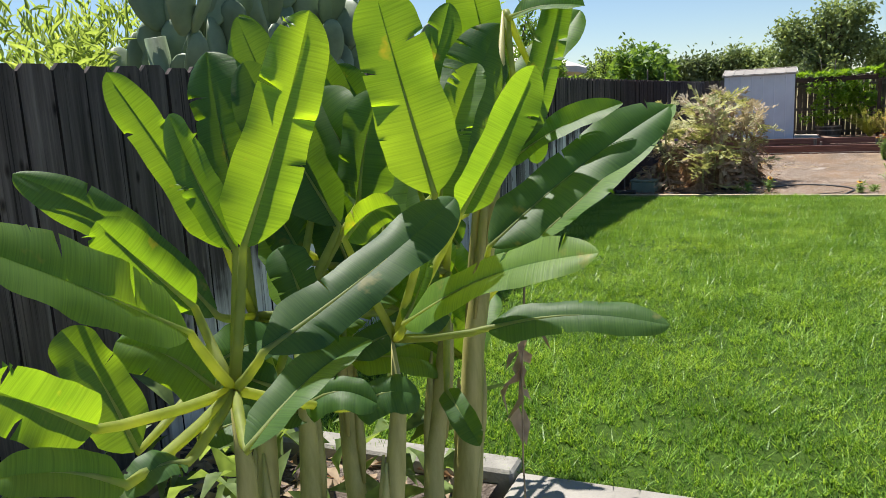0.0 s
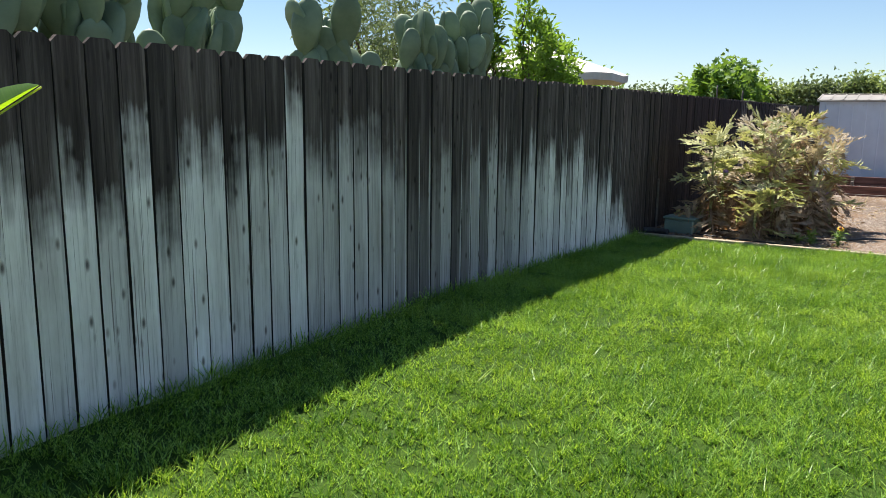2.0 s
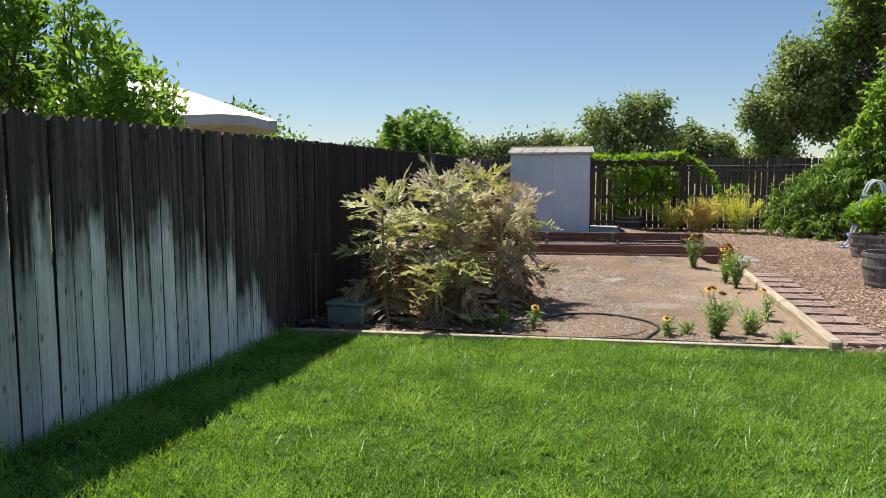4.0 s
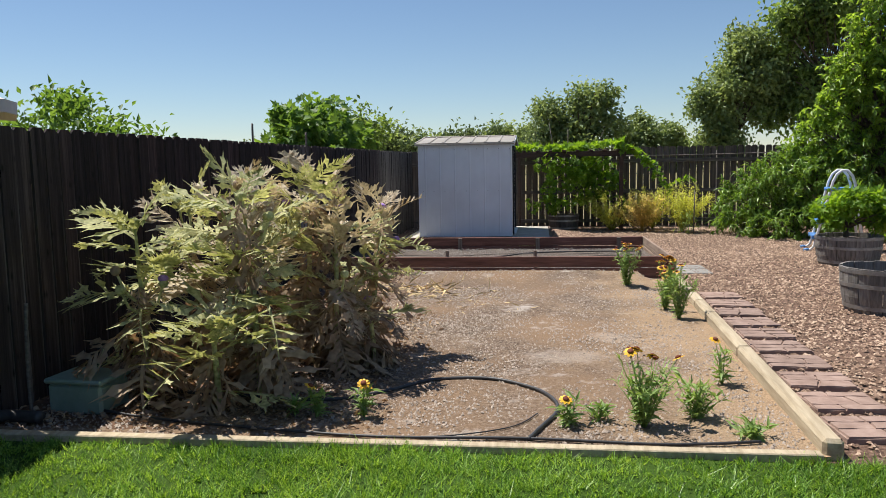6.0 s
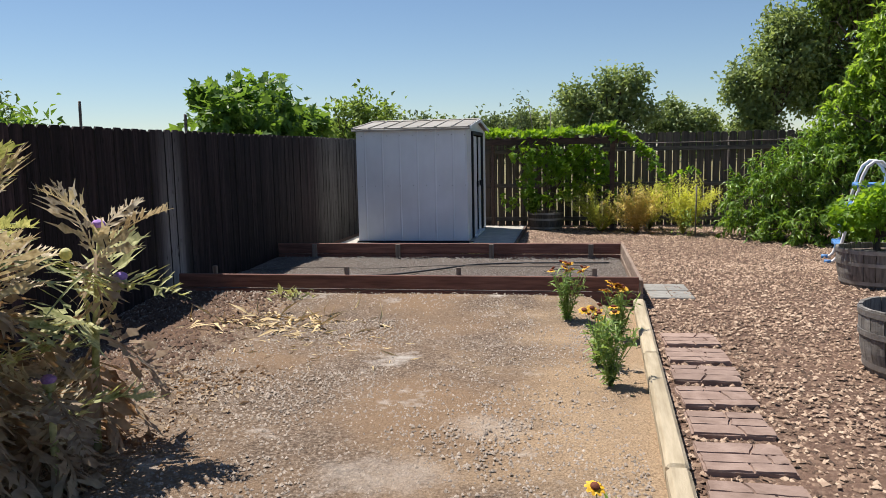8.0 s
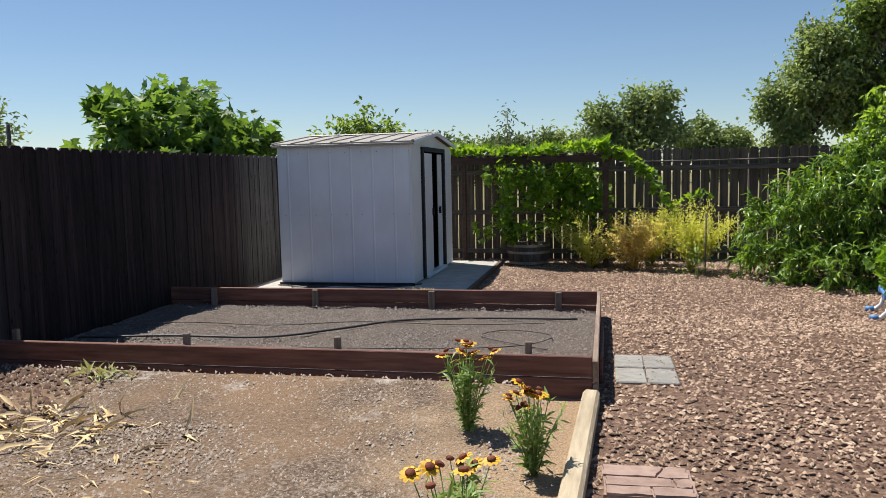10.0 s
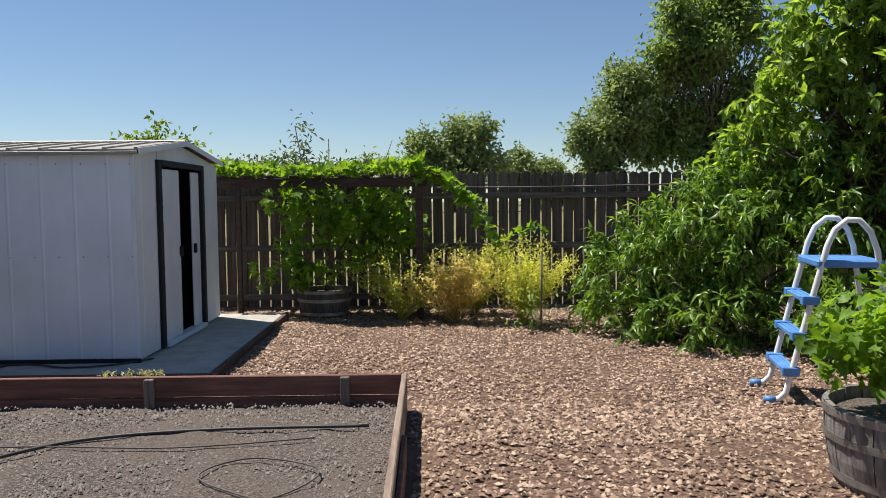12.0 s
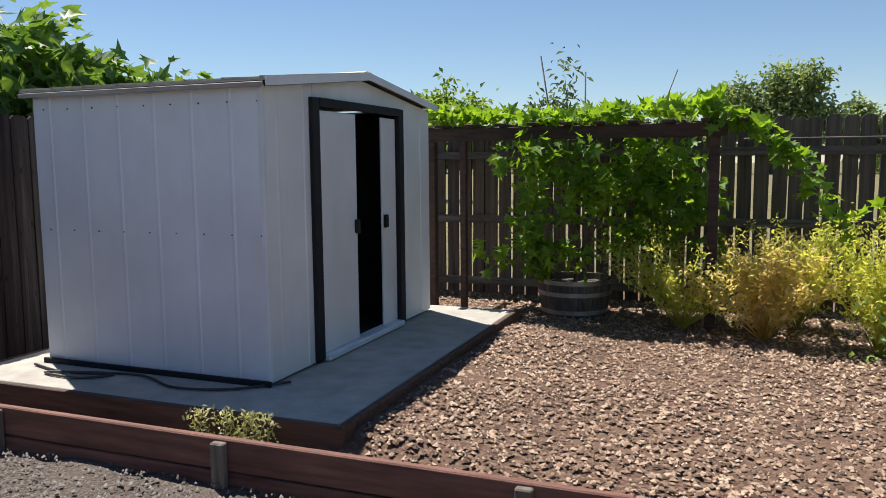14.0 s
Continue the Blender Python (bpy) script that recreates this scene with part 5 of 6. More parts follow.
banana_leaf(p6, (-1.297, 1.688, 0.916), (-0.962, 2.095, 0.846), (-1.171, 2.292, 1.274), 0.17, 0.02, "c")
banana_leaf(p7, (-1.261, 2.096, 0.954), (-1.116, 2.362, 1.179), (-1.389, 2.405, 1.618), 0.23, 0.02, "c")
banana_leaf(p7, (-1.261, 2.096, 0.954), (-1.284, 1.831, 0.993), (-1.395, 2.054, 1.335), 0.21, 0.02, "c")
banana_leaf(p7, (-1.261, 2.096, 0.954), (-0.885, 2.068, 1.167), (-0.806, 2.227, 1.579), 0.18, 0.02, "c")
banana_leaf(p7, (-1.261, 2.096, 0.954), (-1.376, 2.072, 1.127), (-1.602, 2.122, 1.719), 0.22, 0.02, "c")
banana_leaf(p7, (-1.261, 2.096, 0.954), (-1.093, 2.273, 1.149), (-1.052, 2.524, 1.646), 0.17, 0.02, "c")
banana_leaf(p4, (-0.932, 2.204, 0.943), (-1.309, 2.017, 1.213), (-1.522, 2.054, 1.768), 0.17, 0.02, "c")
banana_leaf(p1, (-1.048, 1.272, 0.883), (-0.962, 1.615, 0.711), (-0.824, 1.728, 0.719), 0.14, 0.03, "d")
banana_leaf(p6, (-1.297, 1.688, 0.916), (-1.130, 1.543, 0.773), (-1.359, 1.525, 0.814), 0.15, 0.03, "d")
banana_leaf(p5, (-1.181, 1.709, 0.917), (-1.120, 1.675, 0.644), (-1.413, 1.648, 0.655), 0.13, 0.03, "d")
banana_leaf(p1, (-1.048, 1.272, 0.883), (-1.361, 1.493, 0.632), (-1.189, 1.648, 0.658), 0.15, 0.03, "d")
banana_leaf(p7, (-1.261, 2.096, 0.954), (-1.255, 1.452, 0.855), (-1.207, 1.688, 0.860), 0.16, 0.03, "d")
banana_leaf(p7, (-1.261, 2.096, 0.954), (-1.103, 1.828, 0.769), (-0.877, 2.092, 0.854), 0.15, 0.03, "d")
banana_leaf(p6, (-1.297, 1.688, 0.916), (-1.449, 1.562, 0.774), (-1.352, 1.846, 0.787), 0.13, 0.03, "d")
banana_leaf(p1, (-1.048, 1.272, 0.883), (-1.400, 1.587, 0.713), (-1.213, 1.744, 0.644), 0.14, 0.03, "d")
banana_leaf(p3, (-0.920, 2.377, 0.746), (-0.780, 2.600, 0.950), (-0.332, 3.081, 1.418), 0.19, 0.02, "d")
banana_leaf(p8, (-0.795, 2.481, 1.749), (-0.930, 2.780, 1.420), (-0.700, 3.150, 1.800), 0.20, 0.02, "d")
banana_leaf(p3, (-0.920, 2.377, 0.746), (-0.981, 2.632, 0.863), (-0.767, 2.885, 0.903), 0.13, 0.02, "d")
banana_leaf(p3, (-0.920, 2.377, 0.746), (-0.934, 2.580, 0.824), (-0.719, 2.829, 0.842), 0.13, 0.02, "d")
banana_leaf(p3, (-0.920, 2.377, 0.746), (-1.001, 2.656, 0.793), (-0.861, 2.801, 0.820), 0.10, 0.02, "d")
banana_leaf(p7, (-1.261, 2.096, 0.954), (-0.940, 2.333, 0.609), (-1.238, 2.304, 0.938), 0.20, 0.02, "c")
banana_leaf(p7, (-1.261, 2.096, 0.954), (-0.959, 2.209, 0.717), (-1.196, 2.162, 0.906), 0.20, 0.02, "c")
banana_leaf(p7, (-1.261, 2.096, 0.954), (-1.027, 2.562, 0.609), (-1.252, 2.618, 0.927), 0.20, 0.02, "c")
banana_leaf(p7, (-1.261, 2.096, 0.954), (-1.088, 2.610, 0.834), (-1.322, 2.589, 1.118), 0.22, 0.02, "c")
banana_leaf(p7, (-1.261, 2.096, 0.954), (-1.085, 2.832, 0.663), (-1.297, 2.878, 0.946), 0.18, 0.02, "c")
banana_leaf(p7, (-1.261, 2.096, 0.954), (-1.151, 2.860, 0.891), (-1.343, 2.883, 1.190), 0.22, 0.02, "c")
banana_leaf(p7, (-1.261, 2.096, 0.954), (-1.165, 3.015, 0.998), (-1.173, 3.189, 1.470), 0.20, 0.02, "c")
banana_leaf(p7, (-1.261, 2.096, 0.954), (-1.197, 3.020, 1.175), (-1.262, 3.099, 1.686), 0.20, 0.02, "c")
banana_leaf(p7, (-1.261, 2.096, 0.954), (-1.328, 2.403, 1.077), (-1.439, 2.465, 1.560), 0.26, 0.02, "c")
banana_leaf(p7, (-1.261, 2.096, 0.954), (-1.396, 2.643, 1.057), (-1.509, 2.711, 1.472), 0.26, 0.02, "c")
banana_leaf(p7, (-1.261, 2.096, 0.954), (-1.008, 2.534, 0.531), (-0.990, 2.801, 0.720), 0.15, 0.02, "c")
banana_leaf(p7, (-1.261, 2.096, 0.954), (-1.283, 2.328, 0.753), (-1.294, 2.585, 0.979), 0.22, 0.02, "c")
banana_leaf(p7, (-1.261, 2.096, 0.954), (-1.280, 2.408, 0.904), (-1.446, 2.439, 1.198), 0.22, 0.02, "c")
withered = ((-0.713, 2.352, 1.011), (-0.705, 2.246, 0.628), (-0.690, 2.176, 0.333))
wp = [Vector(p) for p in withered]
wo = thing("withered_stalk", "thin withered brown flower stalk hanging in the banana clump", "stalk", at=tuple(wp[2]))
part("stalk", tubes("stalk", [([p - wp[2] for p in wp] + [Vector((0.01, 0, -wp[2].z + 0.0))], [0.004, 0.004, 0.003, 0.003])], M_DRY, 5), wo)
rng = np.random.default_rng(31)
n = 13
p = np.array(wp[1] - wp[2]) + rng.normal(size=(n, 3)) * np.array([0.025, 0.025, 0.09])
leaf_cloud("dry_leaf", "", wo, p, rng.normal(size=(n, 3)) * 0.5 + np.array([0, 0, -1]), 0.11, 0.35, M_DRY, 32)
under = thing("groundcover", "low dark leafy suckers among the banana stems", "groundcover", kind="stuff")
n = 230
p = np.stack([rng.uniform(-2.1, -0.98, n), rng.uniform(0.7, 2.62, n), rng.uniform(0.0, 0.42, n)], 1)
leaf_cloud("leaves", "", under, p, rng.normal(size=(n, 3)) + np.array([0.2, -0.2, 0.2]), 0.20, 0.42, L_DARK, 33)


# ---- cardoon thistle ----
def cardoon_leaf_mesh(seed, dry=False):
    """A deeply cut feathery leaf along +x, arching down at the tip, one metre long before scaling."""
    r = random.Random(seed)
    verts, faces = [], []
    n = 14
    arch = r.uniform(0.15, 0.75)

    def spine(f):
        return Vector((f * (1 - 0.12 * arch * f), 0, 0.18 * f - arch * f * f))

    for k in range(n):
        f0, f1 = k / n, (k + 1) / n
        a, b = spine(f0), spine(f1)
        w0, w1 = 0.022 * (1 - f0) + 0.004, 0.022 * (1 - f1) + 0.004
        i = len(verts)
        verts += [a + Vector((0, -w0, 0)), a + Vector((0, 0, -w0 * 0.8)), a + Vector((0, w0, 0)), b + Vector((0, -w1, 0)), b + Vector((0, 0, -w1 * 0.8)), b + Vector((0, w1, 0))]
        faces += [(i, i + 3, i + 4, i + 1), (i + 1, i + 4, i + 5, i + 2)]
        if f0 < 0.12:
            continue
        reach = 0.33 * math.sin(math.pi * min(1, 0.16 + f0 * 0.86)) ** 0.7 * r.uniform(0.45, 1.2)
        for s in (-1, 1):
            fwd = reach * r.uniform(0.45, 1.0)
            dz = reach * r.uniform(-0.6, 0.25) + 0.01
            i = len(verts)
            tw = r.uniform(-0.02, 0.02)
            q = a + Vector((0, s * w0, 0))
            d = Vector((fwd, s * reach, dz))
            back, fr = Vector((-0.054, 0, tw)), Vector((0.054, 0, -tw))
            verts += [q + back * 0.3, q + d * 0.35 + back * 0.55, q + d * 0.55 + back * 1.3, q + d * 0.68 + back * 0.3, q + d, q + d * 0.62 + fr * 0.3, q + d * 0.5 + fr * 1.25, q + d * 0.3 + fr * 0.55, q + fr * 0.4]
            faces += [(i, i + 1, i + 7, i + 8), (i + 1, i + 3, i + 5, i + 7), (i + 1, i + 2, i + 3), (i + 5, i + 6, i + 7), (i + 3, i + 4, i + 5)]
    return mesh("leaf", verts, faces, (L_CARDOON, M_DRY, L_BLEACHED)[int(dry)])


green_leaves = [cardoon_leaf_mesh(k) for k in range(7)]
dry_leaves = [cardoon_leaf_mesh(20 + k, True) for k in range(3)]
bleached_leaves = [cardoon_leaf_mesh(30 + k, 2) for k in range(4)]


def bud_mesh(name, r, h, material):
    bm = bmesh.new()
    bmesh.ops.create_icosphere(bm, subdivisions=2, radius=1)
    for v in bm.verts:
        q = 1 + 0.13 * math.sin(9 * math.atan2(v.co.y, v.co.x)) * abs(v.co.z)
        v.co = Vector((v.co.x * r * q, v.co.y * r * q, v.co.z * h))
    me = bpy.data.meshes.new(name)
    bm.to_mesh(me)
    bm.free()
    me.materials.append(material)
    return me


bud_green, bud_purple, bud_dry = bud_mesh("bud", 0.033, 0.035, L_CARDOON), bud_mesh("tuft", 0.036, 0.026, M_PURPLE), bud_mesh("bud", 0.034, 0.036, M_DRY)


def cardoon(at, height, leaves, seed, heads=2):
    r = random.Random(seed)
    ob = thing("cardoon", "tall grey-green cardoon thistle with dry lower leaves", "thistle", "thistle clump", at)
    fading = 0.55 if at[1] > 13.6 else 0.15
    lean = Vector((r.uniform(-0.12, 0.12), r.uniform(-0.15, 0.1), 0))
    axis = [lean * (k / 5) ** 1.5 + Vector((0, 0, height * k / 5)) for k in range(6)]
    paths = [(axis, [0.024, 0.022, 0.02, 0.018, 0.014, 0.008])]
    tips = [axis[-1]]
    for k in range(heads):
        a = r.uniform(0, 6.28)
        q = axis[3] + (axis[4] - axis[3]) * r.uniform(-0.8, 1)
        e = q + Vector((math.cos(a) * 0.17, math.sin(a) * 0.17, r.uniform(0.18, 0.36)))
        paths.append(([q, (q + e) / 2 + Vector((math.cos(a) * 0.03, math.sin(a) * 0.03, -0.02)), e], [0.012, 0.010, 0.008]))
        tips.append(e)
    part("stem", tubes("stem", paths, L_CARDOON, 7), ob)
    for k, e in enumerate(tips):
        kind = r.random()
        part("bud", bud_dry if kind < 0.35 else bud_green, ob, pose(*e, 0, 0, r.uniform(0, 90)))
        if kind > 0.86:
            part("tuft", bud_purple, ob, pose(e.x, e.y, e.z + 0.032))
    leaves = int(leaves * 0.78)
    for k in range(leaves):
        f = (k + r.random()) / leaves
        z = height * (0.22 + 0.78 * f)
        a = 2.4 * k + r.uniform(-0.5, 0.5)
        size = (0.70 - 0.27 * f) * r.uniform(0.75, 1.2)
        up = r.uniform(-20, 30) + 42 * f
        dead = f < 0.34 and r.random() < 0.85 or r.random() < 0.12 + (0.16 if at[1] > 13.9 else 0)
        if dead:
            up = r.uniform(-75, -25)
        p = lean * f ** 1.5
        o = part("leaf", dry_leaves[k % 3] if dead else bleached_leaves[k % 4] if r.random() < fading else green_leaves[r.randrange(7)], ob)
        o.matrix_basis = pose(p.x, p.y, z, 0, 0, math.degrees(a)) @ pose(0, 0, 0, r.uniform(-25, 25), -up, 0) @ Matrix.Diagonal((size, size * r.uniform(0.8, 1.15), size * r.uniform(0.7, 1.3), 1))
    return ob


for k, (x, y, h, m) in enumerate(((-1.55, 13.25, 1.22, 34), (-0.78, 13.30, 1.38, 38), (-1.12, 13.75, 1.45, 36), (-0.42, 13.95, 1.25, 32), (-0.75, 14.35, 1.48, 36), (-1.55, 14.1, 1.30, 30), (-0.28, 14.6, 1.20, 28), (-1.1, 14.7, 1.35, 28), (-0.95, 13.0, 0.62, 22), (-0.15, 14.1, 0.5, 20))):
    cardoon((x, y, -0.175), h, m, 50 + k, 3 if h > 1 else 0)


# ---- prickly pears beyond the fence ----
def pad_mesh(seed):
    r = random.Random(seed)
    bm = bmesh.new()
    bmesh.ops.create_uvsphere(bm, u_segments=12, v_segments=8, radius=1)
    for v in bm.verts:
        z = v.co.z
        wide = 0.62 + 0.10 * z
        v.co = Vector((v.co.x * wide * 0.155, v.co.y * 0.024 * (1 + 0.2 * (1 - z)), (z + 1) * 0.17))
        v.co.y += 0.012 * math.sin(3 * v.co.z / 0.17 + seed)
    for f in bm.faces:
        f.smooth = True
    me = bpy.data.meshes.new("pad")
    bm.to_mesh(me)
    bm.free()
    me.materials.append(M_CACTUS)
    return me


pads = [pad_mesh(k) for k in range(3)]


def prickly_pear(at, height, spread, n, seed):
    r = random.Random(seed)
    ob = thing("prickly_pear", "tall prickly pear cactus with broad grey-green pads", "cactus", "cacti beyond the fence", at)
    part("trunk", tubes("trunk", [([(dx * spread * 0.6, dy * spread * 0.6, -0.2), (dx * spread, dy * spread, height * 0.45), (dx * spread * 1.2, dy * spread * 1.2, height * 0.8)], [0.10, 0.09, 0.06]) for dx, dy in ((0, 0.9), (0.1, 0), (0, -0.9), (-0.3, 0.4))], M_CACTUS, 8), ob)
    live = [(Vector((r.uniform(-0.25, 0.25) * spread, r.uniform(-1, 1) * spread, height * r.uniform(0.50, 0.72))), 40 + r.uniform(-75, 75), r.uniform(-14, 14)) for _ in range(n // 4)]
    made = 0
    while live and made < n:
        p, turn, tilt = live.pop(0)
        s = r.uniform(0.85, 1.25)
        m = pose(p.x, p.y, p.z, tilt, r.uniform(-15, 15), turn) @ Matrix.Diagonal((s, s, s, 1))
        part("pad", pads[made % 3], ob, m)
        made += 1
        for _ in range(r.choice((1, 2, 2, 3))):
            q = m @ Vector((r.uniform(-0.09, 0.09), 0, r.uniform(0.28, 0.33)))
            if q.z < height * 1.0:
                live.append((q, turn * 0.6 + 18 + r.uniform(-45, 45), tilt * 0.5 + r.uniform(-16, 16)))
    return ob


prickly_pear((-3.25, 4.5, -0.1), 2.52, 0.85, 150, 1)
prickly_pear((-3.4, 5.75, -0.1), 2.28, 0.5, 80, 2)
prickly_pear((-3.35, 7.5, -0.1), 2.0, 0.35, 34, 3)
prickly_pear((-3.2, 8.85, -0.1), 2.22, 0.62, 100, 4)

# ---- shrubs and trees beyond the side fence ----
tree("laurel_shrub", "upright bright green laurel shrub beyond the fence", "shrub", (-3.05, 10.8, -0.2), [(-3.05, 10.65, 1.55, 0.40, 0.42, 0.45), (-3.05, 10.55, 2.05, 0.26, 0.28, 0.42), (-3.05, 10.5, 2.45, 0.12, 0.13, 0.30), (-3.05, 11.0, 1.95, 0.30, 0.32, 0.45), (-3.0, 11.3, 1.5, 0.32, 0.36, 0.40), (-3.0, 11.55, 1.95, 0.10, 0.12, 0.25)], L_BRIGHT, 3600, 0.095, 0.36, 0.055, 60, -0.7, 0.035, 61)
tree("laurel_shrub", "dark green laurel shrub beyond the fence", "shrub", (-3.85, 10.85, -0.2), [(-3.85, 10.8, 1.8, 0.42, 0.45, 0.6), (-3.8, 10.75, 2.35, 0.26, 0.3, 0.45), (-3.8, 10.6, 2.75, 0.08, 0.10, 0.25), (-3.8, 11.0, 2.75, 0.08, 0.10, 0.25)], L_PEACH, 2800, 0.095, 0.36, 0.06, 50, -0.7, 0.035, 62)
tree("olive_tree", "pale grey-green olive tree beyond the fence", "tree", (-9.2, 16.6, -0.2), [(-9.2, 16.3, 3.0, 1.3, 1.5, 1.1), (-8.9, 15.2, 2.6, 0.9, 1.0, 0.9), (-9.4, 17.6, 3.2, 1.0, 1.1, 0.9)], L_OLIVE, 4200, 0.16, 0.22, 0.20, 40, 0.1, 0.12, 63)
tree("willow_shrub", "feathery light green shrub beyond the fence", "shrub", (-4.3, 4.1, -0.2), [(-4.2, 3.6, 1.6, 0.7, 0.9, 0.55), (-4.4, 4.5, 1.75, 0.6, 0.7, 0.55), (-4.6, 2.9, 1.5, 0.6, 0.8, 0.5)], L_WILLOW, 4200, 0.13, 0.13, 0.12, 60, -0.9, 0.05, 64)
tree("fig_tree", "broad-leaved fig tree beyond the fence", "tree", (-3.7, 24.3, -0.2), [(-3.6, 23.6, 1.8, 0.7, 0.9, 0.75), (-3.5, 24.6, 2.05, 0.75, 0.9, 0.7), (-3.6, 25.8, 1.8, 0.7, 0.8, 0.6), (-3.3, 26.7, 2.0, 0.3, 0.35, 0.3)], L_FIG, 4300, 0.21, 1.05, 0.13, 46, 0.35, 0.07, 65, plain=False, lobed=True)
tree("fig_tree", "broad-leaved fig tree beyond the fence", "tree", (-6.2, 19.8, -0.2), [(-6.1, 19.4, 1.9, 0.8, 1.4, 0.6), (-5.9, 21.0, 1.6, 0.7, 0.9, 0.5)], L_FIG, 3200, 0.13, 0.5, 0.13, 50, -0.2, 0.06, 66)
tree("small_tree", "small dark green tree in the distance", "tree", (-8.6, 49.0, -0.2), [(-9.6, 49, 2.9, 1.0, 1.0, 1.2), (-7.6, 49, 3.2, 1.0, 1.0, 1.2)], L_DARK, 2200, 0.30, 0.5, 0.25, 30, 0.0, 0.12, 67)
tree("tree", "round green tree in the distance", "tree", (-41, 60, -0.2), [(-41, 60, 4.4, 4.0, 3.0, 2.6), (-44, 60, 3.6, 3.0, 3.0, 2.2)], L_FAR, 3600, 0.45, 0.5, 0.5, 60, 0.0, 0.2, 68)

canopy = thing("canvas_canopy", "pale canvas canopy top beyond the fence", "canopy", at=(-4.4, 13.6, 0))
cv = [(0, 0, 2.45)] + [(1.45 * math.cos(a), 1.45 * math.sin(a), 1.95 - 0.02 * math.cos(8 * a)) for a in [math.pi * k / 12 for k in range(24)]]
cv += [(x * 0.995, y * 0.995, z - 0.10) for x, y, z in cv[1:]]
part("cover", mesh("cover", cv, [(0, 1 + k, 1 + (k + 1) % 24) for k in range(24)] + [(1 + k, 25 + k, 25 + (k + 1) % 24, 1 + (k + 1) % 24) for k in range(24)], M_CANVAS), canopy)
part("pole", tubes("pole", [([(0, 0, -0.2), (0, 0, 2.42)], [0.025, 0.025])], M_RAIL, 8), canopy)

# ---- far trees beyond the back fence ----
def lumps(masses, seed, k=5):
    """Breaks each mass of leaves into uneven smaller ones, with gaps between them."""
    r = random.Random(seed)
    out = []
    for x, y, z, a, b, c in masses:
        out.append((x, y, z, a * 0.66, b * 0.66, c * 0.66))
        for _ in range(k):
            u, v, s = r.uniform(0, 6.28), r.uniform(-0.8, 1.0), r.uniform(0.22, 0.42)
            w = math.sqrt(1 - min(1, v * v))
            out.append((x + a * 0.78 * w * math.cos(u), y + b * 0.78 * w * math.sin(u), z + c * 0.78 * v, a * s, b * s, c * s * 0.8))
    return out



FAR = "far trees beyond the back fence"
tree("tree", "large round green tree in the distance", "tree", (6, 110, -0.2), lumps([(3.5, 110, 5.5, 4.0, 3, 3.6), (8, 110, 7.2, 4.2, 3, 3.6), (6, 110, 4.0, 6.0, 3, 3.0)], 301), L_FAR, 9500, 0.58, 0.6, 0.65, 80, 0.0, 0.4, 71, FAR, inner=0.25, plain=True)
tree("tree", "rounded green tree in the distance", "tree", (15, 112, -0.2), lumps([(15, 112, 4.4, 4.2, 3, 3.0), (18, 112, 3.2, 2.6, 2, 2.2)], 302), L_FAR, 6000, 0.55, 0.6, 0.55, 60, 0.0, 0.3, 72, FAR, inner=0.25, plain=True)
tree("oak_tree", "tall spreading green tree beyond the back fence", "tree", (25, 110, -0.2), lumps([(24.5, 110, 8.0, 4.2, 4, 4.5), (26, 110, 13.8, 3.6, 3.5, 4.0), (29, 110, 9.0, 5.0, 4, 5.5), (24, 110, 4.0, 3.5, 3, 3.0)], 303), L_FAR, 18000, 0.60, 0.6, 0.7, 90, 0.0, 0.25, 73, FAR, inner=0.25, plain=True)
tree("conifer", "very tall dark green tree beyond the back fence", "tree", (37, 108, -0.2), lumps([(35, 108, 9.0, 6.5, 5, 7.0), (35.5, 108, 18.5, 6.0, 5, 7.0), (39, 108, 24.0, 5.0, 4, 6.0), (42, 108, 12.0, 7.0, 5, 10.0), (32.2, 108, 17.0, 3.2, 4, 4.5), (32.6, 108, 22.5, 2.6, 3, 3.5)], 304), L_DARK, 24000, 0.70, 0.55, 0.85, 130, 0.2, 0.26, 74, FAR, inner=0.25, plain=True)
for k, (x, w, top) in enumerate(((-22, 5.0, 8.2), (-16, 5.0, 7.2), (-9, 5.0, 8.0), (-3.5, 4.5, 8.6), (-30, 6, 6.5), (48, 8, 10.0), (58, 7, 9.0), (20, 5.0, 5.0), (-38, 6, 6.0))):
    tree("tree", "green bushy tree in a distant row", "tree", (x, 118, -0.2), lumps([(x, 118, top * 0.42, w, 3, top * 0.5), (x + w * 0.4, 118, top * 0.36, w * 0.8, 3, top * 0.42)], 305), L_FAR if k % 2 else L_OLIVE, 4200, 0.58, 0.6, 0.65, 50, 0.0, 0.25, 80 + k, FAR, inner=0.25, plain=True)

# ---- peach trees and bushes in the corner ----
tree("peach_bush", "dense green peach bush with drooping narrow leaves", "bush", (6.2, 24.6, -0.2), [(5.3, 25.1, 0.40, 0.5, 0.6, 0.55), (5.75, 24.8, 0.75, 0.6, 0.6, 0.6), (6.1, 24.5, 1.0, 0.6, 0.6, 0.5), (6.6, 24.3, 0.7, 0.8, 0.8, 0.75), (6.5, 24.8, 1.35, 0.6, 0.6, 0.45), (7.3, 24.3, 1.1, 0.8, 0.8, 0.9), (6.1, 23.9, 0.10, 0.5, 0.35, 0.28), (7.0, 23.4, 0.15, 0.7, 0.4, 0.35), (5.75, 24.2, 0.06, 0.45, 0.4, 0.24), (5.2, 24.7, 0.06, 0.4, 0.35, 0.24)], L_PEACH, 17000, 0.135, 0.27, 0.075, 17, 0.45, 0.035, 91, inner=0.5, zmin=0.02, bend=0.42, plain=False, twig=0.27)
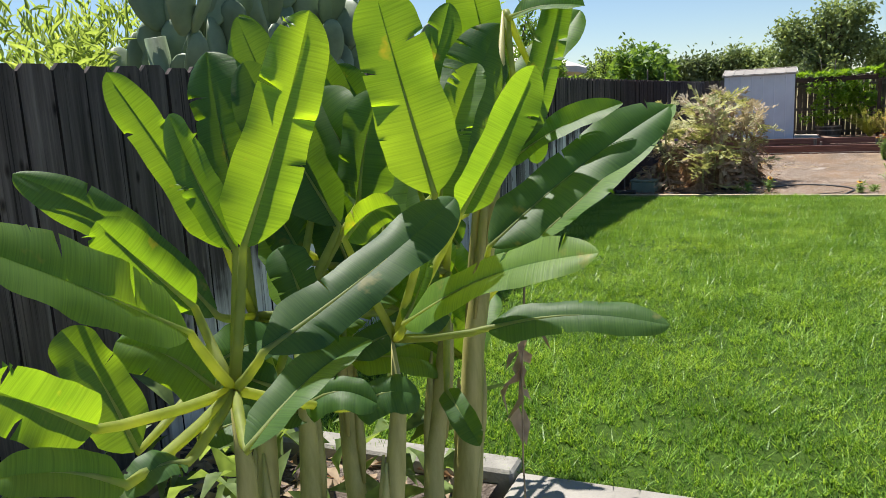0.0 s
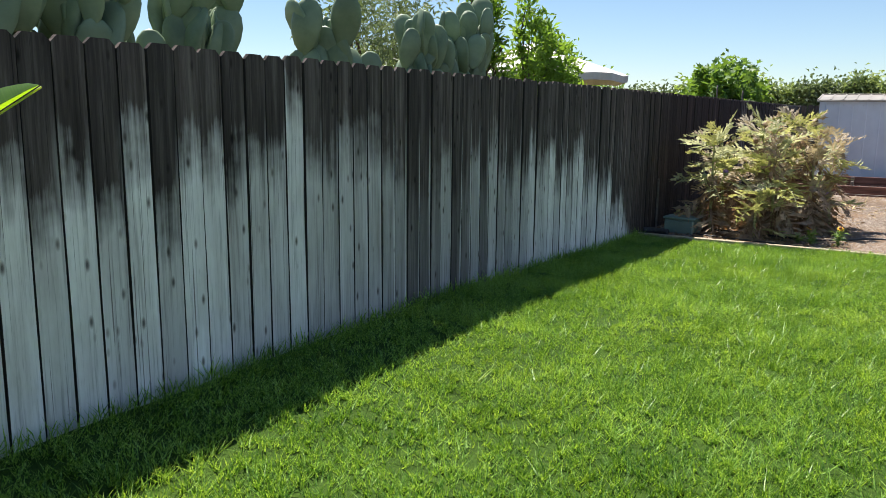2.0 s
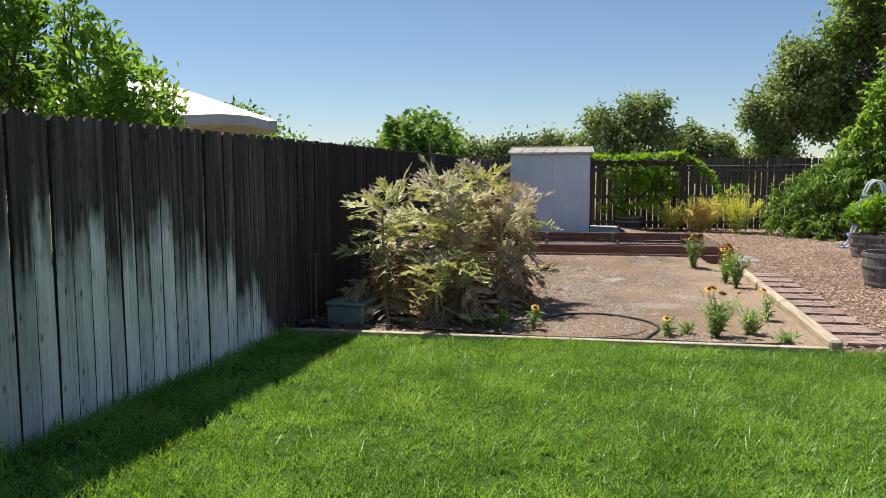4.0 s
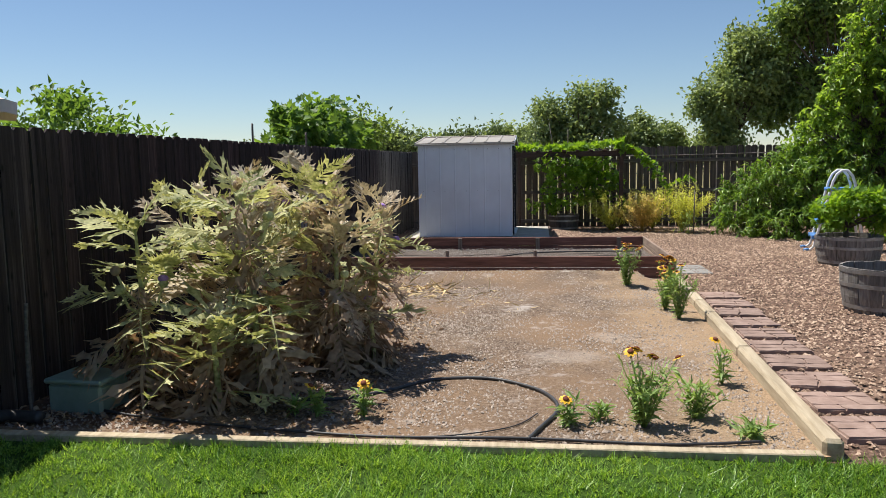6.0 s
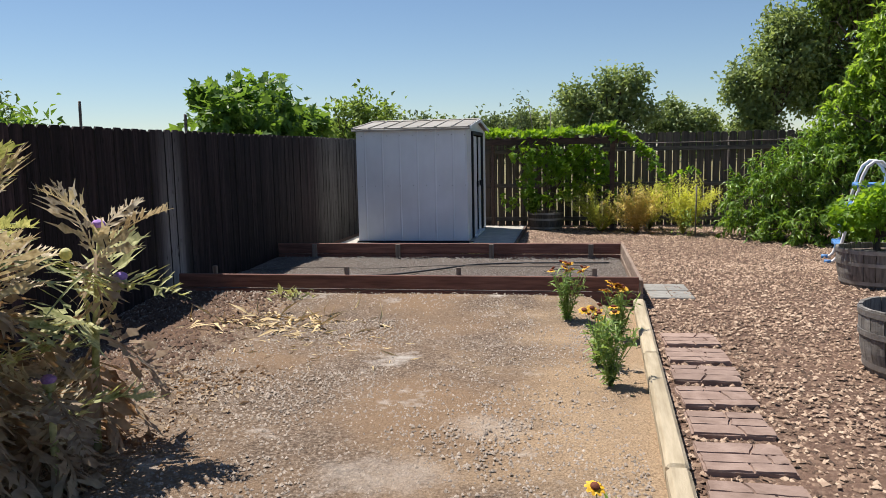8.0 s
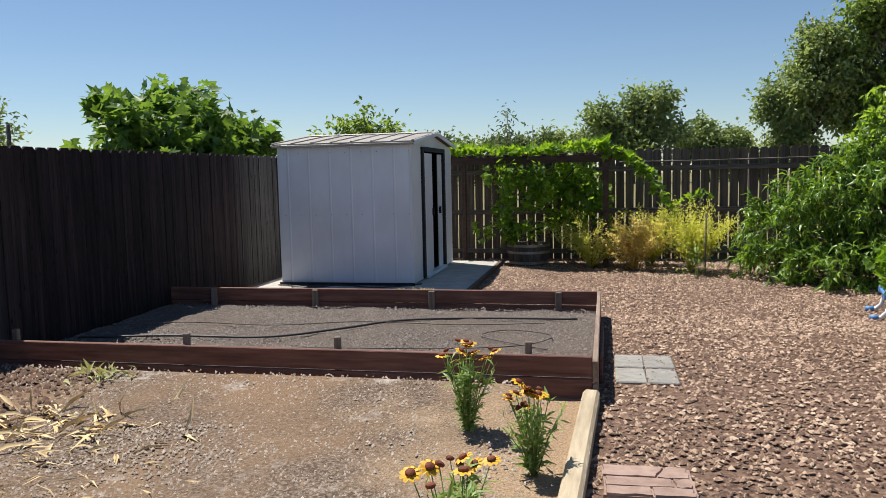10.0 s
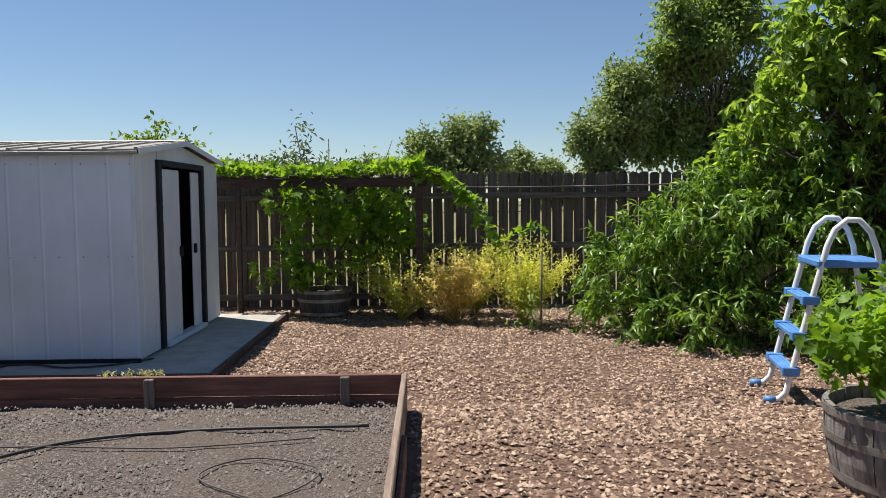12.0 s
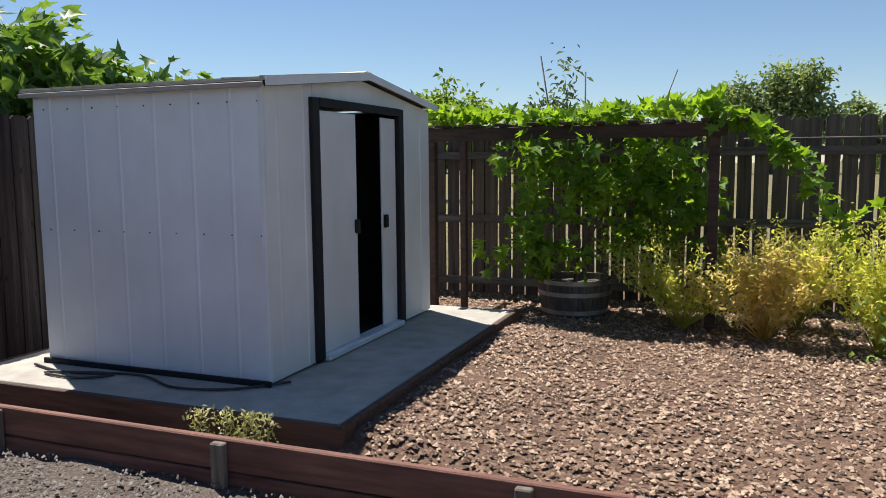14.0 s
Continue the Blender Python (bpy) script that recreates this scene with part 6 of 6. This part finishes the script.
tree("peach_tree", "leafy peach tree with pale green overhanging branches", "tree", (8.0, 24.4, -0.2), [(6.9, 24.6, 1.95, 0.5, 0.5, 0.4), (7.3, 24.4, 2.3, 0.6, 0.7, 0.5), (7.9, 24.0, 2.9, 0.8, 0.8, 0.6), (7.3, 24.0, 3.1, 0.45, 0.5, 0.4), (8.9, 23.4, 1.8, 1.1, 1.0, 1.2), (7.4, 24.6, 1.4, 0.7, 0.6, 0.6), (8.0, 23.9, 3.9, 0.7, 0.7, 0.6), (9.0, 23.8, 3.2, 1.0, 1.0, 1.0), (6.95, 24.2, 2.7, 0.25, 0.3, 0.25), (7.25, 23.9, 3.8, 0.3, 0.35, 0.3), (7.5, 23.9, 4.6, 0.5, 0.5, 0.5), (6.75, 24.7, 1.75, 0.5, 0.5, 0.45), (6.95, 24.4, 2.35, 0.45, 0.5, 0.5), (7.2, 24.2, 3.0, 0.5, 0.5, 0.5), (7.45, 24.1, 3.6, 0.5, 0.5, 0.5), (8.2, 23.6, 2.3, 0.7, 0.6, 0.7), (8.6, 23.8, 4.8, 0.9, 0.9, 0.7)], L_TREE, 22000, 0.125, 0.42, 0.095, 18, 0.3, 0.06, 92, inner=0.3, bend=0.3, plain=True, twig=0.36)
tree("peach_tree", "leafy peach tree behind the pool ladder", "tree", (9.4, 22.3, -0.2), [(8.9, 22.4, 1.2, 1.1, 1.1, 1.2), (9.6, 22.0, 2.8, 1.2, 1.2, 1.0), (10.6, 21.0, 1.8, 1.3, 1.3, 1.6), (8.3, 22.9, 0.9, 0.8, 0.7, 0.9), (9.0, 22.2, 3.6, 0.9, 0.9, 0.8)], L_TREE, 11000, 0.13, 0.38, 0.11, 18, 0.3, 0.08, 93, inner=0.4, plain=True, twig=0.36)

# ---- yellow bushes ----
def wispy(label, at, r, h, n, leaf, seed, size=0.048):
    g = np.random.default_rng(seed)
    ob = thing("yellow_bush", label, "bush", "dry bushes at the back fence", at)
    paths, pts, ways = [], [], []
    for k in range(38):
        a, out = g.uniform(0, 6.28), g.uniform(0.2, 1.0) * r
        e = np.array([math.cos(a) * out, math.sin(a) * out * 0.7, h * g.uniform(0.6, 1.0) * (1 - 0.25 * (out / r) ** 2)])
        mids = [np.zeros(3), e * np.array([0.45, 0.45, 0.55]) + g.normal(size=3) * 0.02, e]
        paths.append(([tuple(q) for q in mids], [0.006, 0.004, 0.002]))
        m = n // 38
        f = g.uniform(0.3, 1.0, (m, 1))
        base = np.where(f < 0.55, mids[1] * f / 0.55, mids[1] + (mids[2] - mids[1]) * (f - 0.55) / 0.45)
        pts.append(base + g.normal(size=(m, 3)) * 0.035)
        ways.append(g.normal(size=(m, 3)) + np.array([0, 0, 0.5]))
    part("stem", tubes("stem", paths, leaf, 4), ob)
    leaf_cloud("leaves", "", ob, np.concatenate(pts), np.concatenate(ways), size, 0.4, leaf, seed)
    return ob


wispy("yellow-green wispy bush going to seed", (4.2, 25.5, -0.18), 0.72, 1.12, 5200, L_YELLOW, 101)
wispy("tan drying wispy bush", (3.4, 25.75, -0.18), 0.72, 0.95, 4400, L_TAN, 102)
wispy("yellowing wispy bush with open stems", (2.75, 26.0, -0.18), 0.95, 1.0, 3600, L_YELLOW, 103, 0.045)
wispy("yellow-green leafy bush against the fence", (3.7, 26.4, -0.18), 0.75, 1.05, 3200, L_YELLOW, 104, 0.05)
stake = thing("garden_stake", "thin dark garden stake standing in mulch", "stake", at=(4.35, 25.0, -0.18))
part("stake", tubes("stake", [([(0, 0, -0.1), (0.01, 0, 0.92)], [0.012, 0.011])], M_RAIL, 6), stake)
rng = np.random.default_rng(105)
young = thing("staked_seedling", "young green plant tied beside a stake", "plant", at=(4.25, 25.05, -0.18))
n = 110
p = np.stack([rng.normal(size=n) * 0.12, rng.normal(size=n) * 0.1, rng.uniform(0.05, 0.5, n)], 1)
leaf_cloud("leaves", "", young, p, rng.normal(size=(n, 3)), 0.07, 0.4, L_FLOWER, 106)
part("stem", tubes("stem", [([(0, 0, -0.05), (0.02, 0, 0.5)], [0.006, 0.003])], L_FLOWER, 5), young)

# ---- grape vine ----
vine = thing("grape_vine", "grape vine with broad leaves over the arbour", "vine", at=(1.75, 26.25, 0.15))
rng = np.random.default_rng(111)
P, W = [], []


def vine_mass(n, lo, hi, out=(0, -0.5, 0.3)):
    P.append(rng.uniform(lo, hi, (n, 3)) - np.array([1.75, 26.25, 0.15]))
    W.append(rng.normal(size=(n, 3)) * 0.7 + np.array(out))


for k in range(26):
    x = rng.uniform(0.1, 3.1)
    z = 1.60 + 0.03 * math.sin(x * 3.1) + rng.uniform(0, 0.05) + (0.06 if x > 2.6 else 0)
    vine_mass(36, (x - 0.2, 26.0, z + 0.04), (x + 0.2, 27.1, z + 0.13), (0, -0.3, 0.7))
for k in range(20):
    x = rng.uniform(1.0, 2.2)
    z = rng.uniform(0.35, 1.45)
    vine_mass(30, (x - 0.14, 25.85, z - 0.16), (x + 0.14, 26.25, z + 0.16), (0, -0.7, -0.3))
for k in range(30):
    x = rng.uniform(1.9, 2.95)
    z = rng.uniform(0.50, 1.48)
    vine_mass(26, (x - 0.15, 26.3, z - 0.15), (x + 0.15, 26.9, z + 0.15), (0, -0.7, -0.3))
for k in range(13):
    f = k / 12
    x, z = 3.0 + 0.95 * f ** 0.8, 1.66 - 0.92 * f ** 1.5
    vine_mass(int(20 - 12 * f), (x - 0.09, 25.95, z - 0.07), (x + 0.09, 26.2, z + 0.09), (0.3, -0.6, 0))
vine_mass(34, (2.80, 25.95, 1.66), (3.0, 26.15, 1.84), (0, 0, 1))
for k in range(6):
    vine_mass(4, (3.95 + 0.1 * k, 26.0, 0.80 + 0.02 * k), (4.05 + 0.1 * k, 26.15, 0.9 + 0.02 * k), (0.3, -0.6, 0.2))
leaf_cloud("leaves", "", vine, np.concatenate(P), np.concatenate(W), 0.125, 1.0, L_VINE, 112, 0.2, True)
part("stem", tubes("stem", [([(0, 0, 0), (0.05, -0.05, 0.4), (-0.1, -0.1, 0.9), (0.1, -0.12, 1.45)], [0.02, 0.018, 0.014, 0.01]), ([(0.05, -0.05, 0.3), (0.4, 0.1, 0.9), (0.9, 0.1, 1.45)], [0.012, 0.01, 0.008]), ([(1.2, -0.15, 1.5), (1.7, -0.2, 1.4), (2.1, -0.2, 0.95), (2.35, -0.18, 0.70)], [0.008, 0.007, 0.006, 0.003])], M_BARK, 6), vine)
rods = thing("reed_canes", "thin dark canes standing up above the vine", "cane")
part("cane", tubes("cane", [([(1.50, 26.4, 0.2), (1.47, 26.4, 1.7), (1.37, 26.4, 2.30)], 0.008), ([(1.80, 26.4, 0.2), (1.80, 26.4, 2.13)], 0.008), ([(2.40, 26.5, 0.5), (2.45, 26.5, 1.65), (2.62, 26.5, 2.12)], 0.005)], M_RAIL, 5), rods)
tree("shoot_shrub", "thin feathery shrub showing above the back fence", "shrub", (0.9, 29.0, -0.2), [(0.75, 29, 1.8, 0.45, 0.3, 0.35), (1.05, 29, 2.3, 0.10, 0.1, 0.40)], L_OLIVE, 700, 0.10, 0.35, 0.09, 26, 0.0, 0.02, 113)

# ---- vine bush in the barrel ----
tree("potted_vine", "bright green leafy vine bush growing in a barrel", "bush", (5.59, 20.24, 0.22), [(5.36, 20.22, 0.60, 0.27, 0.30, 0.20), (5.81, 20.22, 0.66, 0.34, 0.36, 0.22), (5.59, 20.12, 0.78, 0.26, 0.30, 0.12), (6.11, 20.22, 0.53, 0.25, 0.3, 0.22)], L_VINE, 1500, 0.095, 0.85, 0.06, 34, 0.1, 0.035, 121, bend=0.15, plain=False, lobed=True)

# ---- pool ladder ----
ladder = thing("pool_ladder", "white tubular pool ladder with blue plastic steps", "ladder", at=(5.645, 22.15, -0.18), turn=-12.8)
for s in (-0.27, 0.27):
    front = [(0.0, s, 0.025), (0.06, s, 0.03), (0.11, s, 0.08), (0.15, s, 0.24), (0.21, s, 0.50), (0.275, s, 0.77), (0.337, s, 1.02), (0.37, s, 1.16), (0.42, s, 1.28), (0.50, s, 1.35), (0.58, s, 1.345), (0.655, s, 1.26), (0.70, s, 1.13), (0.74, s, 0.85), (0.86, s, 0.02)]
    part("rail", tubes("rail", [(front, 0.022)], M_ALU, 10), ladder)
    part("foot", tubes("foot", [([(-0.04, s, 0.024), (0.04, s, 0.026)], 0.028)], M_BLUE, 10), ladder)


def step_mesh():
    """A moulded tread with a deeper clamp round each rail and two ribs along its top."""
    v, f = [], []
    for lo, hi in (((-0.065, -0.22, -0.012), (0.045, 0.22, 0.022)), ((-0.07, -0.30, -0.032), (0.05, -0.215, 0.034)), ((-0.07, 0.215, -0.032), (0.05, 0.30, 0.034)), ((-0.045, -0.20, 0.0225), (-0.03, 0.20, 0.028)), ((0.005, -0.20, 0.0225), (0.02, 0.20, 0.028))):
        me = box_mesh("piece", lo, hi, M_BLUE, 0.006)
        f += [tuple(len(v) + k for k in q.vertices) for q in me.polygons]
        v += [tuple(q.co) for q in me.vertices]
        bpy.data.meshes.remove(me)
    return mesh("step", v, f, M_BLUE)


for x, z in ((0.15, 0.24), (0.21, 0.50), (0.275, 0.765)):
    part("step", step_mesh(), ladder, pose(x, 0, z))
part("platform", box_mesh("platform", (0.30, -0.29, 1.005), (0.755, 0.29, 1.06), M_BLUE, 0.012), ladder)


# ---- flowering plants ----
def flower_meshes():
    v, f = [], []
    for k in range(9):
        a = 2 * math.pi * k / 9
        c, s = math.cos(a), math.sin(a)
        i = len(v)
        for u, w, z in ((0.010, -0.005, 0), (0.010, 0.005, 0), (0.028, 0.011, 0.001), (0.040, 0.005, -0.005), (0.040, -0.005, -0.005), (0.028, -0.011, 0.001)):
            v.append((c * u - s * w, s * u + c * w, z))
        f.append(tuple(range(i, i + 6)))
    return mesh("petals", v, f, M_PETAL), bud_mesh("heart", 0.019, 0.011, M_HEART)


PETALS, HEART = flower_meshes()


def blanket_flower(at, h, spread, stems, heads, seed, leaves=12):
    r = random.Random(seed)
    g = np.random.default_rng(seed)
    ob = thing("blanket_flower", "green flowering plant with yellow and rust daisies", "flower", "wild daisies in the dirt bed", at)
    paths, pts = [], []
    for k in range(stems):
        a, o = r.uniform(0, 6.28), r.uniform(0.1, 1) * spread
        e = Vector((math.cos(a) * o, math.sin(a) * o, h * r.uniform(0.55, 0.85)))
        flower = k < heads
        if flower:
            e.z = h * r.uniform(0.8, 1.0)
        m = Vector((e.x * 0.45, e.y * 0.45, e.z * 0.55))
        paths.append(([(0, 0, -0.02), m, e], [0.004, 0.003, 0.002]))
        if flower:
            tilt = pose(*e, r.uniform(-40, 10), r.uniform(-30, 30), r.uniform(0, 360))
            if r.random() < 0.75:
                part("petals", PETALS, ob, tilt)
            part("heart", HEART, ob, tilt @ pose(0, 0, 0.005))
        for q in range(leaves):
            f = r.uniform(0.05, 0.75 if flower else 1.0)
            pts.append(np.array(m * (f / 0.5) if f < 0.5 else m + (e - m) * ((f - 0.5) / 0.5)))
    part("stem", tubes("stem", paths, L_FLOWER, 5), ob)
    p = np.array(pts) + g.normal(size=(len(pts), 3)) * 0.006
    w = g.normal(size=p.shape) * np.array([1, 1, 0.5]) + np.array([0, 0, 0.75])
    leaf_cloud("leaves", "", ob, p, w, 0.085, 0.2, L_FLOWER, seed)
    return ob


for k, a in enumerate(((1.72, 12.85, 0.48, 0.24, 30, 6), (2.05, 13.0, 0.30, 0.18, 18, 0), (2.48, 16.05, 0.55, 0.18, 24, 6), (2.37, 13.75, 0.34, 0.10, 7, 1), (2.18, 17.9, 0.58, 0.19, 26, 12), (1.29, 12.85, 0.20, 0.08, 7, 1), (-0.27, 12.9, 0.22, 0.06, 6, 1), (0.03, 12.9, 0.25, 0.06, 6, 2), (2.62, 17.35, 0.48, 0.17, 24, 13), (2.42, 16.5, 0.42, 0.15, 18, 6), (1.46, 12.95, 0.13, 0.07, 5, 0), (-0.42, 12.95, 0.12, 0.05, 4, 0), (2.3, 12.7, 0.10, 0.16, 8, 0))):
    blanket_flower((a[0], a[1], -0.17), a[2], a[3], a[4], a[5], 130 + k)
weeds = thing("weeds", "small pale green weeds between bed and slab", "weeds", kind="stuff")
n = 620
spot = rng.uniform(0.55, 1.02, 34)[rng.integers(0, 34, n)]
p = np.stack([spot + rng.normal(size=n) * 0.010, 22.25 + rng.normal(size=n) * 0.03, rng.uniform(-0.17, 0.035, n)], 1)
leaf_cloud("leaves", "", weeds, p, rng.normal(size=(n, 3)) * 0.7 + np.array([0, 0, 0.6]), 0.030, 0.45, L_TUFT, 150)
n = 90
p = np.stack([-0.62 + rng.normal(size=n) * 0.14, 18.5 + rng.normal(size=n) * 0.07, rng.uniform(-0.17, -0.02, n)], 1)
leaf_cloud("leaves", "", weeds, p, rng.normal(size=(n, 3)) * 0.8 + np.array([0, 0, 0.6]), 0.11, 0.3, L_CARDOON, 151)


# ---- hoses and pipes ----
def hose(name, label, points, r, material=M_HOSE, category="hose"):
    pts = [Vector(p) for p in points]
    fine = []
    for k in range(len(pts) - 1):
        p0, p1, p2, p3 = pts[max(k - 1, 0)], pts[k], pts[k + 1], pts[min(k + 2, len(pts) - 1)]
        for q in range(8):
            u = q / 8
            fine.append(0.5 * ((2 * p1) + (p2 - p0) * u + (2 * p0 - 5 * p1 + 4 * p2 - p3) * u * u + (3 * p1 - p0 - 3 * p2 + p3) * u ** 3))
    fine.append(pts[-1])
    ob = new(name, tubes(name, [(fine, r)], material, 8))
    return tagged(ob, label, category)


HZ = -0.145
hose("garden_hose", "black garden hose curled over bare dirt", [(1.05, 12.55, HZ), (1.12, 12.75, HZ), (1.22, 13.05, HZ), (1.2, 13.3, HZ), (1.06, 13.55, HZ), (0.75, 13.76, HZ), (0.35, 13.70, HZ), (0.08, 13.42, HZ), (-0.26, 13.2, HZ), (-0.75, 13.2, HZ + 0.01), (-1.5, 13.3, HZ + 0.01)], 0.013)
hose("drip_line", "thin black drip line along the lawn edging", [(-2.15, 13.1, HZ), (-1.46, 12.80, HZ), (-0.54, 12.62, HZ), (0.2, 12.53, HZ), (1.01, 12.56, HZ), (1.78, 12.52, HZ), (2.31, 12.6, HZ)], 0.009)
hose("drip_line", "thin black drip line curled on the dirt", [(0.25, 12.52, HZ), (0.62, 12.58, HZ), (0.95, 12.75, HZ), (1.1, 13.0, HZ)], 0.004)
SZL = -0.068
hose("soaker_hose", "dark soaker hose lying across the bed soil", [(-1.8, 19.75, SZL), (-1.0, 19.92, SZL), (-0.04, 19.97, SZL), (0.52, 20.4, SZL), (0.98, 20.85, SZL), (1.69, 21.04, SZL), (2.7, 21.08, SZL)], 0.011)
hose("soaker_hose", "thin grey drip tube curled on the bed soil", [(-1.6, 19.45, SZL), (-0.4, 19.5, SZL), (0.8, 19.62, SZL), (1.7, 19.7, SZL), (2.3, 19.9, SZL), (2.5, 20.3, SZL), (2.1, 20.5, SZL), (1.9, 20.2, SZL), (2.5, 19.75, SZL)], 0.005, M_RAIL)
hose("soaker_hose", "thin black drip tube curled on the bed soil", [(-1.9, 20.3, SZL), (-1.2, 20.55, SZL), (-0.2, 20.5, SZL), (0.6, 20.75, SZL), (1.6, 20.7, SZL), (2.4, 20.85, SZL)], 0.005, M_RAIL)
hose("riser_pipe", "upright grey water pipe beside the fence", [(-2.17, 12.86, -0.25), (-2.17, 12.86, 0.2), (-2.18, 12.9, 0.55)], 0.012, M_RAIL, "pipe")
hose("drain_pipe", "short black corrugated pipe by the fence", [(-2.27, 12.62, -0.12), (-2.18, 12.66, -0.12), (-1.95, 12.64, -0.12)], 0.04, M_HOSE, "pipe")
hose("cable", "black cable lying along the shed base", [(SX0, 22.74, SLAB + 0.012), (-0.8, 22.66, SLAB + 0.012), (-0.45, 22.72, SLAB + 0.012), (-0.6, 22.58, SLAB + 0.012), (-0.9, 22.62, SLAB + 0.012), (-0.3, 22.76, SLAB + 0.012), (0.1, 22.62, SLAB + 0.012), (0.45, 22.70, SLAB + 0.012), (0.7, 22.95, SLAB + 0.012)], 0.008, category="cable")
hose("top_cable", "pale pipe along the upper back fence rail", [(3.2, 27.24, 1.50), (5.0, 27.24, 1.50), (8.0, 27.24, 1.54), (11.0, 27.24, 1.56)], 0.012, M_RAIL, "pipe")
hose("grey_pole", "thin grey pole rising behind the fence", [(-2.35, 19.7, -0.2), (-2.35, 19.7, 0.9), (-2.34, 19.7, 1.90)], 0.018, M_RAIL, "pole")
hose("grey_pole", "thin grey pole rising behind the fence", [(-2.5, 17.9, -0.2), (-2.5, 17.9, 0.9), (-2.5, 17.92, 1.95)], 0.014, M_RAIL, "pole")
stone = new("flat_stone", bud_mesh("flat_stone", 0.15, 0.05, M_STONE))
stone.matrix_basis = pose(2.58, 19.22, -0.075)
tagged(stone, "pale flat round stone lying on bed soil", "stone")


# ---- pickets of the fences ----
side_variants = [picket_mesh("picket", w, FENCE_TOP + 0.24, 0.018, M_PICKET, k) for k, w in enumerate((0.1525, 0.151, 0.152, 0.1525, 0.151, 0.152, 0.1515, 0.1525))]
y = -3.5
k = 0
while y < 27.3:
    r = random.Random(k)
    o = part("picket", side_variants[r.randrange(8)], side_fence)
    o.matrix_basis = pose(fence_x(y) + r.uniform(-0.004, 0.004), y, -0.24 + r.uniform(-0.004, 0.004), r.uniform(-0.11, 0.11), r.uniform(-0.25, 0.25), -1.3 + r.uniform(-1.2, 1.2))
    y += 0.1525 + r.uniform(-0.0005, 0.0008)
    k += 1
back_variants = [picket_mesh("picket", 0.140, 1.93, 0.018, M_BACKPICKET, 40 + k) for k in range(4)]
x = 0.0
while x < 13.4:
    r = random.Random(1000 + k)
    o = part("picket", back_variants[r.randrange(4)], back_fence)
    o.matrix_basis = pose(x, -0.025 + r.uniform(-0.003, 0.003), -0.22 + r.uniform(-0.015, 0.015), r.uniform(-0.4, 0.4), r.uniform(-0.4, 0.4), -90 + r.uniform(-1.5, 1.5))
    x += 0.152 + r.uniform(0, 0.006)
    k += 1
